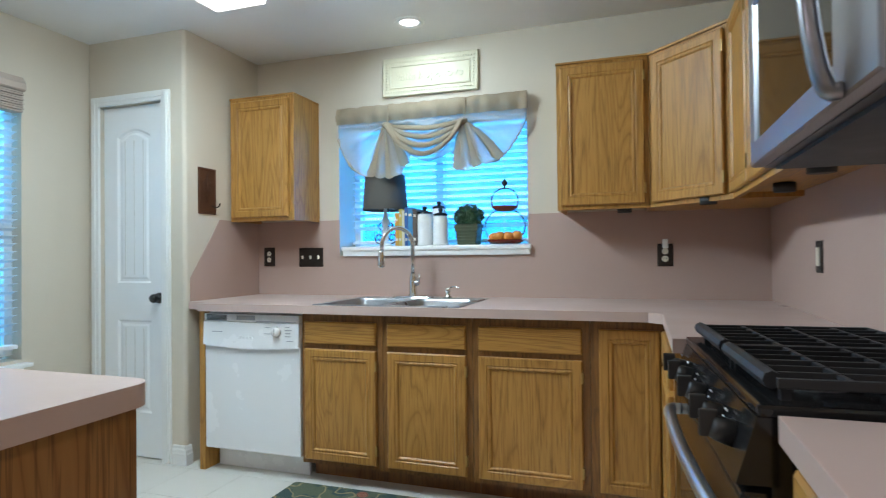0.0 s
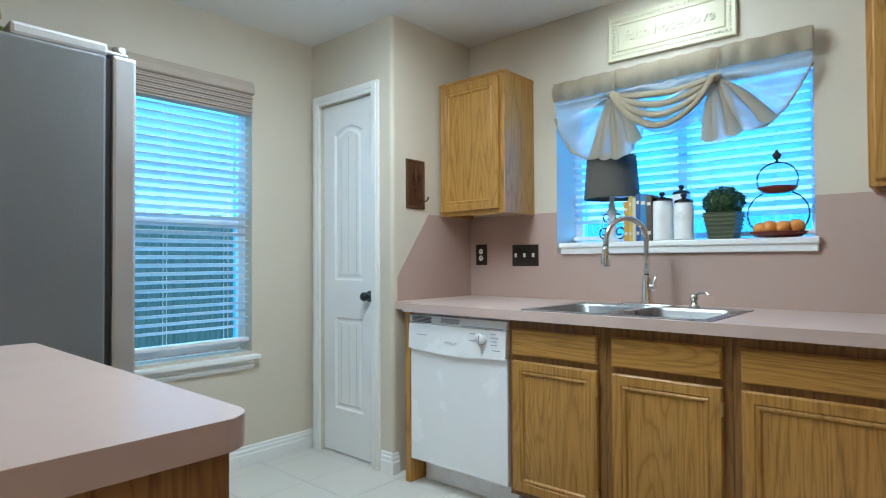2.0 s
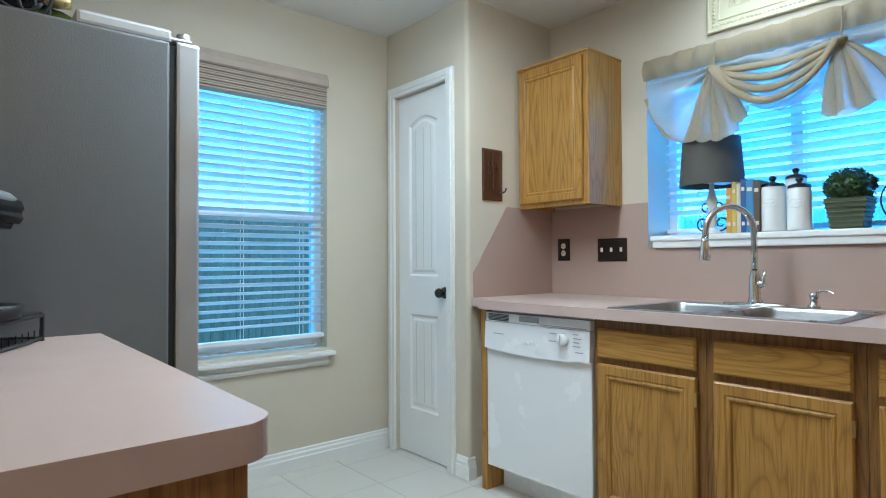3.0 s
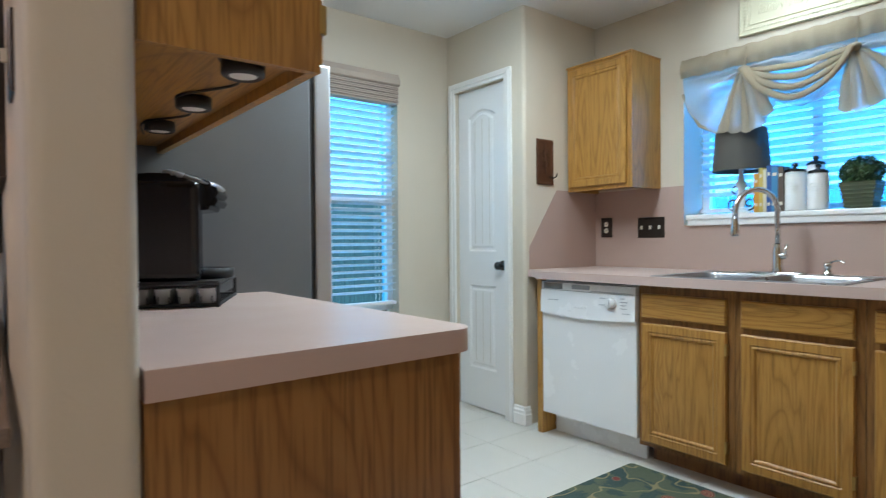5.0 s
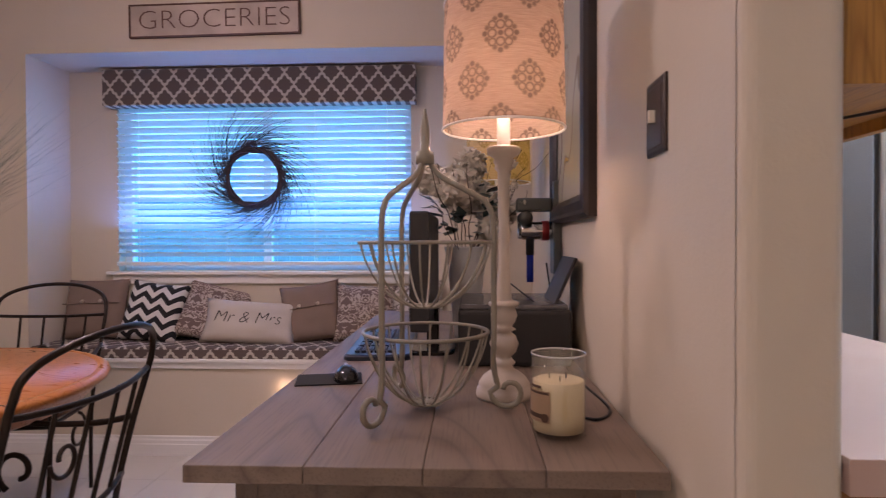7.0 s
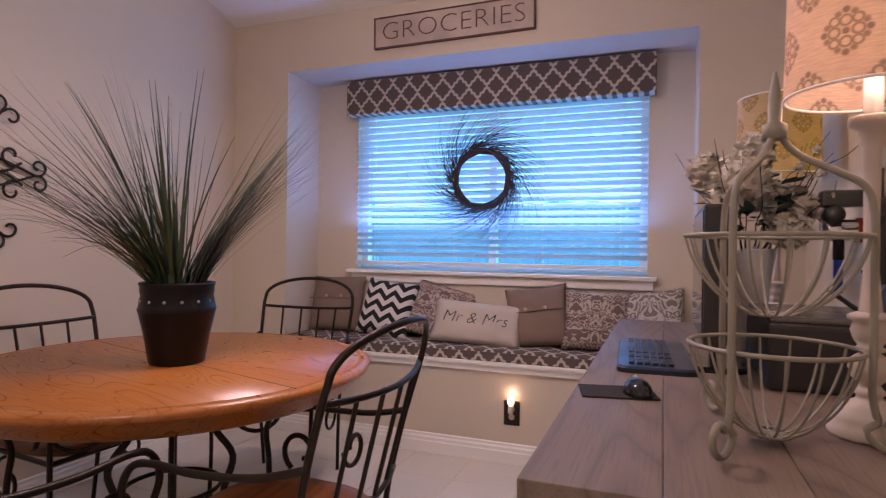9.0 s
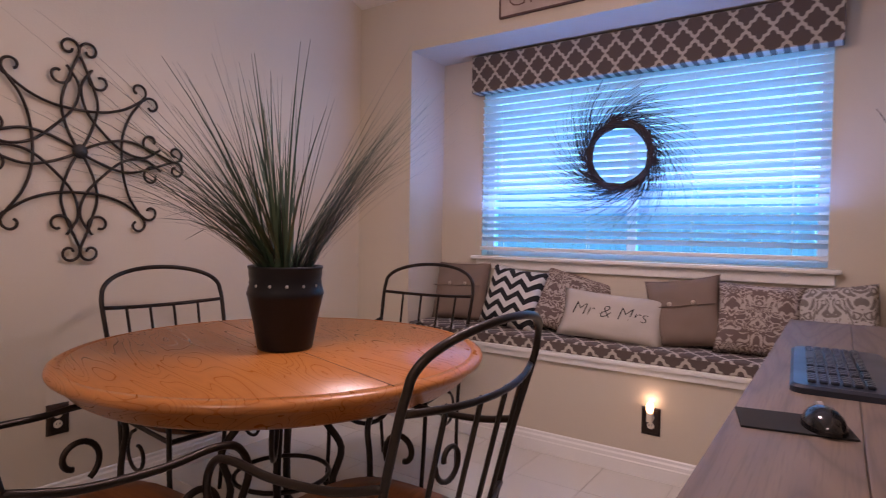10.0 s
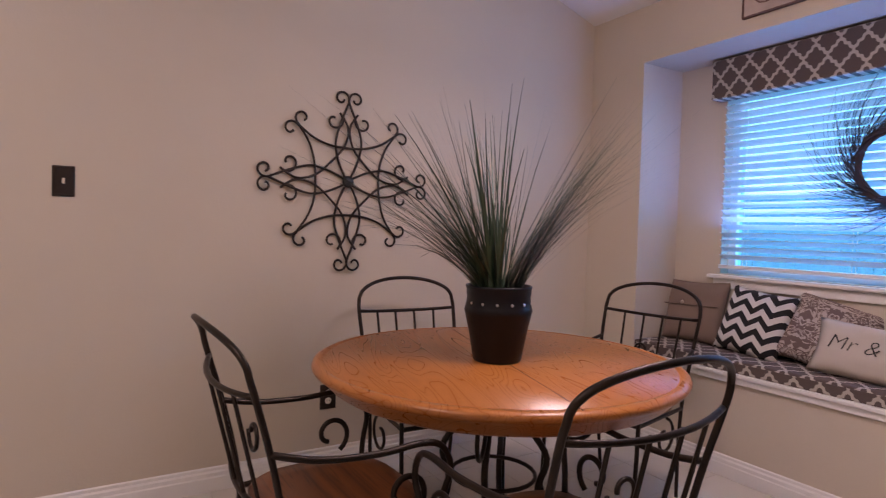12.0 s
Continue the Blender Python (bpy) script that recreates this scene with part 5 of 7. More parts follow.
def leaf_blob(n, radius, size, seed, squash=1.0):
    bm = bmesh.new()
    rng = random.Random(seed)
    for _ in range(n):
        v = Vector((rng.gauss(0, 1), rng.gauss(0, 1), rng.gauss(0, 1))).normalized()
        v *= radius * (0.82 + 0.22 * rng.random())
        v.z *= squash
        s = size * rng.uniform(0.7, 1.3)
        e = Euler((rng.uniform(0, 6.3), rng.uniform(0, 6.3), rng.uniform(0, 6.3))).to_matrix()
        q = [bm.verts.new(v + e @ Vector(p)) for p in ((0, -s, 0), (0.5 * s, 0, 0.12 * s), (0, s, 0), (-0.5 * s, 0, 0.12 * s))]
        bm.faces.new(q)
    bmesh.ops.create_icosphere(bm, subdivisions=2, radius=radius * 0.82, matrix=Matrix.Diagonal((1, 1, squash, 1)))
    return bm


pt = thing("potted_plant", "clipped boxwood ball in a square woven green basket", "plant", (-0.597, BACK + 0.055, SILL))
bk = bmesh.new()
rings = [[bk.verts.new((sx * r, sy * r, z)) for sx, sy in ((-1, -1), (1, -1), (1, 1), (-1, 1))] for r, z in ((0.052, 0), (0.071, 0.118), (0.074, 0.122), (0.066, 0.122), (0.062, 0.10))]
for a, b in zip(rings, rings[1:]):
    for i in range(4):
        bk.faces.new((a[i], a[(i + 1) % 4], b[(i + 1) % 4], b[i]))
bk.faces.new(rings[0][::-1])
bk.faces.new(rings[-1])
part("basket", bk, basket_green, pt)
for k in range(6):
    r = 0.0535 + 0.0185 * (k + 0.5) / 6
    part("weave", tube([(sx * r, sy * r, 0.010 + k * 0.019) for sx, sy in ((-1, -1), (1, -1), (1, 1), (-1, 1))], 0.0045, 6, loop=True), basket_green, pt)
fo = leaf_blob(900, 0.088, 0.010, 4, 0.85)
fo.transform(pose(0, 0, 0.165))
part("foliage", fo, leaf_green, pt, "dense small green leaves")

orange_peel = plain("orange_peel", (0.62, 0.23, 0.035), 0.45, grain=220, bump=0.4, spread=0.15)
red_glaze = plain("dark_red_glaze", (0.16, 0.02, 0.012), 0.25, spread=0.2)
ts = thing("tiered_stand", "two-tier black iron fruit stand with red plates", "stand", (-0.377, BACK + 0.055, SILL))
part("plate", lathe([(0.0, 0.012), (0.085, 0.012), (0.112, 0.026), (0.114, 0.024), (0.088, 0.004), (0.0, 0.002)], 36), red_glaze, ts, "dark red lower plate", True)
part("plate", lathe([(0.0, 0.198), (0.050, 0.200), (0.080, 0.222), (0.081, 0.219), (0.052, 0.192), (0.0, 0.190)], 32), red_glaze, ts, "dark red upper bowl", True)
part("hoop", tube([(0.120 * math.cos(radians(a)), 0, 0.105 + 0.110 * math.sin(radians(a)) * 0.95) for a in range(-65, 246, 10)], 0.0032, 6), iron_black, ts, "", True)
part("hoop", tube([(0.080 * math.cos(radians(a)), 0, 0.255 + 0.075 * math.sin(radians(a))) for a in range(-30, 211, 10)], 0.0032, 6), iron_black, ts, "", True)
part("finial", lathe([(0.0, 0.325), (0.010, 0.330), (0.005, 0.340), (0.014, 0.352), (0.018, 0.362), (0.012, 0.372), (0.004, 0.384), (0.0, 0.386)], 14), iron_black, ts, "", True)
for k, (x, y, s) in enumerate(((-0.062, -0.03, 0.030), (-0.022, -0.045, 0.034), (0.028, -0.038, 0.033), (0.072, -0.012, 0.036), (0.005, 0.035, 0.034), (-0.045, 0.03, 0.030), (0.05, 0.035, 0.032))):
    o = bmesh.new()
    bmesh.ops.create_uvsphere(o, u_segments=16, v_segments=10, radius=s)
    o.transform(pose(-0.377 + x, BACK + 0.055 + y, SILL + 0.012 + s * 0.92) @ Matrix.Diagonal((1, 1, 0.92, 1)))
    solid("orange", o, orange_peel, "small round orange on the lower plate", "fruit", group="oranges on the stand", smooth=True)

# ---------------------------------------------------------------- coffee maker on its pod drawer
mesh_black = plain("black_wire_mesh", (0.018, 0.018, 0.019), 0.45, 0.4, grain=700, bump=0.9)
silver = plain("silver_plastic", (0.52, 0.53, 0.54), 0.30, 0.7)
base = pose(-1.300, 0.930, CT1, 0, 0, 154.4)
dr = thing("pod_drawer", "black wire mesh drawer holding coffee pods", "drawer")
dr.matrix_basis = base
fm = bmesh.new()
for z in (0.006, 0.062):
    for p, q in (((0, 0), (0.345, 0)), ((0.345, 0), (0.345, 0.30)), ((0.345, 0.30), (0, 0.30)), ((0, 0.30), (0, 0))):
        tube([(*p, z), (*q, z)], 0.005, 6, fm)
for x in (0, 0.345):
    for y in (0, 0.30):
        tube([(x, y, 0.0), (x, y, 0.066)], 0.005, 6, fm)
part("frame", fm, black_matt, dr)
part("top", box(0.0, 0.0, 0.064, 0.345, 0.30, 0.070), black_matt, dr)
part("floor_sheet", box(0.0, 0.0, 0.003, 0.345, 0.30, 0.006), mesh_black, dr)
for k in range(11):
    part("mesh_wire", box(-0.0012, 0.015 + k * 0.027, 0.006, 0.0012, 0.017 + k * 0.027, 0.03), mesh_black, dr)
    part("mesh_wire", box(0.012 + k * 0.032, -0.0012, 0.006, 0.014 + k * 0.032, 0.0012, 0.03), mesh_black, dr)
for k in range(5):
    for r in (0, 1):
        c = lathe([(0.0, 0.0), (0.016, 0.0), (0.021, 0.040), (0.0245, 0.041), (0.0245, 0.043), (0.0, 0.044)], 16)
        c.transform(base @ pose(0.035 + r * 0.055, 0.035 + k * 0.056, 0.007))
        solid("coffee_pod", c, white_glaze, "white coffee pod in the mesh drawer", "pod", group="coffee pods", smooth=True)
km = thing("coffee_maker", "black single-cup coffee maker with silver sloped top", "coffee maker")
km.matrix_basis = base @ pose(0.165, 0.150, 0.070)
part("tank", box(-0.145, -0.10, 0.0, -0.075, 0.13, 0.275, 0.02, seg=3), plain("smoked_plastic", (0.01, 0.01, 0.012), 0.08), km, "smoked water tank")
bd = bmesh.new()
prof = [(-0.02, 0.0), (-0.02, 0.19), (-0.125, 0.20), (-0.145, 0.235), (-0.13, 0.275), (-0.05, 0.30), (0.06, 0.302), (0.13, 0.285), (0.145, 0.25), (0.145, 0.0)]
a = [bd.verts.new((-0.085, y, z)) for y, z in prof]
b = [bd.verts.new((0.115, y, z)) for y, z in prof]
n = len(prof)
for i in range(n):
    bd.faces.new((a[i], a[(i + 1) % n], b[(i + 1) % n], b[i]))
bd.faces.new(a[::-1])
bd.faces.new(b)
bmesh.ops.recalc_face_normals(bd, faces=bd.faces)
bmesh.ops.bevel(bd, geom=bd.edges[:], offset=0.012, segments=2, affect="EDGES")
part("body", bd, black_gloss, km)
ld = skin([round_rect(-0.085, -0.085, 0.105, 0.075, 0.06, 0.0), round_rect(-0.088, -0.088, 0.108, 0.078, 0.06, 0.008), round_rect(-0.075, -0.075, 0.095, 0.065, 0.055, 0.016)])
ld.transform(pose(0.005, -0.055, 0.283, 17, 0, 0))
lid = part("lid", ld, silver, km, "silver sloped lid", True)
ds = box(-0.035, -0.045, 0.0165, 0.055, 0.01, 0.019)
ds.transform(pose(0.005, -0.055, 0.283, 17, 0, 0))
part("display", ds, dark_glass, lid)
part("drip_tray", lathe([(0.0, 0.0), (0.080, 0.0), (0.086, 0.028), (0.078, 0.030), (0.074, 0.022), (0.0, 0.022)], 28, m=pose(0.015, -0.085, 0.0)), black_matt, km, "black drip tray", True)

# bottles in an iron holder on the refrigerator
bottle_green = plain("green_bottle_glass", (0.05, 0.07, 0.012), 0.08, spread=0.2)
rack = thing("wine_rack", "curled black iron bottle rack on the refrigerator", "rack", (-1.805, 0.975, 1.750))
for x in (-0.05, 0.09):
    part("hoop", tube([(x, y * 1.0, 0.03 + z) for y, z in spiral(0.06, 0.03, 0.075, 0.055, -90, 330, 26)], 0.005, 6), iron_black, rack, "", True)
part("stem", tube([(0.02, 0.10, 0.0), (0.02, 0.10, 0.22)], 0.005, 6), iron_black, rack)
part("curl", tube([(0.02, 0.11 + y, 0.05 + z) for y, z in spiral(0.0, 0.0, 0.05, 0.012, 150, 420, 18)], 0.005, 6), iron_black, rack, "", True)
for k, (y, z, glass) in enumerate(((0.015, 0.088, black_gloss), (0.085, 0.045, bottle_green))):
    bt = thing("wine_bottle", "%s wine bottle lying in the iron rack" % ("dark" if k == 0 else "green"), "bottle", group="bottles on the refrigerator")
    bt.matrix_basis = pose(-1.945, 0.955 + y - 0.10, 1.752 + z, -90, 0, -22)
    part("glass", lathe([(0.0, 0.0), (0.036, 0.0), (0.038, 0.01), (0.038, 0.19), (0.028, 0.225), (0.0145, 0.25), (0.0135, 0.30), (0.015, 0.302), (0.015, 0.312), (0.0, 0.313)], 24), glass, bt, "", True)
    part("foil", lathe([(0.0148, 0.255), (0.0152, 0.315), (0.0, 0.316)], 18), plain("gold_foil_%d" % k, (0.35, 0.27, 0.12), 0.35, 0.8), bt, "dull gold foil", True)
    part("label", lathe([(0.0386, 0.05), (0.0386, 0.15)], 24), paper, bt)

# ---------------------------------------------------------------- rug before the sink
def rug_pattern():
    n = Nodes("floral_rug_pile")
    p = n.coords()
    warp = n.add("TexNoise", Vector=p, Scale=6.0, Detail=2.0)
    q = n.mix(0.06, p, warp.outputs["Color"], "ADD")
    v = n.add("TexVoronoi", Vector=q, Scale=6.0)
    flower = n.ramp(v.outputs["Distance"], (0.16, (1, 1, 1)), (0.20, (0, 0, 0)))
    petal = n.math("SINE", n.math("MULTIPLY", v.outputs["Distance"], 110.0))
    ground = n.mix(n.ramp(n.noise(q, 9.0, 3.0), (0.46, (0, 0, 0)), (0.50, (1, 1, 1))), (0.035, 0.065, 0.060), (0.085, 0.105, 0.065))
    rose = n.mix(n.ramp(petal, (0.3, (0, 0, 0)), (0.7, (1, 1, 1))), (0.20, 0.035, 0.028), (0.38, 0.22, 0.12))
    col = n.mix(flower, ground, rose)
    scroll = n.ramp(n.math("ABSOLUTE", n.math("SUBTRACT", n.noise(q, 7.0, 1.0), 0.5)), (0.012, (1, 1, 1)), (0.022, (0, 0, 0)))
    col = n.mix(n.math("MULTIPLY", scroll, 0.8), col, (0.30, 0.24, 0.12))
    n.bump(n.noise(p, 500.0, 2.0), 0.8, 0.003)
    return n.done(col, 0.95)


rug = thing("rug", "dark green floral rug before the sink", "rug", (0, 0, 0))
part("mat", skin([round_rect(-1.318, 2.24, -0.30, 2.868, 0.02, 0.0), round_rect(-1.318, 2.24, -0.30, 2.868, 0.02, 0.008), round_rect(-1.314, 2.244, -0.304, 2.864, 0.02, 0.011)]), rug_pattern(), rug)

# ================================================================ NOOK
def trellis(name, dark, pale, size, u="Y", v="Z"):
    """A woven lattice of quatrefoils."""
    n = Nodes(name)
    sep = n.add("SeparateXYZ", Vector=n.add("TexCoord").outputs["Object"])

    a, b = n.math("DIVIDE", sep.outputs[u], size[0]), n.math("DIVIDE", sep.outputs[v], size[1])
    s, d = n.math("ADD", a, b), n.math("SUBTRACT", a, b)

    def wave(along, across):
        bend = n.math("ADD", n.math("MULTIPLY", n.math("SINE", n.math("MULTIPLY", across, 2 * math.pi)), 0.030), n.math("MULTIPLY", n.math("SINE", n.math("MULTIPLY", across, 6 * math.pi)), 0.032))
        return n.math("ABSOLUTE", n.math("SUBTRACT", n.math("FRACT", n.math("SUBTRACT", along, bend)), 0.5))
    # two families of wavy diagonals
    edge = n.math("MINIMUM", wave(s, d), wave(d, s))
    line = n.ramp(edge, (0.074, (1, 1, 1)), (0.096, (0, 0, 0)))
    weave = n.noise(n.add("TexCoord").outputs["Object"], 600.0, 2.0)
    col = n.mix(line, n.mix(weave, scaled(dark, 0.8), scaled(dark, 1.2)), pale)
    n.bump(weave, 0.4, 0.001)
    return n.done(col, 0.9)


TAUPE, CREAM = (0.105, 0.080, 0.070), (0.48, 0.43, 0.37)
trellis_front = trellis("taupe_trellis_cotton", TAUPE, CREAM, (0.112, 0.146))
trellis_top = trellis("taupe_trellis_cotton_seat", TAUPE, CREAM, (0.112, 0.146), "Y", "X")

cn = thing("window_cornice", "upholstered cornice in taupe trellis fabric", "cornice")
part("board", box(BAY_X, -2.068, 2.006, BAY_X + 0.095, -0.174, 2.224, 0.006), trellis_front, cn)
cu = thing("bench_cushion", "long bench cushion in taupe trellis fabric", "cushion")
part("pad", box(BAY_X + 0.004, BAY0 + 0.01, SEAT + 0.002, NOOK_X + 0.012, BAY1 - 0.01, SEAT + 0.072, 0.014, seg=3), trellis_top, cu, "", True)
part("front_band", box(NOOK_X + 0.008, BAY0 + 0.02, SEAT + 0.014, NOOK_X + 0.0145, BAY1 - 0.02, SEAT + 0.060, 0.002), trellis_front, cu)


# ---------------------------------------------------------------- pillows
def cloth(name, colour, grain=420.0, spread=0.12):
    return plain(name, colour, 0.9, grain=grain, bump=0.6, spread=spread)


def chevron():
    n = Nodes("black_white_chevron")
    sep = n.add("SeparateXYZ", Vector=n.add("TexCoord").outputs["Object"])
    zig = n.math("MULTIPLY", n.math("PINGPONG", n.math("MULTIPLY", sep.outputs["X"], 1.0), 0.055), 0.85)
    s = n.math("FRACT", n.math("DIVIDE", n.math("SUBTRACT", sep.outputs["Z"], zig), 0.072))
    col = n.ramp(s, (0.49, (0.012, 0.012, 0.013)), (0.51, (0.66, 0.64, 0.60)))
    n.bump(n.noise(n.coords(), 500.0), 0.4, 0.001)
    return n.done(col, 0.9)


def damask(name, ground, figure, scale):
    n = Nodes(name)
    tc = n.add("TexCoord").outputs["Object"]
    sep = n.add("SeparateXYZ", Vector=tc)
    fold = n.add("CombineXYZ", X=n.math("PINGPONG", sep.outputs["X"], 0.11), Y=0.0, Z=sep.outputs["Z"]).outputs[0]
    w = n.add("TexNoise", Vector=fold, Scale=scale * 0.5, Detail=1.0)
    f = n.noise(n.mix(0.10, fold, w.outputs["Color"], "ADD"), scale, 1.5, 0.4, 1.6)
    band = n.math("ABSOLUTE", n.math("SUBTRACT", n.math("FRACT", n.math("MULTIPLY", f, 4.0)), 0.5))
    col = n.mix(n.ramp(band, (0.20, (0, 0, 0)), (0.24, (1, 1, 1))), ground, figure)
    n.bump(n.noise(tc, 500.0), 0.5, 0.001)
    return n.done(col, 0.9)


burlap = cloth("brown_burlap_linen", (0.215, 0.155, 0.12))
cream_cotton = cloth("cream_cotton", (0.50, 0.45, 0.385))
chev = chevron()
dam = damask("taupe_cream_damask", (0.44, 0.375, 0.325), (0.155, 0.110, 0.095), 22.0)
grey_floral = damask("grey_white_floral", (0.20, 0.175, 0.155), (0.50, 0.47, 0.43), 15.0)
shell_button = plain("shell_button", (0.45, 0.36, 0.27), 0.4)
ink = plain("black_printed_letters", (0.02, 0.018, 0.018), 0.8)


def pillow_mesh(w, h, thick, seed):
    """A stuffed square with pinched corners, in the x-z plane, its bottom on z = 0."""
    bm = bmesh.new()
    n = 16
    rng = random.Random(seed)
    ph = rng.random() * 6
    for side in (-1, 1):
        g = []
        for i in range(n + 1):
            row = []
            for j in range(n + 1):
                u, v = 2 * i / n - 1, 2 * j / n - 1
                pinch = 0.075 * (1 - v * v) * abs(u) ** 3, 0.075 * (1 - u * u) * abs(v) ** 3
                x = u * w / 2 * (1 - pinch[0])
                z = v * h / 2 * (1 - pinch[1])
                swell = ((1 - u ** 4) * (1 - v ** 4)) ** 0.55
                wr = 0.010 * noise.noise((u * 2.2 + ph, v * 2.2, side)) * swell
                row.append(bm.verts.new((x, side * (thick / 2 * swell + wr + 0.0015), z + h / 2)))
            g.append(row)
        for i in range(n):
            for j in range(n):
                q = (g[i][j], g[i + 1][j], g[i + 1][j + 1], g[i][j + 1])
                bm.faces.new(q if side < 0 else q[::-1])
    bmesh.ops.remove_doubles(bm, verts=bm.verts[:], dist=0.0045)
    return bm


def pillow(label, y, x, w, h, thick, lean, roll, cover, seed, turn=0.0, buttons=False, words=""):
    ob = thing("pillow", label, "pillow", group="pillows on the bench")
    # faces the room (+x), leaning back
    ob.matrix_basis = pose(x, y, SEAT + 0.066, 0, 0, 90 + turn) @ pose(0, 0, 0.0, -lean, roll, 0)
    part("cover", pillow_mesh(w, h, thick, seed), cover, ob, "", True)
    if buttons:
        part("flap", box(-w * 0.44, -thick / 2 - 0.010, h * 0.56, w * 0.44, -thick / 2 + 0.004, h * 0.572, 0.003), cover, ob)
        for bx in (-0.055, 0.055):
            part("button", lathe([(0.0, 0.005), (0.009, 0.004), (0.0115, 0.0), (0.0, 0.0)], 14, m=pose(bx, -thick / 2 - 0.006, h * 0.60, 90, 0, 0)), shell_button, ob, "pale shell button", True)
    if words:
        t = text_mesh(words, 0.098, 0.0012, 0.0022)
        t.transform(Matrix(((1, 0.25, 0, 0), (0, 1, 0, 0), (0, 0, 1, 0), (0, 0, 0, 1))))
        t.transform(pose(0, -thick / 2 - 0.003, h * 0.54, 90, 0, 0))
        part("lettering", t, ink, ob, "black script lettering")
    return ob


pillow("brown burlap pillow with two buttons", -2.13, -3.215, 0.40, 0.38, 0.11, 16, -2, burlap, 1, 0, True)
pillow("black and white chevron pillow", -1.765, -3.150, 0.37, 0.37, 0.12, 20, 6, chev, 2, -4)
pillow("taupe and cream damask pillow slumped to one side", -1.435, -3.180, 0.40, 0.37, 0.11, 26, 14, dam, 3, 6)
pillow("cream lumbar pillow lettered Mr and Mrs", -1.135, -3.085, 0.545, 0.265, 0.11, 24, 4, cream_cotton, 4, 5, False, "Mr & Mrs")
pillow("brown burlap pillow with two buttons, tilted", -0.765, -3.165, 0.36, 0.36, 0.11, 18, -9, burlap, 5, 3, True)
pillow("taupe and cream damask pillow, upright", -0.470, -3.150, 0.36, 0.35, 0.12, 18, 2, dam, 6, 4)
pillow("grey floral pillow with pointed corners", -0.165, -3.190, 0.36, 0.36, 0.10, 18, -6, grey_floral, 7, 0)

# ---------------------------------------------------------------- twig wreath on the blind
twig = plain("dark_brown_twig", (0.028, 0.014, 0.012), 0.75, spread=0.3)
wr = thing("wreath", "dark twig wreath with swirling loose ends, hung on the blind", "wreath", (BAY_X + 0.055, -1.156, 1.572))
rng = random.Random(11)
for k in range(13):
    ph, r0 = rng.uniform(0, 6.28), rng.uniform(0.155, 0.182)
    pts = [(rng.uniform(-0.004, 0.004) + 0.012 * math.sin(5 * a + ph), (r0 + 0.010 * math.sin(4 * a + ph)) * math.cos(a), (r0 + 0.010 * math.sin(4 * a + ph)) * math.sin(a) * 1.04) for a in [2 * math.pi * i / 40 for i in range(40)]]
    part("vine", tube(pts, 0.0055, 5, loop=True), twig, wr)
spray = bmesh.new()
for k in range(380):
    a0 = rng.uniform(0, 6.283)
    sweep, far = rng.uniform(0.6, 1.5), rng.uniform(0.04, 0.25) * (1.0 if rng.random() < 0.8 else 1.25)
    lift = rng.uniform(-0.012, 0.035)
    pts = [(0.008 + lift * s, (0.175 + far * s ** 1.4) * math.cos(a0 - sweep * s), (0.175 + far * s ** 1.4) * math.sin(a0 - sweep * s)) for s in (0, 0.25, 0.5, 0.75, 1.0)]
    tube(pts, 0.0019, 3, spray, taper=0.35)
tagged(part("twig_spray", spray, twig, wr, "many thin loose twigs"), kind="stuff")

# ---------------------------------------------------------------- sign over the bay
sign_wood = plain("distressed_cream_wood", (0.47, 0.385, 0.32), 0.7, grain=60, bump=0.4, spread=0.45)
sign_rust = plain("rusty_worn_wood_edge", (0.115, 0.060, 0.045), 0.75, grain=80, bump=0.5, spread=0.5)
sign_edge = plain("dark_worn_wood_edge", (0.055, 0.026, 0.020), 0.7, spread=0.3)
gs = thing("wall_sign", "distressed wooden sign reading GROCERIES", "sign")
gs.matrix_basis = pose(NOOK_X + 0.002, -1.250, 2.402, 0, 0, 90) @ pose(0, 0, 0, 0, -0.6, 0)
part("board", box(-0.470, -0.018, -0.085, 0.470, 0.0, 0.085, 0.003), sign_wood, gs)
fb = bmesh.new()
for x0, x1, zz0, zz1 in ((-0.476, 0.476, 0.083, 0.091), (-0.476, 0.476, -0.091, -0.083), (-0.476, -0.467, -0.083, 0.083), (0.467, 0.476, -0.083, 0.083)):
    box(x0, -0.024, zz0, x1, 0.0, zz1, 0.002, fb)
part("edge", fb, sign_rust, gs)
t = text_mesh("GROCERIES", 0.150, 0.001, 0.0035)
xs = [v.co.x for v in t.verts]
t.transform(Matrix.Diagonal((0.84 / (max(xs) - min(xs)), 1.0, 1, 1)))
t.transform(pose(0, -0.0195, 0, 90, 0, 0))
part("lettering", t, sign_rust, gs, "dark painted capitals")

# ---------------------------------------------------------------- night light in its outlet
no = plate("bronze outlet in the bench front", pose(NOOK_X, -0.877, 0.272, 0, 0, 90), "outlet", 0.086, 0.130)
bulb_glow = Nodes("night_light_glow")
bulb_glow.put(bulb_glow.bsdf.inputs["Emission Color"], (1.0, 0.62, 0.30, 1))
bulb_glow.put(bulb_glow.bsdf.inputs["Emission Strength"], 3.0)
bulb_glow = bulb_glow.done((0.9, 0.8, 0.7), 0.4)
nl = thing("night_light", "small plug-in night light, glowing warm", "lamp")
nl.matrix_basis = pose(NOOK_X, -0.877, 0.272, 0, 0, 90)
part("plug", box(-0.013, -0.040, 0.003, 0.013, -0.0098, 0.045, 0.004), ivory, nl)
part("bulb", lathe([(0.011, 0.045), (0.017, 0.058), (0.018, 0.075), (0.013, 0.092), (0.0, 0.098)], 16, m=pose(0, -0.026, 0)), bulb_glow, nl, "glowing bulb", True)
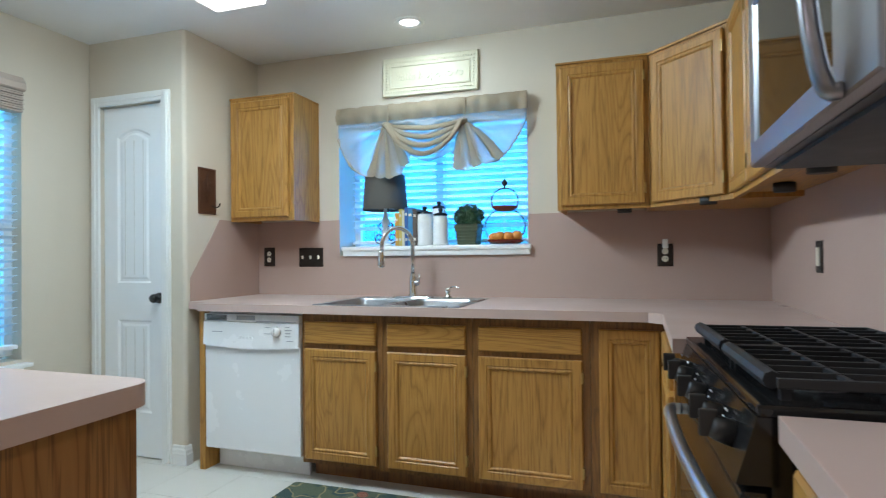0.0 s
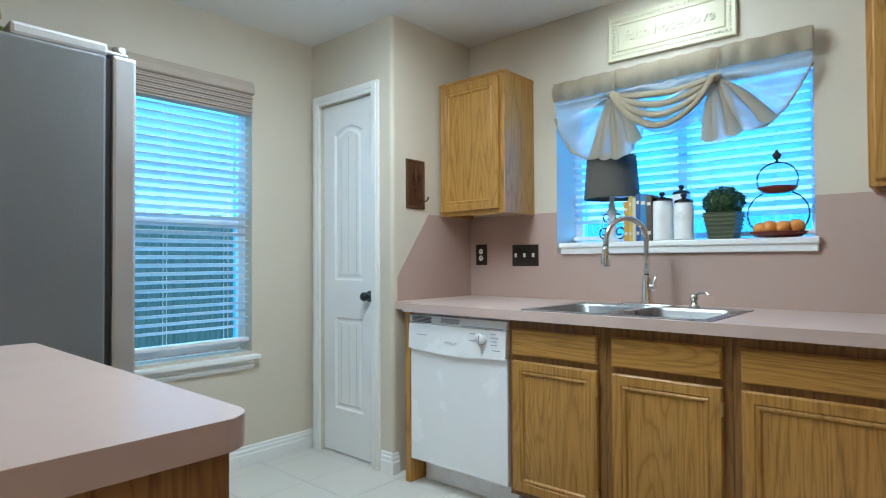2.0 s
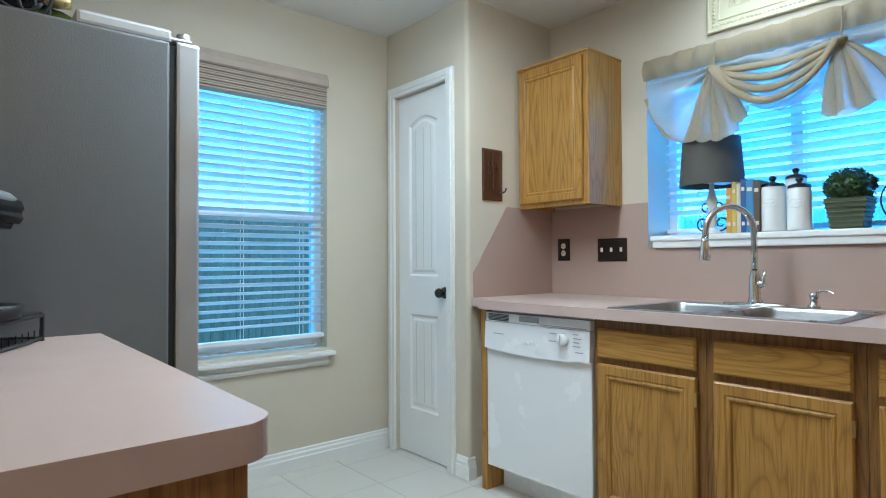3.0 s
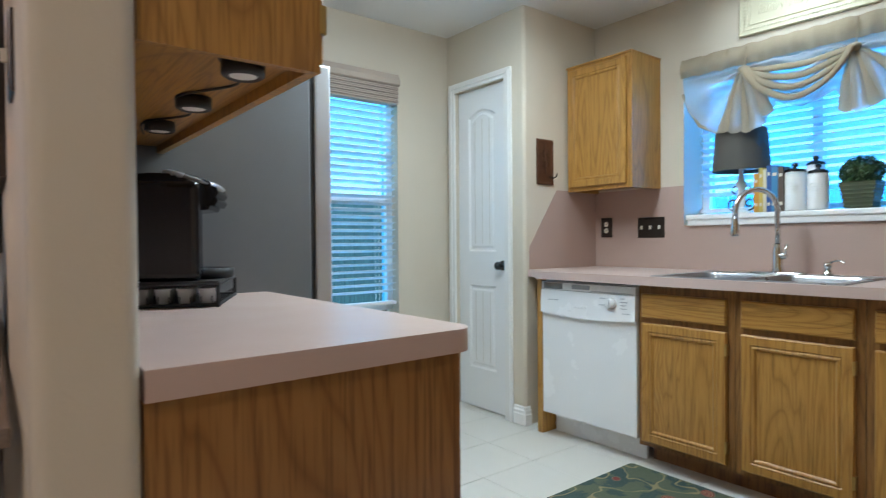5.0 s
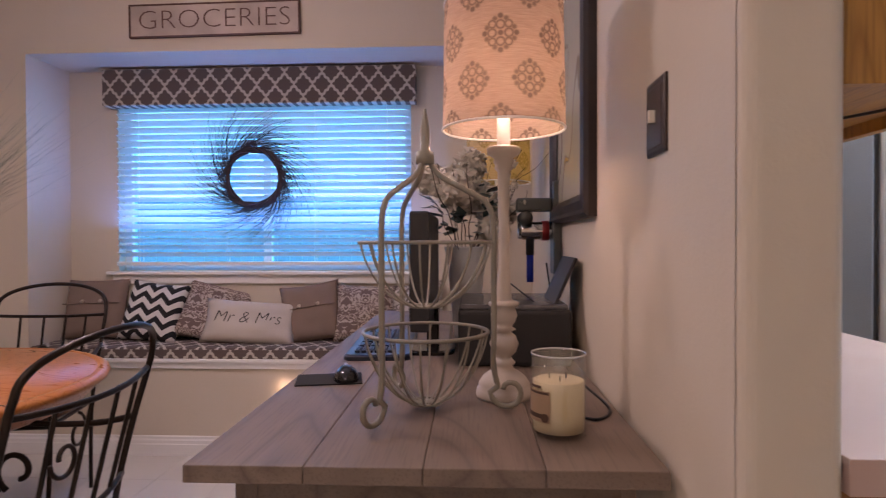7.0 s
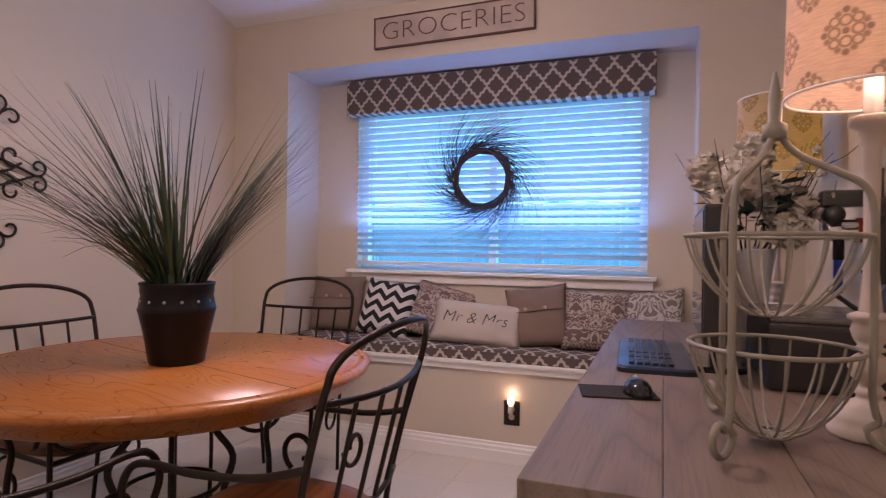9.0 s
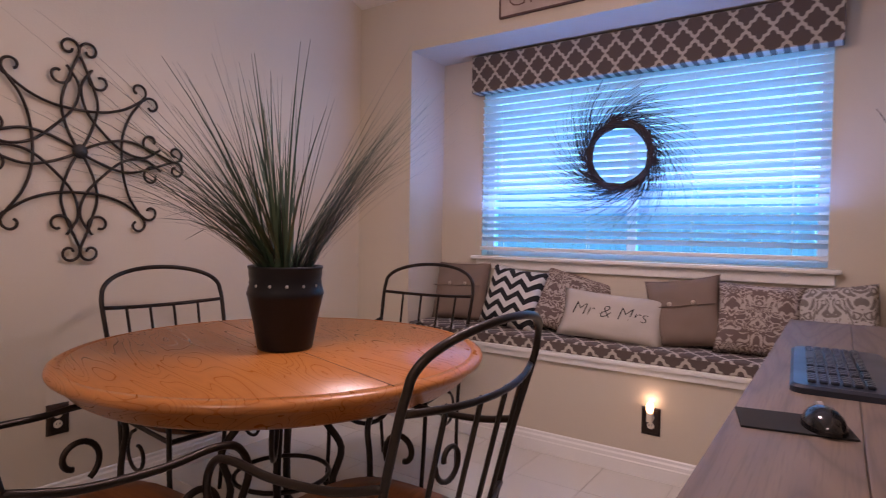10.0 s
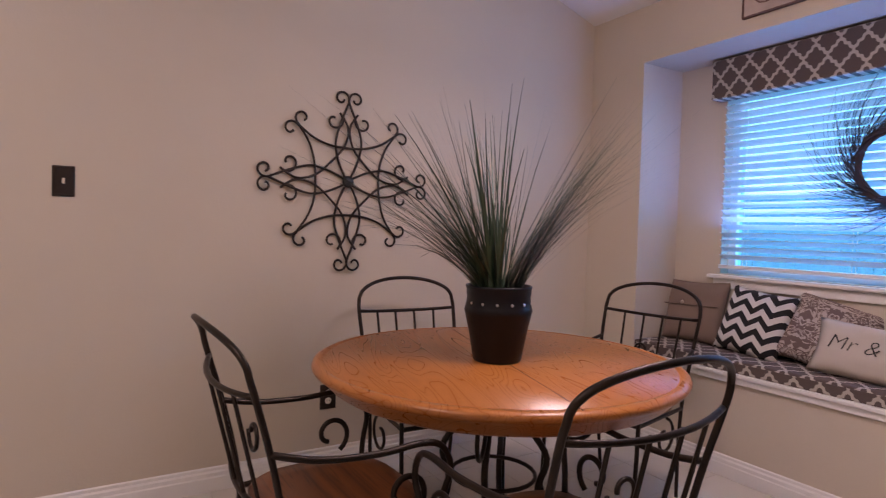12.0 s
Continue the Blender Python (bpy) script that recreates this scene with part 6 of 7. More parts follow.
plate("bronze switch plate on the long wall", pose(-0.095, SOUTH, 1.370, 0, 0, 180), "toggle", 0.077, 0.122)
plate("bronze switch plate on the dividing wall", pose(-0.874, DIV0, 1.396, 0, 0, 0), "toggle", 0.100, 0.132)
plate("bronze outlet low on the long wall", pose(-1.215, SOUTH, 0.365, 0, 0, 180), "outlet")

# ---------------------------------------------------------------- iron cross on the long wall
cr = thing("wall_cross", "large scrolled wrought iron wall cross", "wall hanging")
cr.matrix_basis = pose(-1.290, SOUTH + 0.016, 1.446, 0, 0, 180)
CS = 0.455


def bar(points, r=0.0058):
    part("bar", tube([(CS * x, 0.004 * math.sin(9 * z), CS * z) for x, z in points], r, 6), iron_bronze, cr, "", True)


def turned(points, k):
    for _ in range(k):
        points = [(z, -x) for x, z in points]
    return points


for k in range(4):
    for s in (-1, 1):
        arm = [(p.x, p.y) for p in smooth_line([(s * 0.02, 0.02, 0), (s * 0.11, 0.22, 0), (s * 0.15, 0.42, 0), (s * 0.10, 0.62, 0), (s * 0.0, 0.87, 0)])]
        curl = [(s * -1 * (x), z) for x, z in spiral(0.085, 0.905, 0.088, 0.028, 200, -170, 22)]
        bar(turned(arm + curl, k))
    diag = [(p.x, p.y) for p in smooth_line([(-0.56, 0.56, 0), (-0.38, 0.44, 0), (-0.15, 0.375, 0), (0.15, 0.375, 0), (0.38, 0.44, 0), (0.56, 0.56, 0)])]
    c1 = [(-x, z) for x, z in spiral(0.645, 0.52, 0.085, 0.03, 150, -150, 20)]
    c2 = [(x, z) for x, z in spiral(0.645, 0.52, 0.085, 0.03, 150, -150, 20)]
    bar(turned(c1[::-1] + diag + c2, k))
    link = [(p.x, p.y) for p in smooth_line([(-0.10, 0.74, 0), (-0.01, 0.58, 0), (-0.05, 0.38, 0), (-0.20, 0.20, 0), (-0.38, 0.05, 0), (-0.58, 0.01, 0), (-0.74, 0.10, 0)])]
    bar(turned([(-x, z) for x, z in spiral(0.17, 0.655, 0.11, 0.03, 125, -230 + 700, 24)][::-1] + link + [(-z, x) for x, z in spiral(0.17, 0.655, 0.11, 0.03, 125, 470, 24)], k))
part("rosette", lathe([(0.0, 0.016), (0.018, 0.014), (0.028, 0.006), (0.030, 0.0)], 14, m=pose(0, -0.004, 0, 90, 0, 0)), iron_black, cr, "", True)

# ---------------------------------------------------------------- round table
TBX, TBY, TBR, TBZ = -1.507, -1.735, 0.684, 0.745
tb = thing("dining_table", "round honey oak dining table on scrolled iron legs", "table", (TBX, TBY, 0), -16)
prof = [(0.0, TBZ), (TBR - 0.046, TBZ), (TBR - 0.043, TBZ - 0.006), (TBR - 0.035, TBZ - 0.006), (TBR - 0.032, TBZ), (TBR - 0.016, TBZ - 0.002), (TBR - 0.003, TBZ - 0.009), (TBR, TBZ - 0.018), (TBR - 0.004, TBZ - 0.028), (TBR - 0.016, TBZ - 0.036), (TBR - 0.030, TBZ - 0.048), (TBR - 0.060, TBZ - 0.080), (TBR - 0.075, TBZ - 0.090), (0.0, TBZ - 0.090)]
part("tabletop", lathe(prof, 96), wood("honey_oak_tabletop", (0.355, 0.120, 0.027), (0.412, 0.146, 0.033), (0.465, 0.175, 0.042), "y", 0.6, 0.27, 0.12, True), tb, "", True)
part("seam", box(-0.0012, -TBR + 0.02, TBZ - 0.002, 0.0012, TBR - 0.02, TBZ + 0.0006), sign_edge, tb, "dark leaf seam")
for k in range(4):
    a = radians(45 + 90 * k + 16)
    pr = [(0.10, 0.655), (0.13, 0.50), (0.20, 0.38), (0.17, 0.25), (0.22, 0.12), (0.36, 0.03), (0.43, 0.012)]
    part("leg", tube(smooth_line([(r * math.cos(a), r * math.sin(a), z) for r, z in pr], 5), 0.013, 8), iron_bronze, tb, "", True)
    sc = spiral(0.30, 0.55, 0.11, 0.03, 180, 520, 22)
    part("scroll", tube([(r * math.cos(a), r * math.sin(a), z) for r, z in sc], 0.008, 6), iron_bronze, tb, "", True)
part("ring", tube([(0.16 * math.cos(radians(b)), 0.16 * math.sin(radians(b)), 0.30) for b in range(0, 360, 15)], 0.008, 6, loop=True), iron_bronze, tb, "", True)


# ---------------------------------------------------------------- chairs
def armchair():
    ch = thing("dining_chair", "dark iron armchair with arched back and brown wooden seat", "chair", group="chairs round the table")
    seat = bmesh.new()
    ring = []
    for i in range(32):
        a = 2 * math.pi * i / 32
        c, s = math.cos(a), math.sin(a)
        k = (abs(c) ** 3.2 + abs(s) ** 3.2) ** (-1 / 3.2)
        ring.append((0.235 * c * k, 0.225 * s * k))
    levels = [(0.96, 0.432), (1.0, 0.440), (1.0, 0.452), (0.96, 0.460), (0.75, 0.456), (0.4, 0.450), (0.0, 0.448)]
    rings = [[seat.verts.new((x * f, y * f, z)) for x, y in ring] if f else [seat.verts.new((0, 0, z))] for f, z in levels]
    for a, b in zip(rings, rings[1:]):
        for i in range(32):
            j = (i + 1) % 32
            seat.faces.new((a[i], a[j], b[j], b[i]) if len(b) > 1 else (a[i], a[j], b[0]))
    seat.faces.new(rings[0][::-1])
    part("seat", seat, seat_wood, ch, "brown wooden saddle seat", True)
    bow = lambda x: -0.298 - 0.045 * (1 - (x / 0.25) ** 2)
    # rear legs run up into one arched back frame
    pts = [(-0.205, -0.235, 0.0), (-0.215, -0.215, 0.25), (-0.225, -0.215, 0.45), (-0.240, -0.252, 0.65), (-0.250, -0.298, 0.82), (-0.248, -0.312, 0.868)]
    top = []
    for k in range(11):
        a = radians(168 - 15.6 * k)
        x = 0.247 * math.cos(a)
        top.append((x, bow(x) - 0.014 - 0.020 * math.sin(a), 0.868 + 0.108 * math.sin(a) ** 0.8))
    full = pts + top + [(-x, y, z) for x, y, z in pts[::-1]]
    part("back_frame", tube(smooth_line(full, 5), 0.0088, 10), iron_bronze, ch, "", True)
    for z, name in ((0.83, "top_rail"), (0.535, "lower_rail")):
        q = 0.250 if z > 0.7 else 0.232
        dy = 0.0 if z > 0.7 else 0.072
        part(name, tube([(x, bow(x) + dy, z - 0.012 * (1 - (x / 0.25) ** 2)) for x in [-q + 2 * q * i / 12 for i in range(13)]], 0.0078, 8), iron_bronze, ch, "", True)
    for x in (-0.15, -0.05, 0.05, 0.15):
        part("spindle", tube([(x * 0.93, bow(x) + 0.072, 0.53), (x, bow(x), 0.825)], 0.0058, 6), iron_bronze, ch)
    for s in (-1, 1):
        arm = [(s * 0.243, -0.263, 0.692), (s * 0.262, -0.150, 0.665), (s * 0.272, 0.0, 0.655), (s * 0.272, 0.12, 0.660), (s * 0.268, 0.19, 0.640), (s * 0.262, 0.225, 0.570), (s * 0.250, 0.205, 0.47), (s * 0.240, 0.195, 0.25), (s * 0.235, 0.215, 0.0)]
        part("arm", tube(smooth_line(arm, 6), 0.0092, 8), iron_bronze, ch, "", True)
        part("scroll", tube([(s * 0.252, 0.09 + y, 0.525 + z) for y, z in spiral(0, 0, 0.066, 0.024, -60, 250, 20)], 0.0085, 8), iron_bronze, ch, "", True)
        part("scroll", tube([(s * 0.238, -0.04 + y, 0.33 + z) for y, z in spiral(0, 0, 0.085, 0.03, 100, 450, 22)], 0.007, 6), iron_bronze, ch, "", True)
        part("side_rail", tube([(s * 0.225, -0.215, 0.428), (s * 0.245, 0.20, 0.428)], 0.009, 6), iron_bronze, ch)
        part("foot", lathe([(0.0, 0.0), (0.015, 0.0), (0.015, 0.016), (0.0, 0.018)], 12, m=pose(s * 0.235, 0.215, 0)), black_matt, ch)
    part("front_rail", tube([(-0.245, 0.20, 0.428), (0.245, 0.20, 0.428)], 0.009, 6), iron_bronze, ch)
    part("scroll", tube([(-0.06 + x, 0.235 - 0.47, 0.66 + z) for x, z in spiral(0.06, 0, 0.05, 0.02, 180, 540, 20)], 0.006, 6), iron_bronze, ch, "", True)
    return ch


chair = armchair()
chair.matrix_basis = pose(-1.184, -1.066, 0, 0, 0, 180)
copy_thing(chair, pose(-0.800, -1.548, 0, 0, 0, 92))
copy_thing(chair, pose(-1.495, -2.165, 0, 0, 0, -3))
copy_thing(chair, pose(-2.275, -1.850, 0, 0, 0, -80))

# ---------------------------------------------------------------- plant on the table
pot_metal = plain("dark_hammered_metal", (0.016, 0.016, 0.019), 0.34, 0.6, grain=50, bump=0.6, spread=0.35)
grass_dark = plain("dark_green_grass_blade", (0.022, 0.050, 0.026), 0.45, spread=0.3)
grass_mid = plain("grey_green_grass_blade", (0.058, 0.098, 0.052), 0.5, spread=0.3)
grass_dry = plain("brown_grass_tip", (0.070, 0.050, 0.032), 0.6, spread=0.3)
pp = thing("potted_grass", "tall ornamental grass in a dark hammered metal pot", "plant", (-1.475, -1.690, TBZ + 0.001))
part("pot", lathe([(0.0, 0.0), (0.086, 0.0), (0.090, 0.006), (0.106, 0.10), (0.122, 0.172), (0.126, 0.184), (0.122, 0.196), (0.116, 0.232), (0.119, 0.246), (0.119, 0.262), (0.123, 0.270), (0.121, 0.276), (0.113, 0.274), (0.108, 0.255), (0.0, 0.250)], 48), pot_metal, pp, "", True)
for k in range(14):
    a = 2 * math.pi * k / 14
    part("rivet", lathe([(0.0, 0.003), (0.004, 0.002), (0.0055, 0.0)], 8, m=Matrix.Rotation(a, 4, "Z") @ pose(0.1195, 0, 0.214, 0, 84, 0)), steel, pp)
rng = random.Random(21)
for n_blades, mat, name in ((230, grass_dark, "dark_blades"), (170, grass_mid, "pale_blades"), (70, grass_dry, "dry_blades")):
    bm = bmesh.new()
    for k in range(n_blades):
        a = rng.uniform(0, 6.283)
        # two thick sheaves lean apart, the rest stands between them
        sheaf = rng.random()
        if sheaf < 0.40:
            a = radians(rng.gauss(138, 11))
            lean = rng.gauss(0.54, 0.08)
        elif sheaf < 0.84:
            a = radians(rng.gauss(318, 32))
            lean = rng.uniform(0.30, 1.15)
        else:
            a = radians(rng.gauss(318, 70))
            lean = abs(rng.gauss(0.16, 0.10))
        high = (rng.uniform(0.50, 0.86) if sheaf < 0.40 else rng.uniform(0.36, 0.80)) * (1 - 0.25 * min(1.0, lean))
        far = high * lean * 1.15
        droop = rng.uniform(0.0, 0.10) * lean * 2.2
        wd = rng.uniform(0.0026, 0.0058)
        if name == "dry_blades":
            high, far, wd = high * rng.uniform(1.0, 1.25), far * rng.uniform(1.1, 1.7), 0.0012
        r0, side = rng.uniform(0, 0.07), Vector((-math.sin(a), math.cos(a), 0))
        wob = rng.uniform(-0.06, 0.06)
        prev = None
        for s in range(7):
            q = s / 6
            p = Vector(((r0 + far * q ** 1.18) * math.cos(a), (r0 + far * q ** 1.18) * math.sin(a), 0.235 + high * q - droop * q ** 3)) + side * wob * q * q
            if p.y < -0.98:
                p.y = -0.98
            wdt = wd * (1 - 0.9 * q ** 1.5)
            pair = (bm.verts.new(p - side * wdt), bm.verts.new(p + side * wdt + Vector((0, 0, wdt * 0.4))))
            if prev:
                bm.faces.new((prev[0], prev[1], pair[1], pair[0]))
            prev = pair
    tagged(part(name, bm, mat, pp), kind="stuff")

# ---------------------------------------------------------------- desk along the dividing wall
DZ = 0.816
dk = thing("desk", "long grey-washed plank desk on trestle legs", "desk", (0, 0, 0))
dx0, dx1, dy0, dy1 = -2.90, -0.760, -0.325, 0.462
ys = [dy0, dy0 + 0.20, dy0 + 0.395, dy0 + 0.592, dy1]
for a, b in zip(ys, ys[1:]):
    part("plank", box(dx0, a + 0.0006, DZ - 0.030, dx1 - 0.0, b - 0.0006, DZ, 0.0025), desk_wood, dk)
part("apron", box(dx0 + 0.08, dy0 + 0.075, DZ - 0.115, dx1 - 0.07, dy0 + 0.10, DZ - 0.031, 0.002), desk_wood, dk)
part("apron", box(dx0 + 0.08, dy1 - 0.06, DZ - 0.115, dx1 - 0.07, dy1 - 0.035, DZ - 0.031, 0.002), desk_wood, dk)
for x in (dx0 + 0.08, dx1 - 0.095):
    part("apron", box(x, dy0 + 0.10, DZ - 0.115, x + 0.025, dy1 - 0.06, DZ - 0.031, 0.002), desk_wood, dk)
for x in (dx0 + 0.10, dx1 - 0.115):
    for y in (dy0 + 0.09, dy1 - 0.075):
        part("leg", box(x - 0.035, y - 0.035, 0.0, x + 0.035, y + 0.035, DZ - 0.031, 0.003), desk_wood, dk)
    for s in (-1, 1):
        b = box(-0.022, -0.028, 0.0, 0.022, 0.028, 0.72, 0.003)
        b.transform(pose(x, (dy0 + dy1) / 2 + s * 0.20, 0.02, s * 13.5, 0, 0))
        part("brace", b, desk_wood, dk)
    part("stretcher", box(x - 0.02, dy0 + 0.125, 0.16, x + 0.02, dy1 - 0.11, 0.22, 0.003), desk_wood, dk)
part("long_stretcher", box(dx0 + 0.12, (dy0 + dy1) / 2 - 0.02, 0.165, dx1 - 0.14, (dy0 + dy1) / 2 + 0.02, 0.215, 0.003), desk_wood, dk)


# ---------------------------------------------------------------- lamps on the desk
def burlap_shade(name, warm, share):
    n = Nodes(name)
    tc = n.add("TexCoord").outputs["Object"]
    sep = n.add("SeparateXYZ", Vector=tc)
    ang = n.math("DIVIDE", n.math("ARCTAN2", sep.outputs["Y"], sep.outputs["X"]), 2 * math.pi)
    # staggered rows of round rosettes
    v = n.math("DIVIDE", sep.outputs["Z"], 0.094)
    row = n.math("FLOOR", v)
    u = n.math("ADD", n.math("MULTIPLY", ang, 7.0), n.math("MULTIPLY", row, 0.5))
    a = n.math("MULTIPLY", n.math("SUBTRACT", n.math("FRACT", u), 0.5), 0.126)
    b = n.math("MULTIPLY", n.math("SUBTRACT", n.math("FRACT", v), 0.5), 0.094)
    aa, bb = n.math("ABSOLUTE", a), n.math("ABSOLUTE", b)

    def ring(cx, cy, r, half):
        p = n.math("POWER", n.math("SUBTRACT", aa, cx), 2.0)
        q = n.math("POWER", n.math("SUBTRACT", bb, cy), 2.0)
        off = n.math("ABSOLUTE", n.math("SUBTRACT", n.math("SQRT", n.math("ADD", p, q)), r))
        return n.ramp(off, (half, (1, 1, 1)), (half * 1.4, (0, 0, 0)))
    fig = ring(0.0, 0.0, 0.0, 0.0040)
    for c in ((0.018, 0.0, 0.0085, 0.0017), (0.0, 0.018, 0.0085, 0.0017), (0.0175, 0.0185, 0.0075, 0.0019), (0.034, 0.0, 0.0, 0.0050), (0.0, 0.036, 0.0, 0.0056), (0.029, 0.012, 0.0, 0.0036), (0.012, 0.030, 0.0, 0.0036)):
        fig = n.math("MAXIMUM", fig, ring(*c))
    weft = n.noise(n.coords((0.06, 0.06, 1.0)), 520.0, 2.0)
    base = n.mix(weft, (0.27, 0.185, 0.14), (0.60, 0.46, 0.36))
    col = n.mix(n.math("MULTIPLY", fig, 0.95), base, (0.085, 0.065, 0.06))
    n.bump(weft, 0.5, 0.001)
    n.done(col, 0.9)
    tr = n.add("BsdfTranslucent", Color=n.mix(share, col, warm))
    mix = n.add("MixShader", Fac=0.28)
    n.tree.links.new(n.bsdf.outputs[0], mix.inputs[1])
    n.tree.links.new(tr.outputs[0], mix.inputs[2])
    n.tree.links.new(mix.outputs[0], n.out.inputs["Surface"])
    return n.mat


ivory_paint = plain("distressed_ivory_paint", (0.56, 0.49, 0.42), 0.55, grain=70, bump=0.3, spread=0.22)
lining = plain("white_shade_lining", (0.80, 0.78, 0.74), 0.8)
warm_glow = Nodes("lit_bulb")
warm_glow.put(warm_glow.bsdf.inputs["Emission Color"], (1.0, 0.80, 0.55, 1))
warm_glow.put(warm_glow.bsdf.inputs["Emission Strength"], 6.0)
warm_glow = warm_glow.done((1, 1, 1), 0.4)


def baluster_lamp(label, place, shade_mat, turn):
    lp = thing("table_lamp", label, "lamp", place, turn)
    prof = [(0.0, 0.0), (0.064, 0.0), (0.066, 0.006), (0.064, 0.020), (0.058, 0.026), (0.060, 0.032), (0.050, 0.048), (0.034, 0.060), (0.022, 0.066), (0.020, 0.074), (0.027, 0.080), (0.020, 0.088), (0.016, 0.094),
            (0.028, 0.106), (0.034, 0.124), (0.028, 0.142), (0.016, 0.152), (0.028, 0.158), (0.018, 0.164), (0.026, 0.176), (0.031, 0.192), (0.026, 0.208), (0.036, 0.214), (0.036, 0.220), (0.021, 0.226)]
    part("base", lathe(prof, 28), ivory_paint, lp, "turned ivory base", True)
    part("column", lathe([(0.019, 0.224), (0.0125, 0.30), (0.0125, 0.40), (0.0145, 0.525), (0.022, 0.532), (0.020, 0.540), (0.024, 0.548), (0.022, 0.556), (0.038, 0.566), (0.040, 0.578), (0.036, 0.582), (0.0, 0.582)], 24), ivory_paint, lp, "", True)
    part("socket", lathe([(0.016, 0.580), (0.016, 0.660), (0.0, 0.662)], 14), white_glaze, lp, "", True)
    part("bulb", lathe([(0.012, 0.660), (0.024, 0.685), (0.030, 0.710), (0.024, 0.735), (0.0, 0.745)], 14), warm_glow, lp, "glowing bulb", True)
    s = lathe([(0.142, 0.622), (0.137, 0.912)], 48)
    part("shade", s, shade_mat, lp, "burlap drum shade with dark rosettes", True)
    part("hoop", tube([(0.1415 * math.cos(radians(a)), 0.1415 * math.sin(radians(a)), 0.6225) for a in range(0, 360, 8)], 0.003, 6, loop=True), lining, lp, "", True)
    part("hoop", tube([(0.1368 * math.cos(radians(a)), 0.1368 * math.sin(radians(a)), 0.911) for a in range(0, 360, 8)], 0.003, 6, loop=True), lining, lp, "", True)
    for a in (0, 120, 240):
        part("spoke", tube([(0, 0, 0.90), (0.136 * math.cos(radians(a)), 0.136 * math.sin(radians(a)), 0.905)], 0.002, 5), steel, lp)
    return lp


baluster_lamp("ivory turned lamp with burlap rosette shade, lit", (-1.197, 0.225, DZ + 0.001), burlap_shade("burlap_rosette_shade", (0.85, 0.55, 0.36), 0.35), 20)
baluster_lamp("ivory turned lamp with yellowish rosette shade, lit", (-2.42, 0.27, DZ + 0.001), burlap_shade("yellow_burlap_shade", (0.95, 0.70, 0.06), 0.90), 50)

# ---------------------------------------------------------------- two-tier wire basket
wire_paint = plain("sage_ivory_wire_paint", (0.27, 0.25, 0.20), 0.5, 0.1, grain=120, bump=0.2, spread=0.2)
wb = thing("wire_basket", "two-tier sage wire fruit basket with scrolled feet", "basket", (-1.085, 0.050, DZ))
def bowl(z1, z0, r):
    part("rim", tube([(r * math.cos(radians(a)), r * math.sin(radians(a)), z1) for a in range(0, 360, 8)], 0.0042, 6, loop=True), wire_paint, wb, "", True)
    part("rim", tube([(0.035 * math.cos(radians(a)), 0.035 * math.sin(radians(a)), z0) for a in range(0, 360, 20)], 0.003, 6, loop=True), wire_paint, wb, "", True)
    for k in range(16):
        a = 2 * math.pi * k / 16
        pts = [(r * math.cos(a) * f, r * math.sin(a) * f, z0 + (z1 - z0) * h) for f, h in ((0.0, 0.0), (0.22, 0.0), (0.50, 0.14), (0.75, 0.40), (0.92, 0.72), (1.0, 1.0))]
        part("wire", tube(smooth_line(pts, 3), 0.0024, 5), wire_paint, wb)
bowl(0.362, 0.225, 0.142)
bowl(0.170, 0.018, 0.134)
for a in (-31, 87, 207):
    a = radians(a)
    prof = [(0.012, 0.545), (0.016, 0.525), (0.040, 0.500), (0.095, 0.470), (0.132, 0.445), (0.146, 0.400), (0.147, 0.30), (0.147, 0.17), (0.146, 0.10), (0.155, 0.055)]
    sc = [(0.178 + x, 0.045 + z) for x, z in spiral(0.0, 0.0, 0.040, 0.012, 185, 520, 18)]
    part("leg", tube(smooth_line([(r * math.cos(a), r * math.sin(a), z) for r, z in prof], 4) + [(r * math.cos(a), r * math.sin(a), z) for r, z in sc], 0.0062, 8), wire_paint, wb, "", True)
part("collar", lathe([(0.0, 0.53), (0.020, 0.53), (0.020, 0.555), (0.011, 0.56), (0.011, 0.60), (0.008, 0.62), (0.003, 0.648), (0.0, 0.65)], 14), wire_paint, wb, "", True)

# ---------------------------------------------------------------- jar candle
def clear_glass():
    n = Nodes("clear_jar_glass")
    g = n.add("BsdfGlossy", Color=(0.95, 0.95, 0.95, 1), Roughness=0.03)
    t = n.add("BsdfTransparent", Color=(0.97, 0.98, 0.97, 1))
    mix = n.add("MixShader", Fac=0.13)
    n.tree.links.new(t.outputs[0], mix.inputs[1])
    n.tree.links.new(g.outputs[0], mix.inputs[2])
    n.tree.links.new(mix.outputs[0], n.out.inputs["Surface"])
    return n.mat


wax = plain("cream_wax", (0.70, 0.58, 0.36), 0.5, spread=0.05)
cd = thing("candle_jar", "cream candle in a clear glass jar with a tan label", "candle", (-0.930, 0.311, DZ))
j = part("jar", lathe([(0.0, 0.0), (0.047, 0.0), (0.050, 0.005), (0.051, 0.02), (0.051, 0.152), (0.0495, 0.155), (0.048, 0.152), (0.048, 0.014), (0.0, 0.012)], 40), clear_glass(), cd, "clear glass", True)
j.visible_shadow = False
part("lip", tube([(0.0497 * math.cos(radians(a)), 0.0497 * math.sin(radians(a)), 0.1545) for a in range(0, 360, 10)], 0.0016, 6, loop=True), plain("pale_glass_lip", (0.55, 0.56, 0.55), 0.12, spread=0.03), cd, "", True)
part("wax", lathe([(0.0, 0.0135), (0.0465, 0.0135), (0.0472, 0.03), (0.0472, 0.104), (0.044, 0.106), (0.0, 0.104)], 32), wax, cd, "cream wax", True)
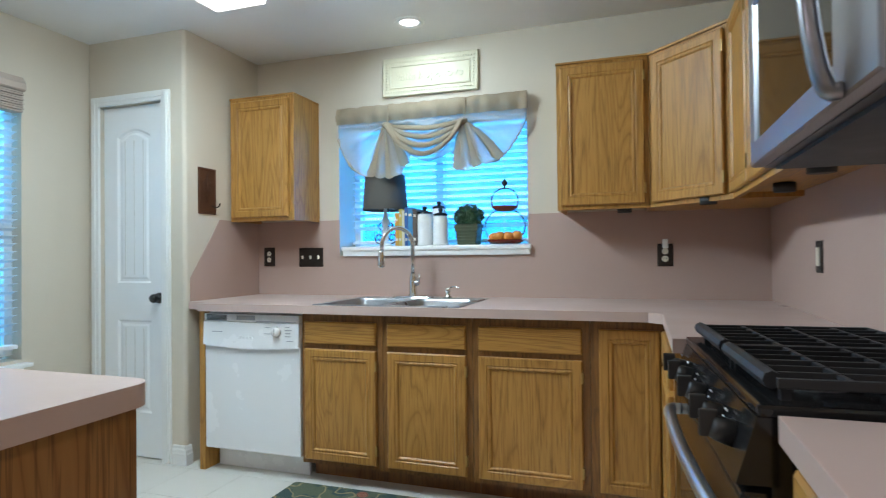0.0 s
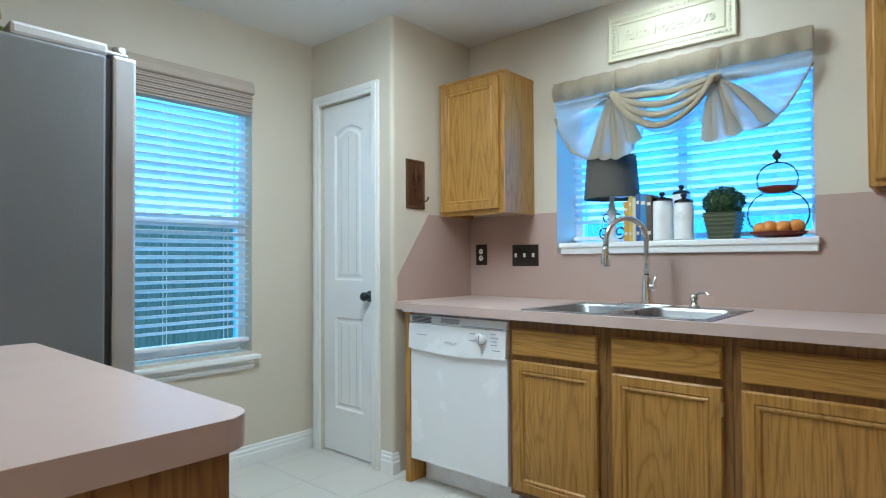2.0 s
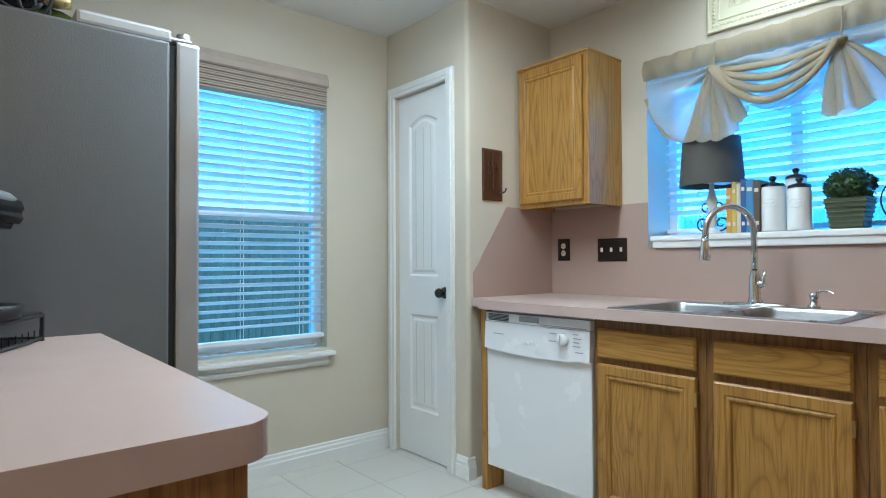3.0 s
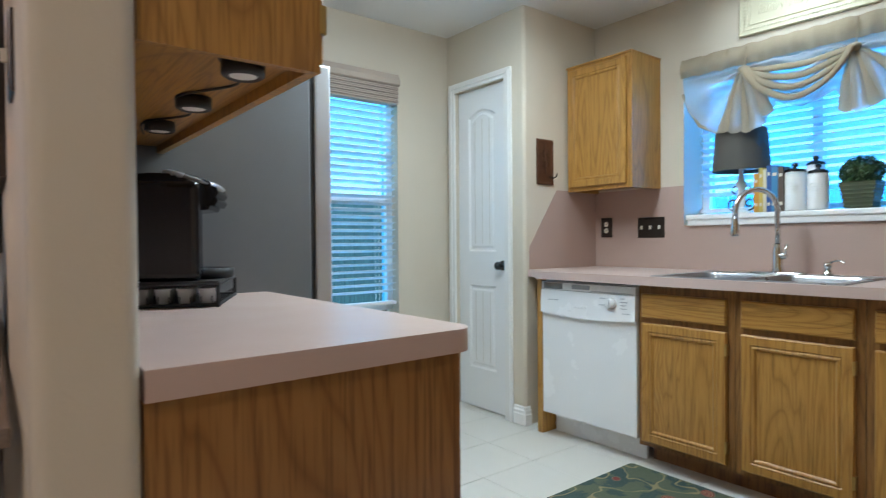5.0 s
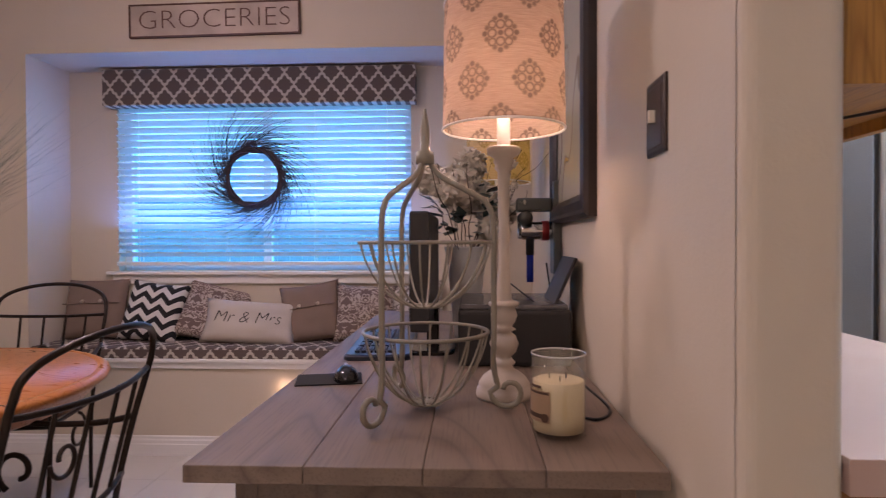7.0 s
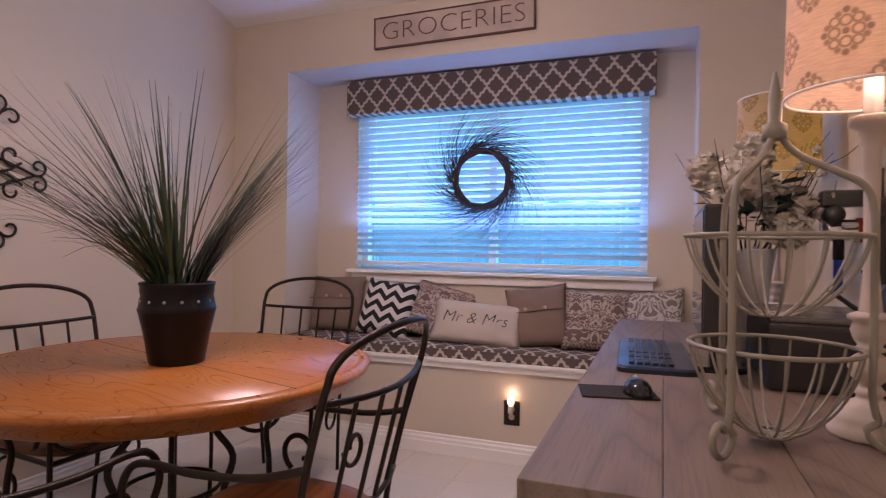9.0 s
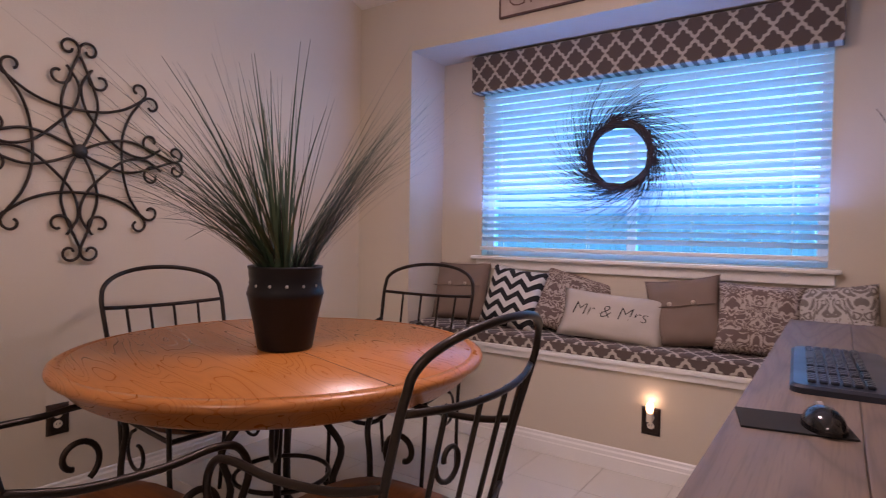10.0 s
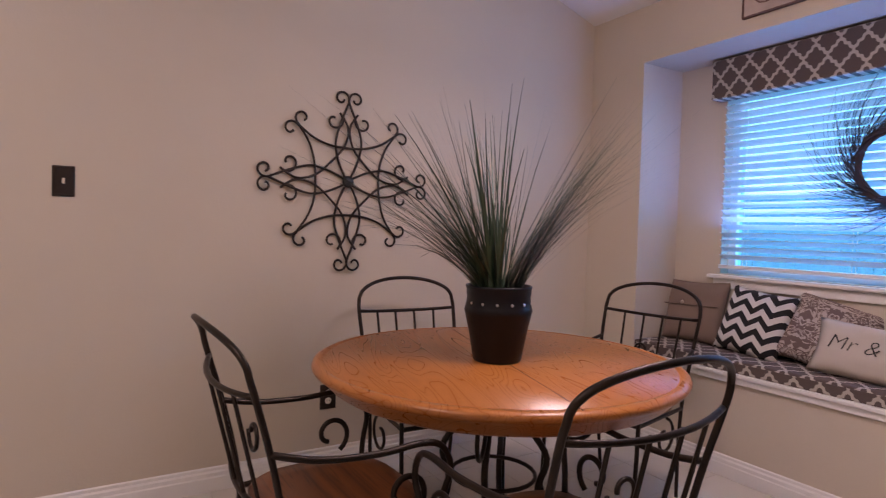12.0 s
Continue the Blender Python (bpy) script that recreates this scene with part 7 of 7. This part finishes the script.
for a in (0, 120, 240):
    part("wick", tube([(0.018 * math.cos(radians(a)), 0.018 * math.sin(radians(a)), 0.104), (0.018 * math.cos(radians(a)) + 0.002, 0.018 * math.sin(radians(a)), 0.116)], 0.0012, 5), black_matt, cd)
lab_tan, lab_dark = plain("tan_label", (0.36, 0.25, 0.155), 0.6), plain("dark_label_print", (0.075, 0.04, 0.025), 0.6)
def wrapped(a0, a1, z0, z1, r):
    bm = bmesh.new()
    pr = [[bm.verts.new((r * math.cos(radians(a0 + (a1 - a0) * i / 10)), r * math.sin(radians(a0 + (a1 - a0) * i / 10)), z)) for i in range(11)] for z in (z0, z1)]
    for i in range(10):
        bm.faces.new((pr[0][i], pr[0][i + 1], pr[1][i + 1], pr[1][i]))
    return bm
part("label", wrapped(-95, -25, 0.035, 0.092, 0.0517), lab_tan, cd, "tan printed label")
part("print_bar", wrapped(-92, -28, 0.086, 0.090, 0.0521), lab_dark, cd)
part("print_bar", wrapped(-92, -42, 0.042, 0.050, 0.0521), lab_dark, cd)
part("print_bar", wrapped(-80, -45, 0.096, 0.101, 0.0517), lab_dark, cd)
part("seal", lathe([(0.0, 0.001), (0.008, 0.001), (0.008, 0.0), (0.0, 0.0)], 14, m=pose(0.0521 * math.cos(radians(-36)), 0.0521 * math.sin(radians(-36)), 0.044, 0, 90, -36)), lab_dark, cd)

# ---------------------------------------------------------------- computer things
ms = thing("mouse_pad", "thin black wedge mouse pad", "mouse pad", (-1.345, -0.215, DZ), 12)
part("pad", box(-0.065, -0.095, 0.0, 0.055, 0.075, 0.004, 0.0015), plain("black_rubber_cloth", (0.016, 0.015, 0.016), 0.95, spread=0.2), ms)
mo = bmesh.new()
bmesh.ops.create_uvsphere(mo, u_segments=20, v_segments=12, radius=1.0)
mo.transform(Matrix.Diagonal((0.058, 0.033, 0.036, 1)))
for v in mo.verts:
    v.co.z = max(v.co.z, 0.0)
mo.transform(pose(-1.345, -0.180, DZ + 0.004, 0, 0, 14))
mouse = thing("computer_mouse", "black glossy computer mouse on its pad", "mouse")
part("shell", mo, black_gloss, mouse, "", True)
part("wheel", lathe([(0.0, -0.004), (0.010, -0.004), (0.010, 0.004), (0.0, 0.004)], 12, m=pose(-1.378, -0.188, DZ + 0.030, 90, 0, 14)), steel, mouse)
navy_key = plain("dark_slate_keycap", (0.020, 0.024, 0.034), 0.4, spread=0.15)
kb = thing("keyboard", "black computer keyboard with slate keys", "keyboard", (-1.86, -0.155, DZ), 3)
part("tray", skin([round_rect(-0.265, -0.105, 0.265, 0.105, 0.03, 0.0), round_rect(-0.265, -0.105, 0.265, 0.105, 0.03, 0.012), round_rect(-0.258, -0.098, 0.258, 0.098, 0.028, 0.018)]), plain("navy_black_plastic", (0.014, 0.02, 0.036), 0.35), kb)
key = box(-0.0078, -0.0078, 0.0, 0.0078, 0.0078, 0.008, 0.002, seg=1)
key_mesh = bpy.data.meshes.new("key")
key.to_mesh(key_mesh)
key.free()
for i in range(24):
    for k in range(6):
        if i in (15, 19) or (k == 0 and 4 <= i <= 9):
            continue
        piece("key", key_mesh, navy_key, kb, "", pose(-0.222 + i * 0.0193, -0.064 + k * 0.0205, 0.018))
part("space_bar", box(-0.150, -0.072, 0.018, -0.045, -0.056, 0.025, 0.002), navy_key, kb)
mn = thing("monitor", "thin black flat monitor seen edge-on", "monitor", (-1.80, -0.005, DZ), 0)
part("screen_body", box(-0.26, -0.028, 0.095, 0.26, 0.030, 0.455, 0.008), black_matt, mn)
part("screen", box(-0.245, -0.0305, 0.112, 0.245, -0.027, 0.440), dark_glass, mn, "dark glossy screen")
part("stand_neck", box(-0.035, 0.005, 0.012, 0.035, 0.045, 0.16, 0.004), black_gloss, mn)
part("stand_foot", skin([round_rect(-0.12, -0.07, 0.12, 0.10, 0.05, 0.0), round_rect(-0.12, -0.07, 0.12, 0.10, 0.05, 0.010), round_rect(-0.11, -0.06, 0.11, 0.09, 0.05, 0.014)]), black_gloss, mn)
prn = thing("printer", "black desktop printer with its paper support raised", "printer", (-1.72, 0.275, DZ))
part("case", box(-0.20, -0.165, 0.0, 0.20, 0.165, 0.165, 0.014, seg=3), black_matt, prn)
part("scanner_lid", box(-0.195, -0.160, 0.165, 0.195, 0.155, 0.180, 0.006), plain("grey_printer_lid", (0.10, 0.10, 0.105), 0.25), prn)
b = box(-0.10, 0.0, 0.0, 0.135, 0.010, 0.155, 0.003)
b.transform(pose(0.03, 0.115, 0.175, -24, 0, 0))
part("paper_support", b, black_matt, prn)
b = box(-0.04, -0.004, 0, 0.04, 0.0, 0.10)
b.transform(pose(0.08, 0.07, 0.178, 52, 0, 0))
part("flap", b, black_matt, prn)
solid("desk_cable", tube(smooth_line([(-1.50, 0.42, DZ + 0.004), (-1.30, 0.43, DZ + 0.004), (-1.10, 0.445, DZ + 0.003), (-1.02, 0.40, DZ + 0.003), (-1.08, 0.34, DZ + 0.003)]), 0.003, 6), black_matt, "thin black cable along the wall on the desk", "cable", smooth=True)

# ---------------------------------------------------------------- flowers in a white vase
vs = thing("flower_vase", "tall white vase of cream hydrangeas and twigs", "flowers", (-2.06, 0.130, DZ))
part("vase", lathe([(0.0, 0.0), (0.045, 0.0), (0.048, 0.01), (0.058, 0.14), (0.070, 0.26), (0.082, 0.34), (0.084, 0.345), (0.078, 0.345), (0.050, 0.10), (0.0, 0.05)], 32), white_glaze, vs, "white flared vase", True)
petal = plain("cream_petal", (0.60, 0.55, 0.46), 0.7, spread=0.15)
teal_leaf = plain("dusty_teal_leaf", (0.05, 0.085, 0.075), 0.5, spread=0.3)
rng = random.Random(31)
for (x, y, z, r) in ((0.10, -0.03, 0.56, 0.088), (0.03, 0.11, 0.47, 0.075), (-0.10, 0.02, 0.55, 0.075), (0.04, -0.13, 0.60, 0.055), (0.12, 0.10, 0.40, 0.05), (-0.02, 0.02, 0.66, 0.06)):
    b = leaf_blob(170, r, 0.020, rng.randint(0, 999))
    b.transform(pose(x, y, z))
    part("bloom", b, petal, vs, "round cream bloom")
lv = bmesh.new()
for k in range(110):
    a, el, s = rng.uniform(0, 6.28), rng.uniform(-0.5, 0.7), rng.uniform(0.03, 0.085)
    c = Vector((0.11 * math.cos(a), 0.11 * math.sin(a), 0.39 + 0.18 * rng.random()))
    d = Vector((math.cos(a) * math.cos(el), math.sin(a) * math.cos(el), math.sin(el)))
    sd = d.cross(Vector((0, 0, 1))).normalized()
    q = [lv.verts.new(p) for p in (c, c + d * s * 0.5 + sd * s * 0.35, c + d * s, c + d * s * 0.5 - sd * s * 0.35)]
    lv.faces.new(q)
part("leaves", lv, teal_leaf, vs, "dusty teal leaves")
for k in range(16):
    a = rng.uniform(0, 6.28)
    pts = [Vector((0.02 * math.cos(a), 0.02 * math.sin(a), 0.30))]
    for s in range(1, 7):
        pts.append(pts[-1] + Vector((math.cos(a) * rng.uniform(0.02, 0.055), math.sin(a) * rng.uniform(0.02, 0.050), rng.uniform(0.03, 0.085))) + Vector((rng.uniform(-0.02, 0.02), rng.uniform(-0.02, 0.02), 0)))
    for p in pts:
        p.y = min(p.y, 0.30)
    part("twig", tube(smooth_line(pts, 3), 0.0028, 4, taper=0.4), twig, vs)
    if k % 2:
        b = leaf_blob(16, 0.014, 0.010, k)
        b.transform(Matrix.Translation(pts[-2]))
        part("bud", b, petal, vs)

# ---------------------------------------------------------------- jointed metal arm by the wall
gm = plain("grey_green_machined_metal", (0.12, 0.125, 0.115), 0.4, 0.8, spread=0.2)
red_p, blue_p = plain("red_plastic_ring", (0.35, 0.02, 0.02), 0.4), plain("blue_plastic_grip", (0.01, 0.03, 0.35), 0.4)
mk = thing("wall_bracket", "jointed grey metal bracket with red collar on the wall", "bracket", (-2.00, DIV0, 1.22))
part("back_plate", box(-0.05, -0.030, -0.16, 0.05, 0.0, 0.18, 0.006), gm, mk)
part("upper_arm", box(-0.03, -0.16, 0.07, 0.03, -0.03, 0.12, 0.008), gm, mk)
part("joint", lathe([(0.0, -0.07), (0.030, -0.07), (0.034, -0.05), (0.034, 0.05), (0.030, 0.07), (0.0, 0.07)], 20, m=pose(0, -0.085, 0.0, 90, 0, 0)), chrome, mk, "", True)
part("joint", lathe([(0.0, -0.05), (0.026, -0.05), (0.026, 0.05), (0.0, 0.05)], 20, m=pose(0.0, -0.13, 0.045, 0, 90, 0)), gm, mk, "", True)
part("collar", lathe([(0.0, -0.012), (0.037, -0.012), (0.037, 0.012), (0.0, 0.012)], 20, m=pose(0, -0.055, 0.0, 90, 0, 0)), red_p, mk, "red collar", True)
part("grip", lathe([(0.0, 0.0), (0.013, 0.0), (0.013, 0.10), (0.0, 0.10)], 14, m=pose(0, -0.11, -0.19)), blue_p, mk, "blue grip", True)
part("post", lathe([(0.0, 0.0), (0.015, 0.0), (0.015, 0.12), (0.0, 0.12)], 14, m=pose(0, -0.11, -0.09)), black_matt, mk, "", True)
part("cord", tube(smooth_line([(0, -0.05, -0.12), (0.03, -0.04, -0.22), (0.02, -0.03, -0.32), (0.04, -0.03, -0.38)]), 0.003, 6), black_matt, mk)

# ---------------------------------------------------------------- framed picture
fw = plain("dark_carved_frame", (0.022, 0.014, 0.012), 0.45, grain=60, bump=0.7, spread=0.3)
pc = thing("framed_picture", "large picture in a dark carved frame under glass", "picture", (-2.040, DIV0, 1.245))
PW, PH = 0.672, 0.86
part("frame", rect_loops(PW, PH, [(0, 0), (0, -0.022), (0.010, -0.034), (0.022, -0.030), (0.045, -0.036), (0.058, -0.030), (0.070, -0.016)], cap=False), fw, pc)


def print_paper():
    n = Nodes("pale_botanical_print")
    p = n.coords()
    col = n.mix(n.noise(p, 3.0), (0.40, 0.36, 0.28), (0.50, 0.46, 0.37))
    line = n.ramp(n.math("ABSOLUTE", n.math("SUBTRACT", n.noise(n.coords((1, 1, 0.6)), 4.0, 1.0), 0.5)), (0.006, (1, 1, 1)), (0.014, (0, 0, 0)))
    return n.done(n.mix(n.math("MULTIPLY", line, 0.6), col, (0.14, 0.10, 0.07)), 0.12)


part("print", rect_loops(PW - 0.136, PH - 0.136, [(0, -0.012), (0.001, -0.0121)], x0=0.068, z0=0.068), print_paper(), pc, "pale print under glass")

# ---------------------------------------------------------------- floor tiles
def lay_tiles(x0, y0, x1, y1, size, gap, seed):
    rng = random.Random(seed)
    t = box(-size / 2 + gap, -size / 2 + gap, -0.004, size / 2 - gap, size / 2 - gap, 0.0, 0.0012, seg=1)
    mesh = bpy.data.meshes.new("tile")
    t.to_mesh(mesh)
    t.free()
    y = y0 + size / 2
    while y < y1:
        x = x0 + size / 2
        while x < x1:
            piece("tile", mesh, tile_floor, floor, "", pose(x, y, rng.uniform(-0.0006, 0.0003)))
            x += size
        y += size


lay_tiles(-2.974, -2.746, 1.0, 3.53, 0.3305, 0.0009, 5)
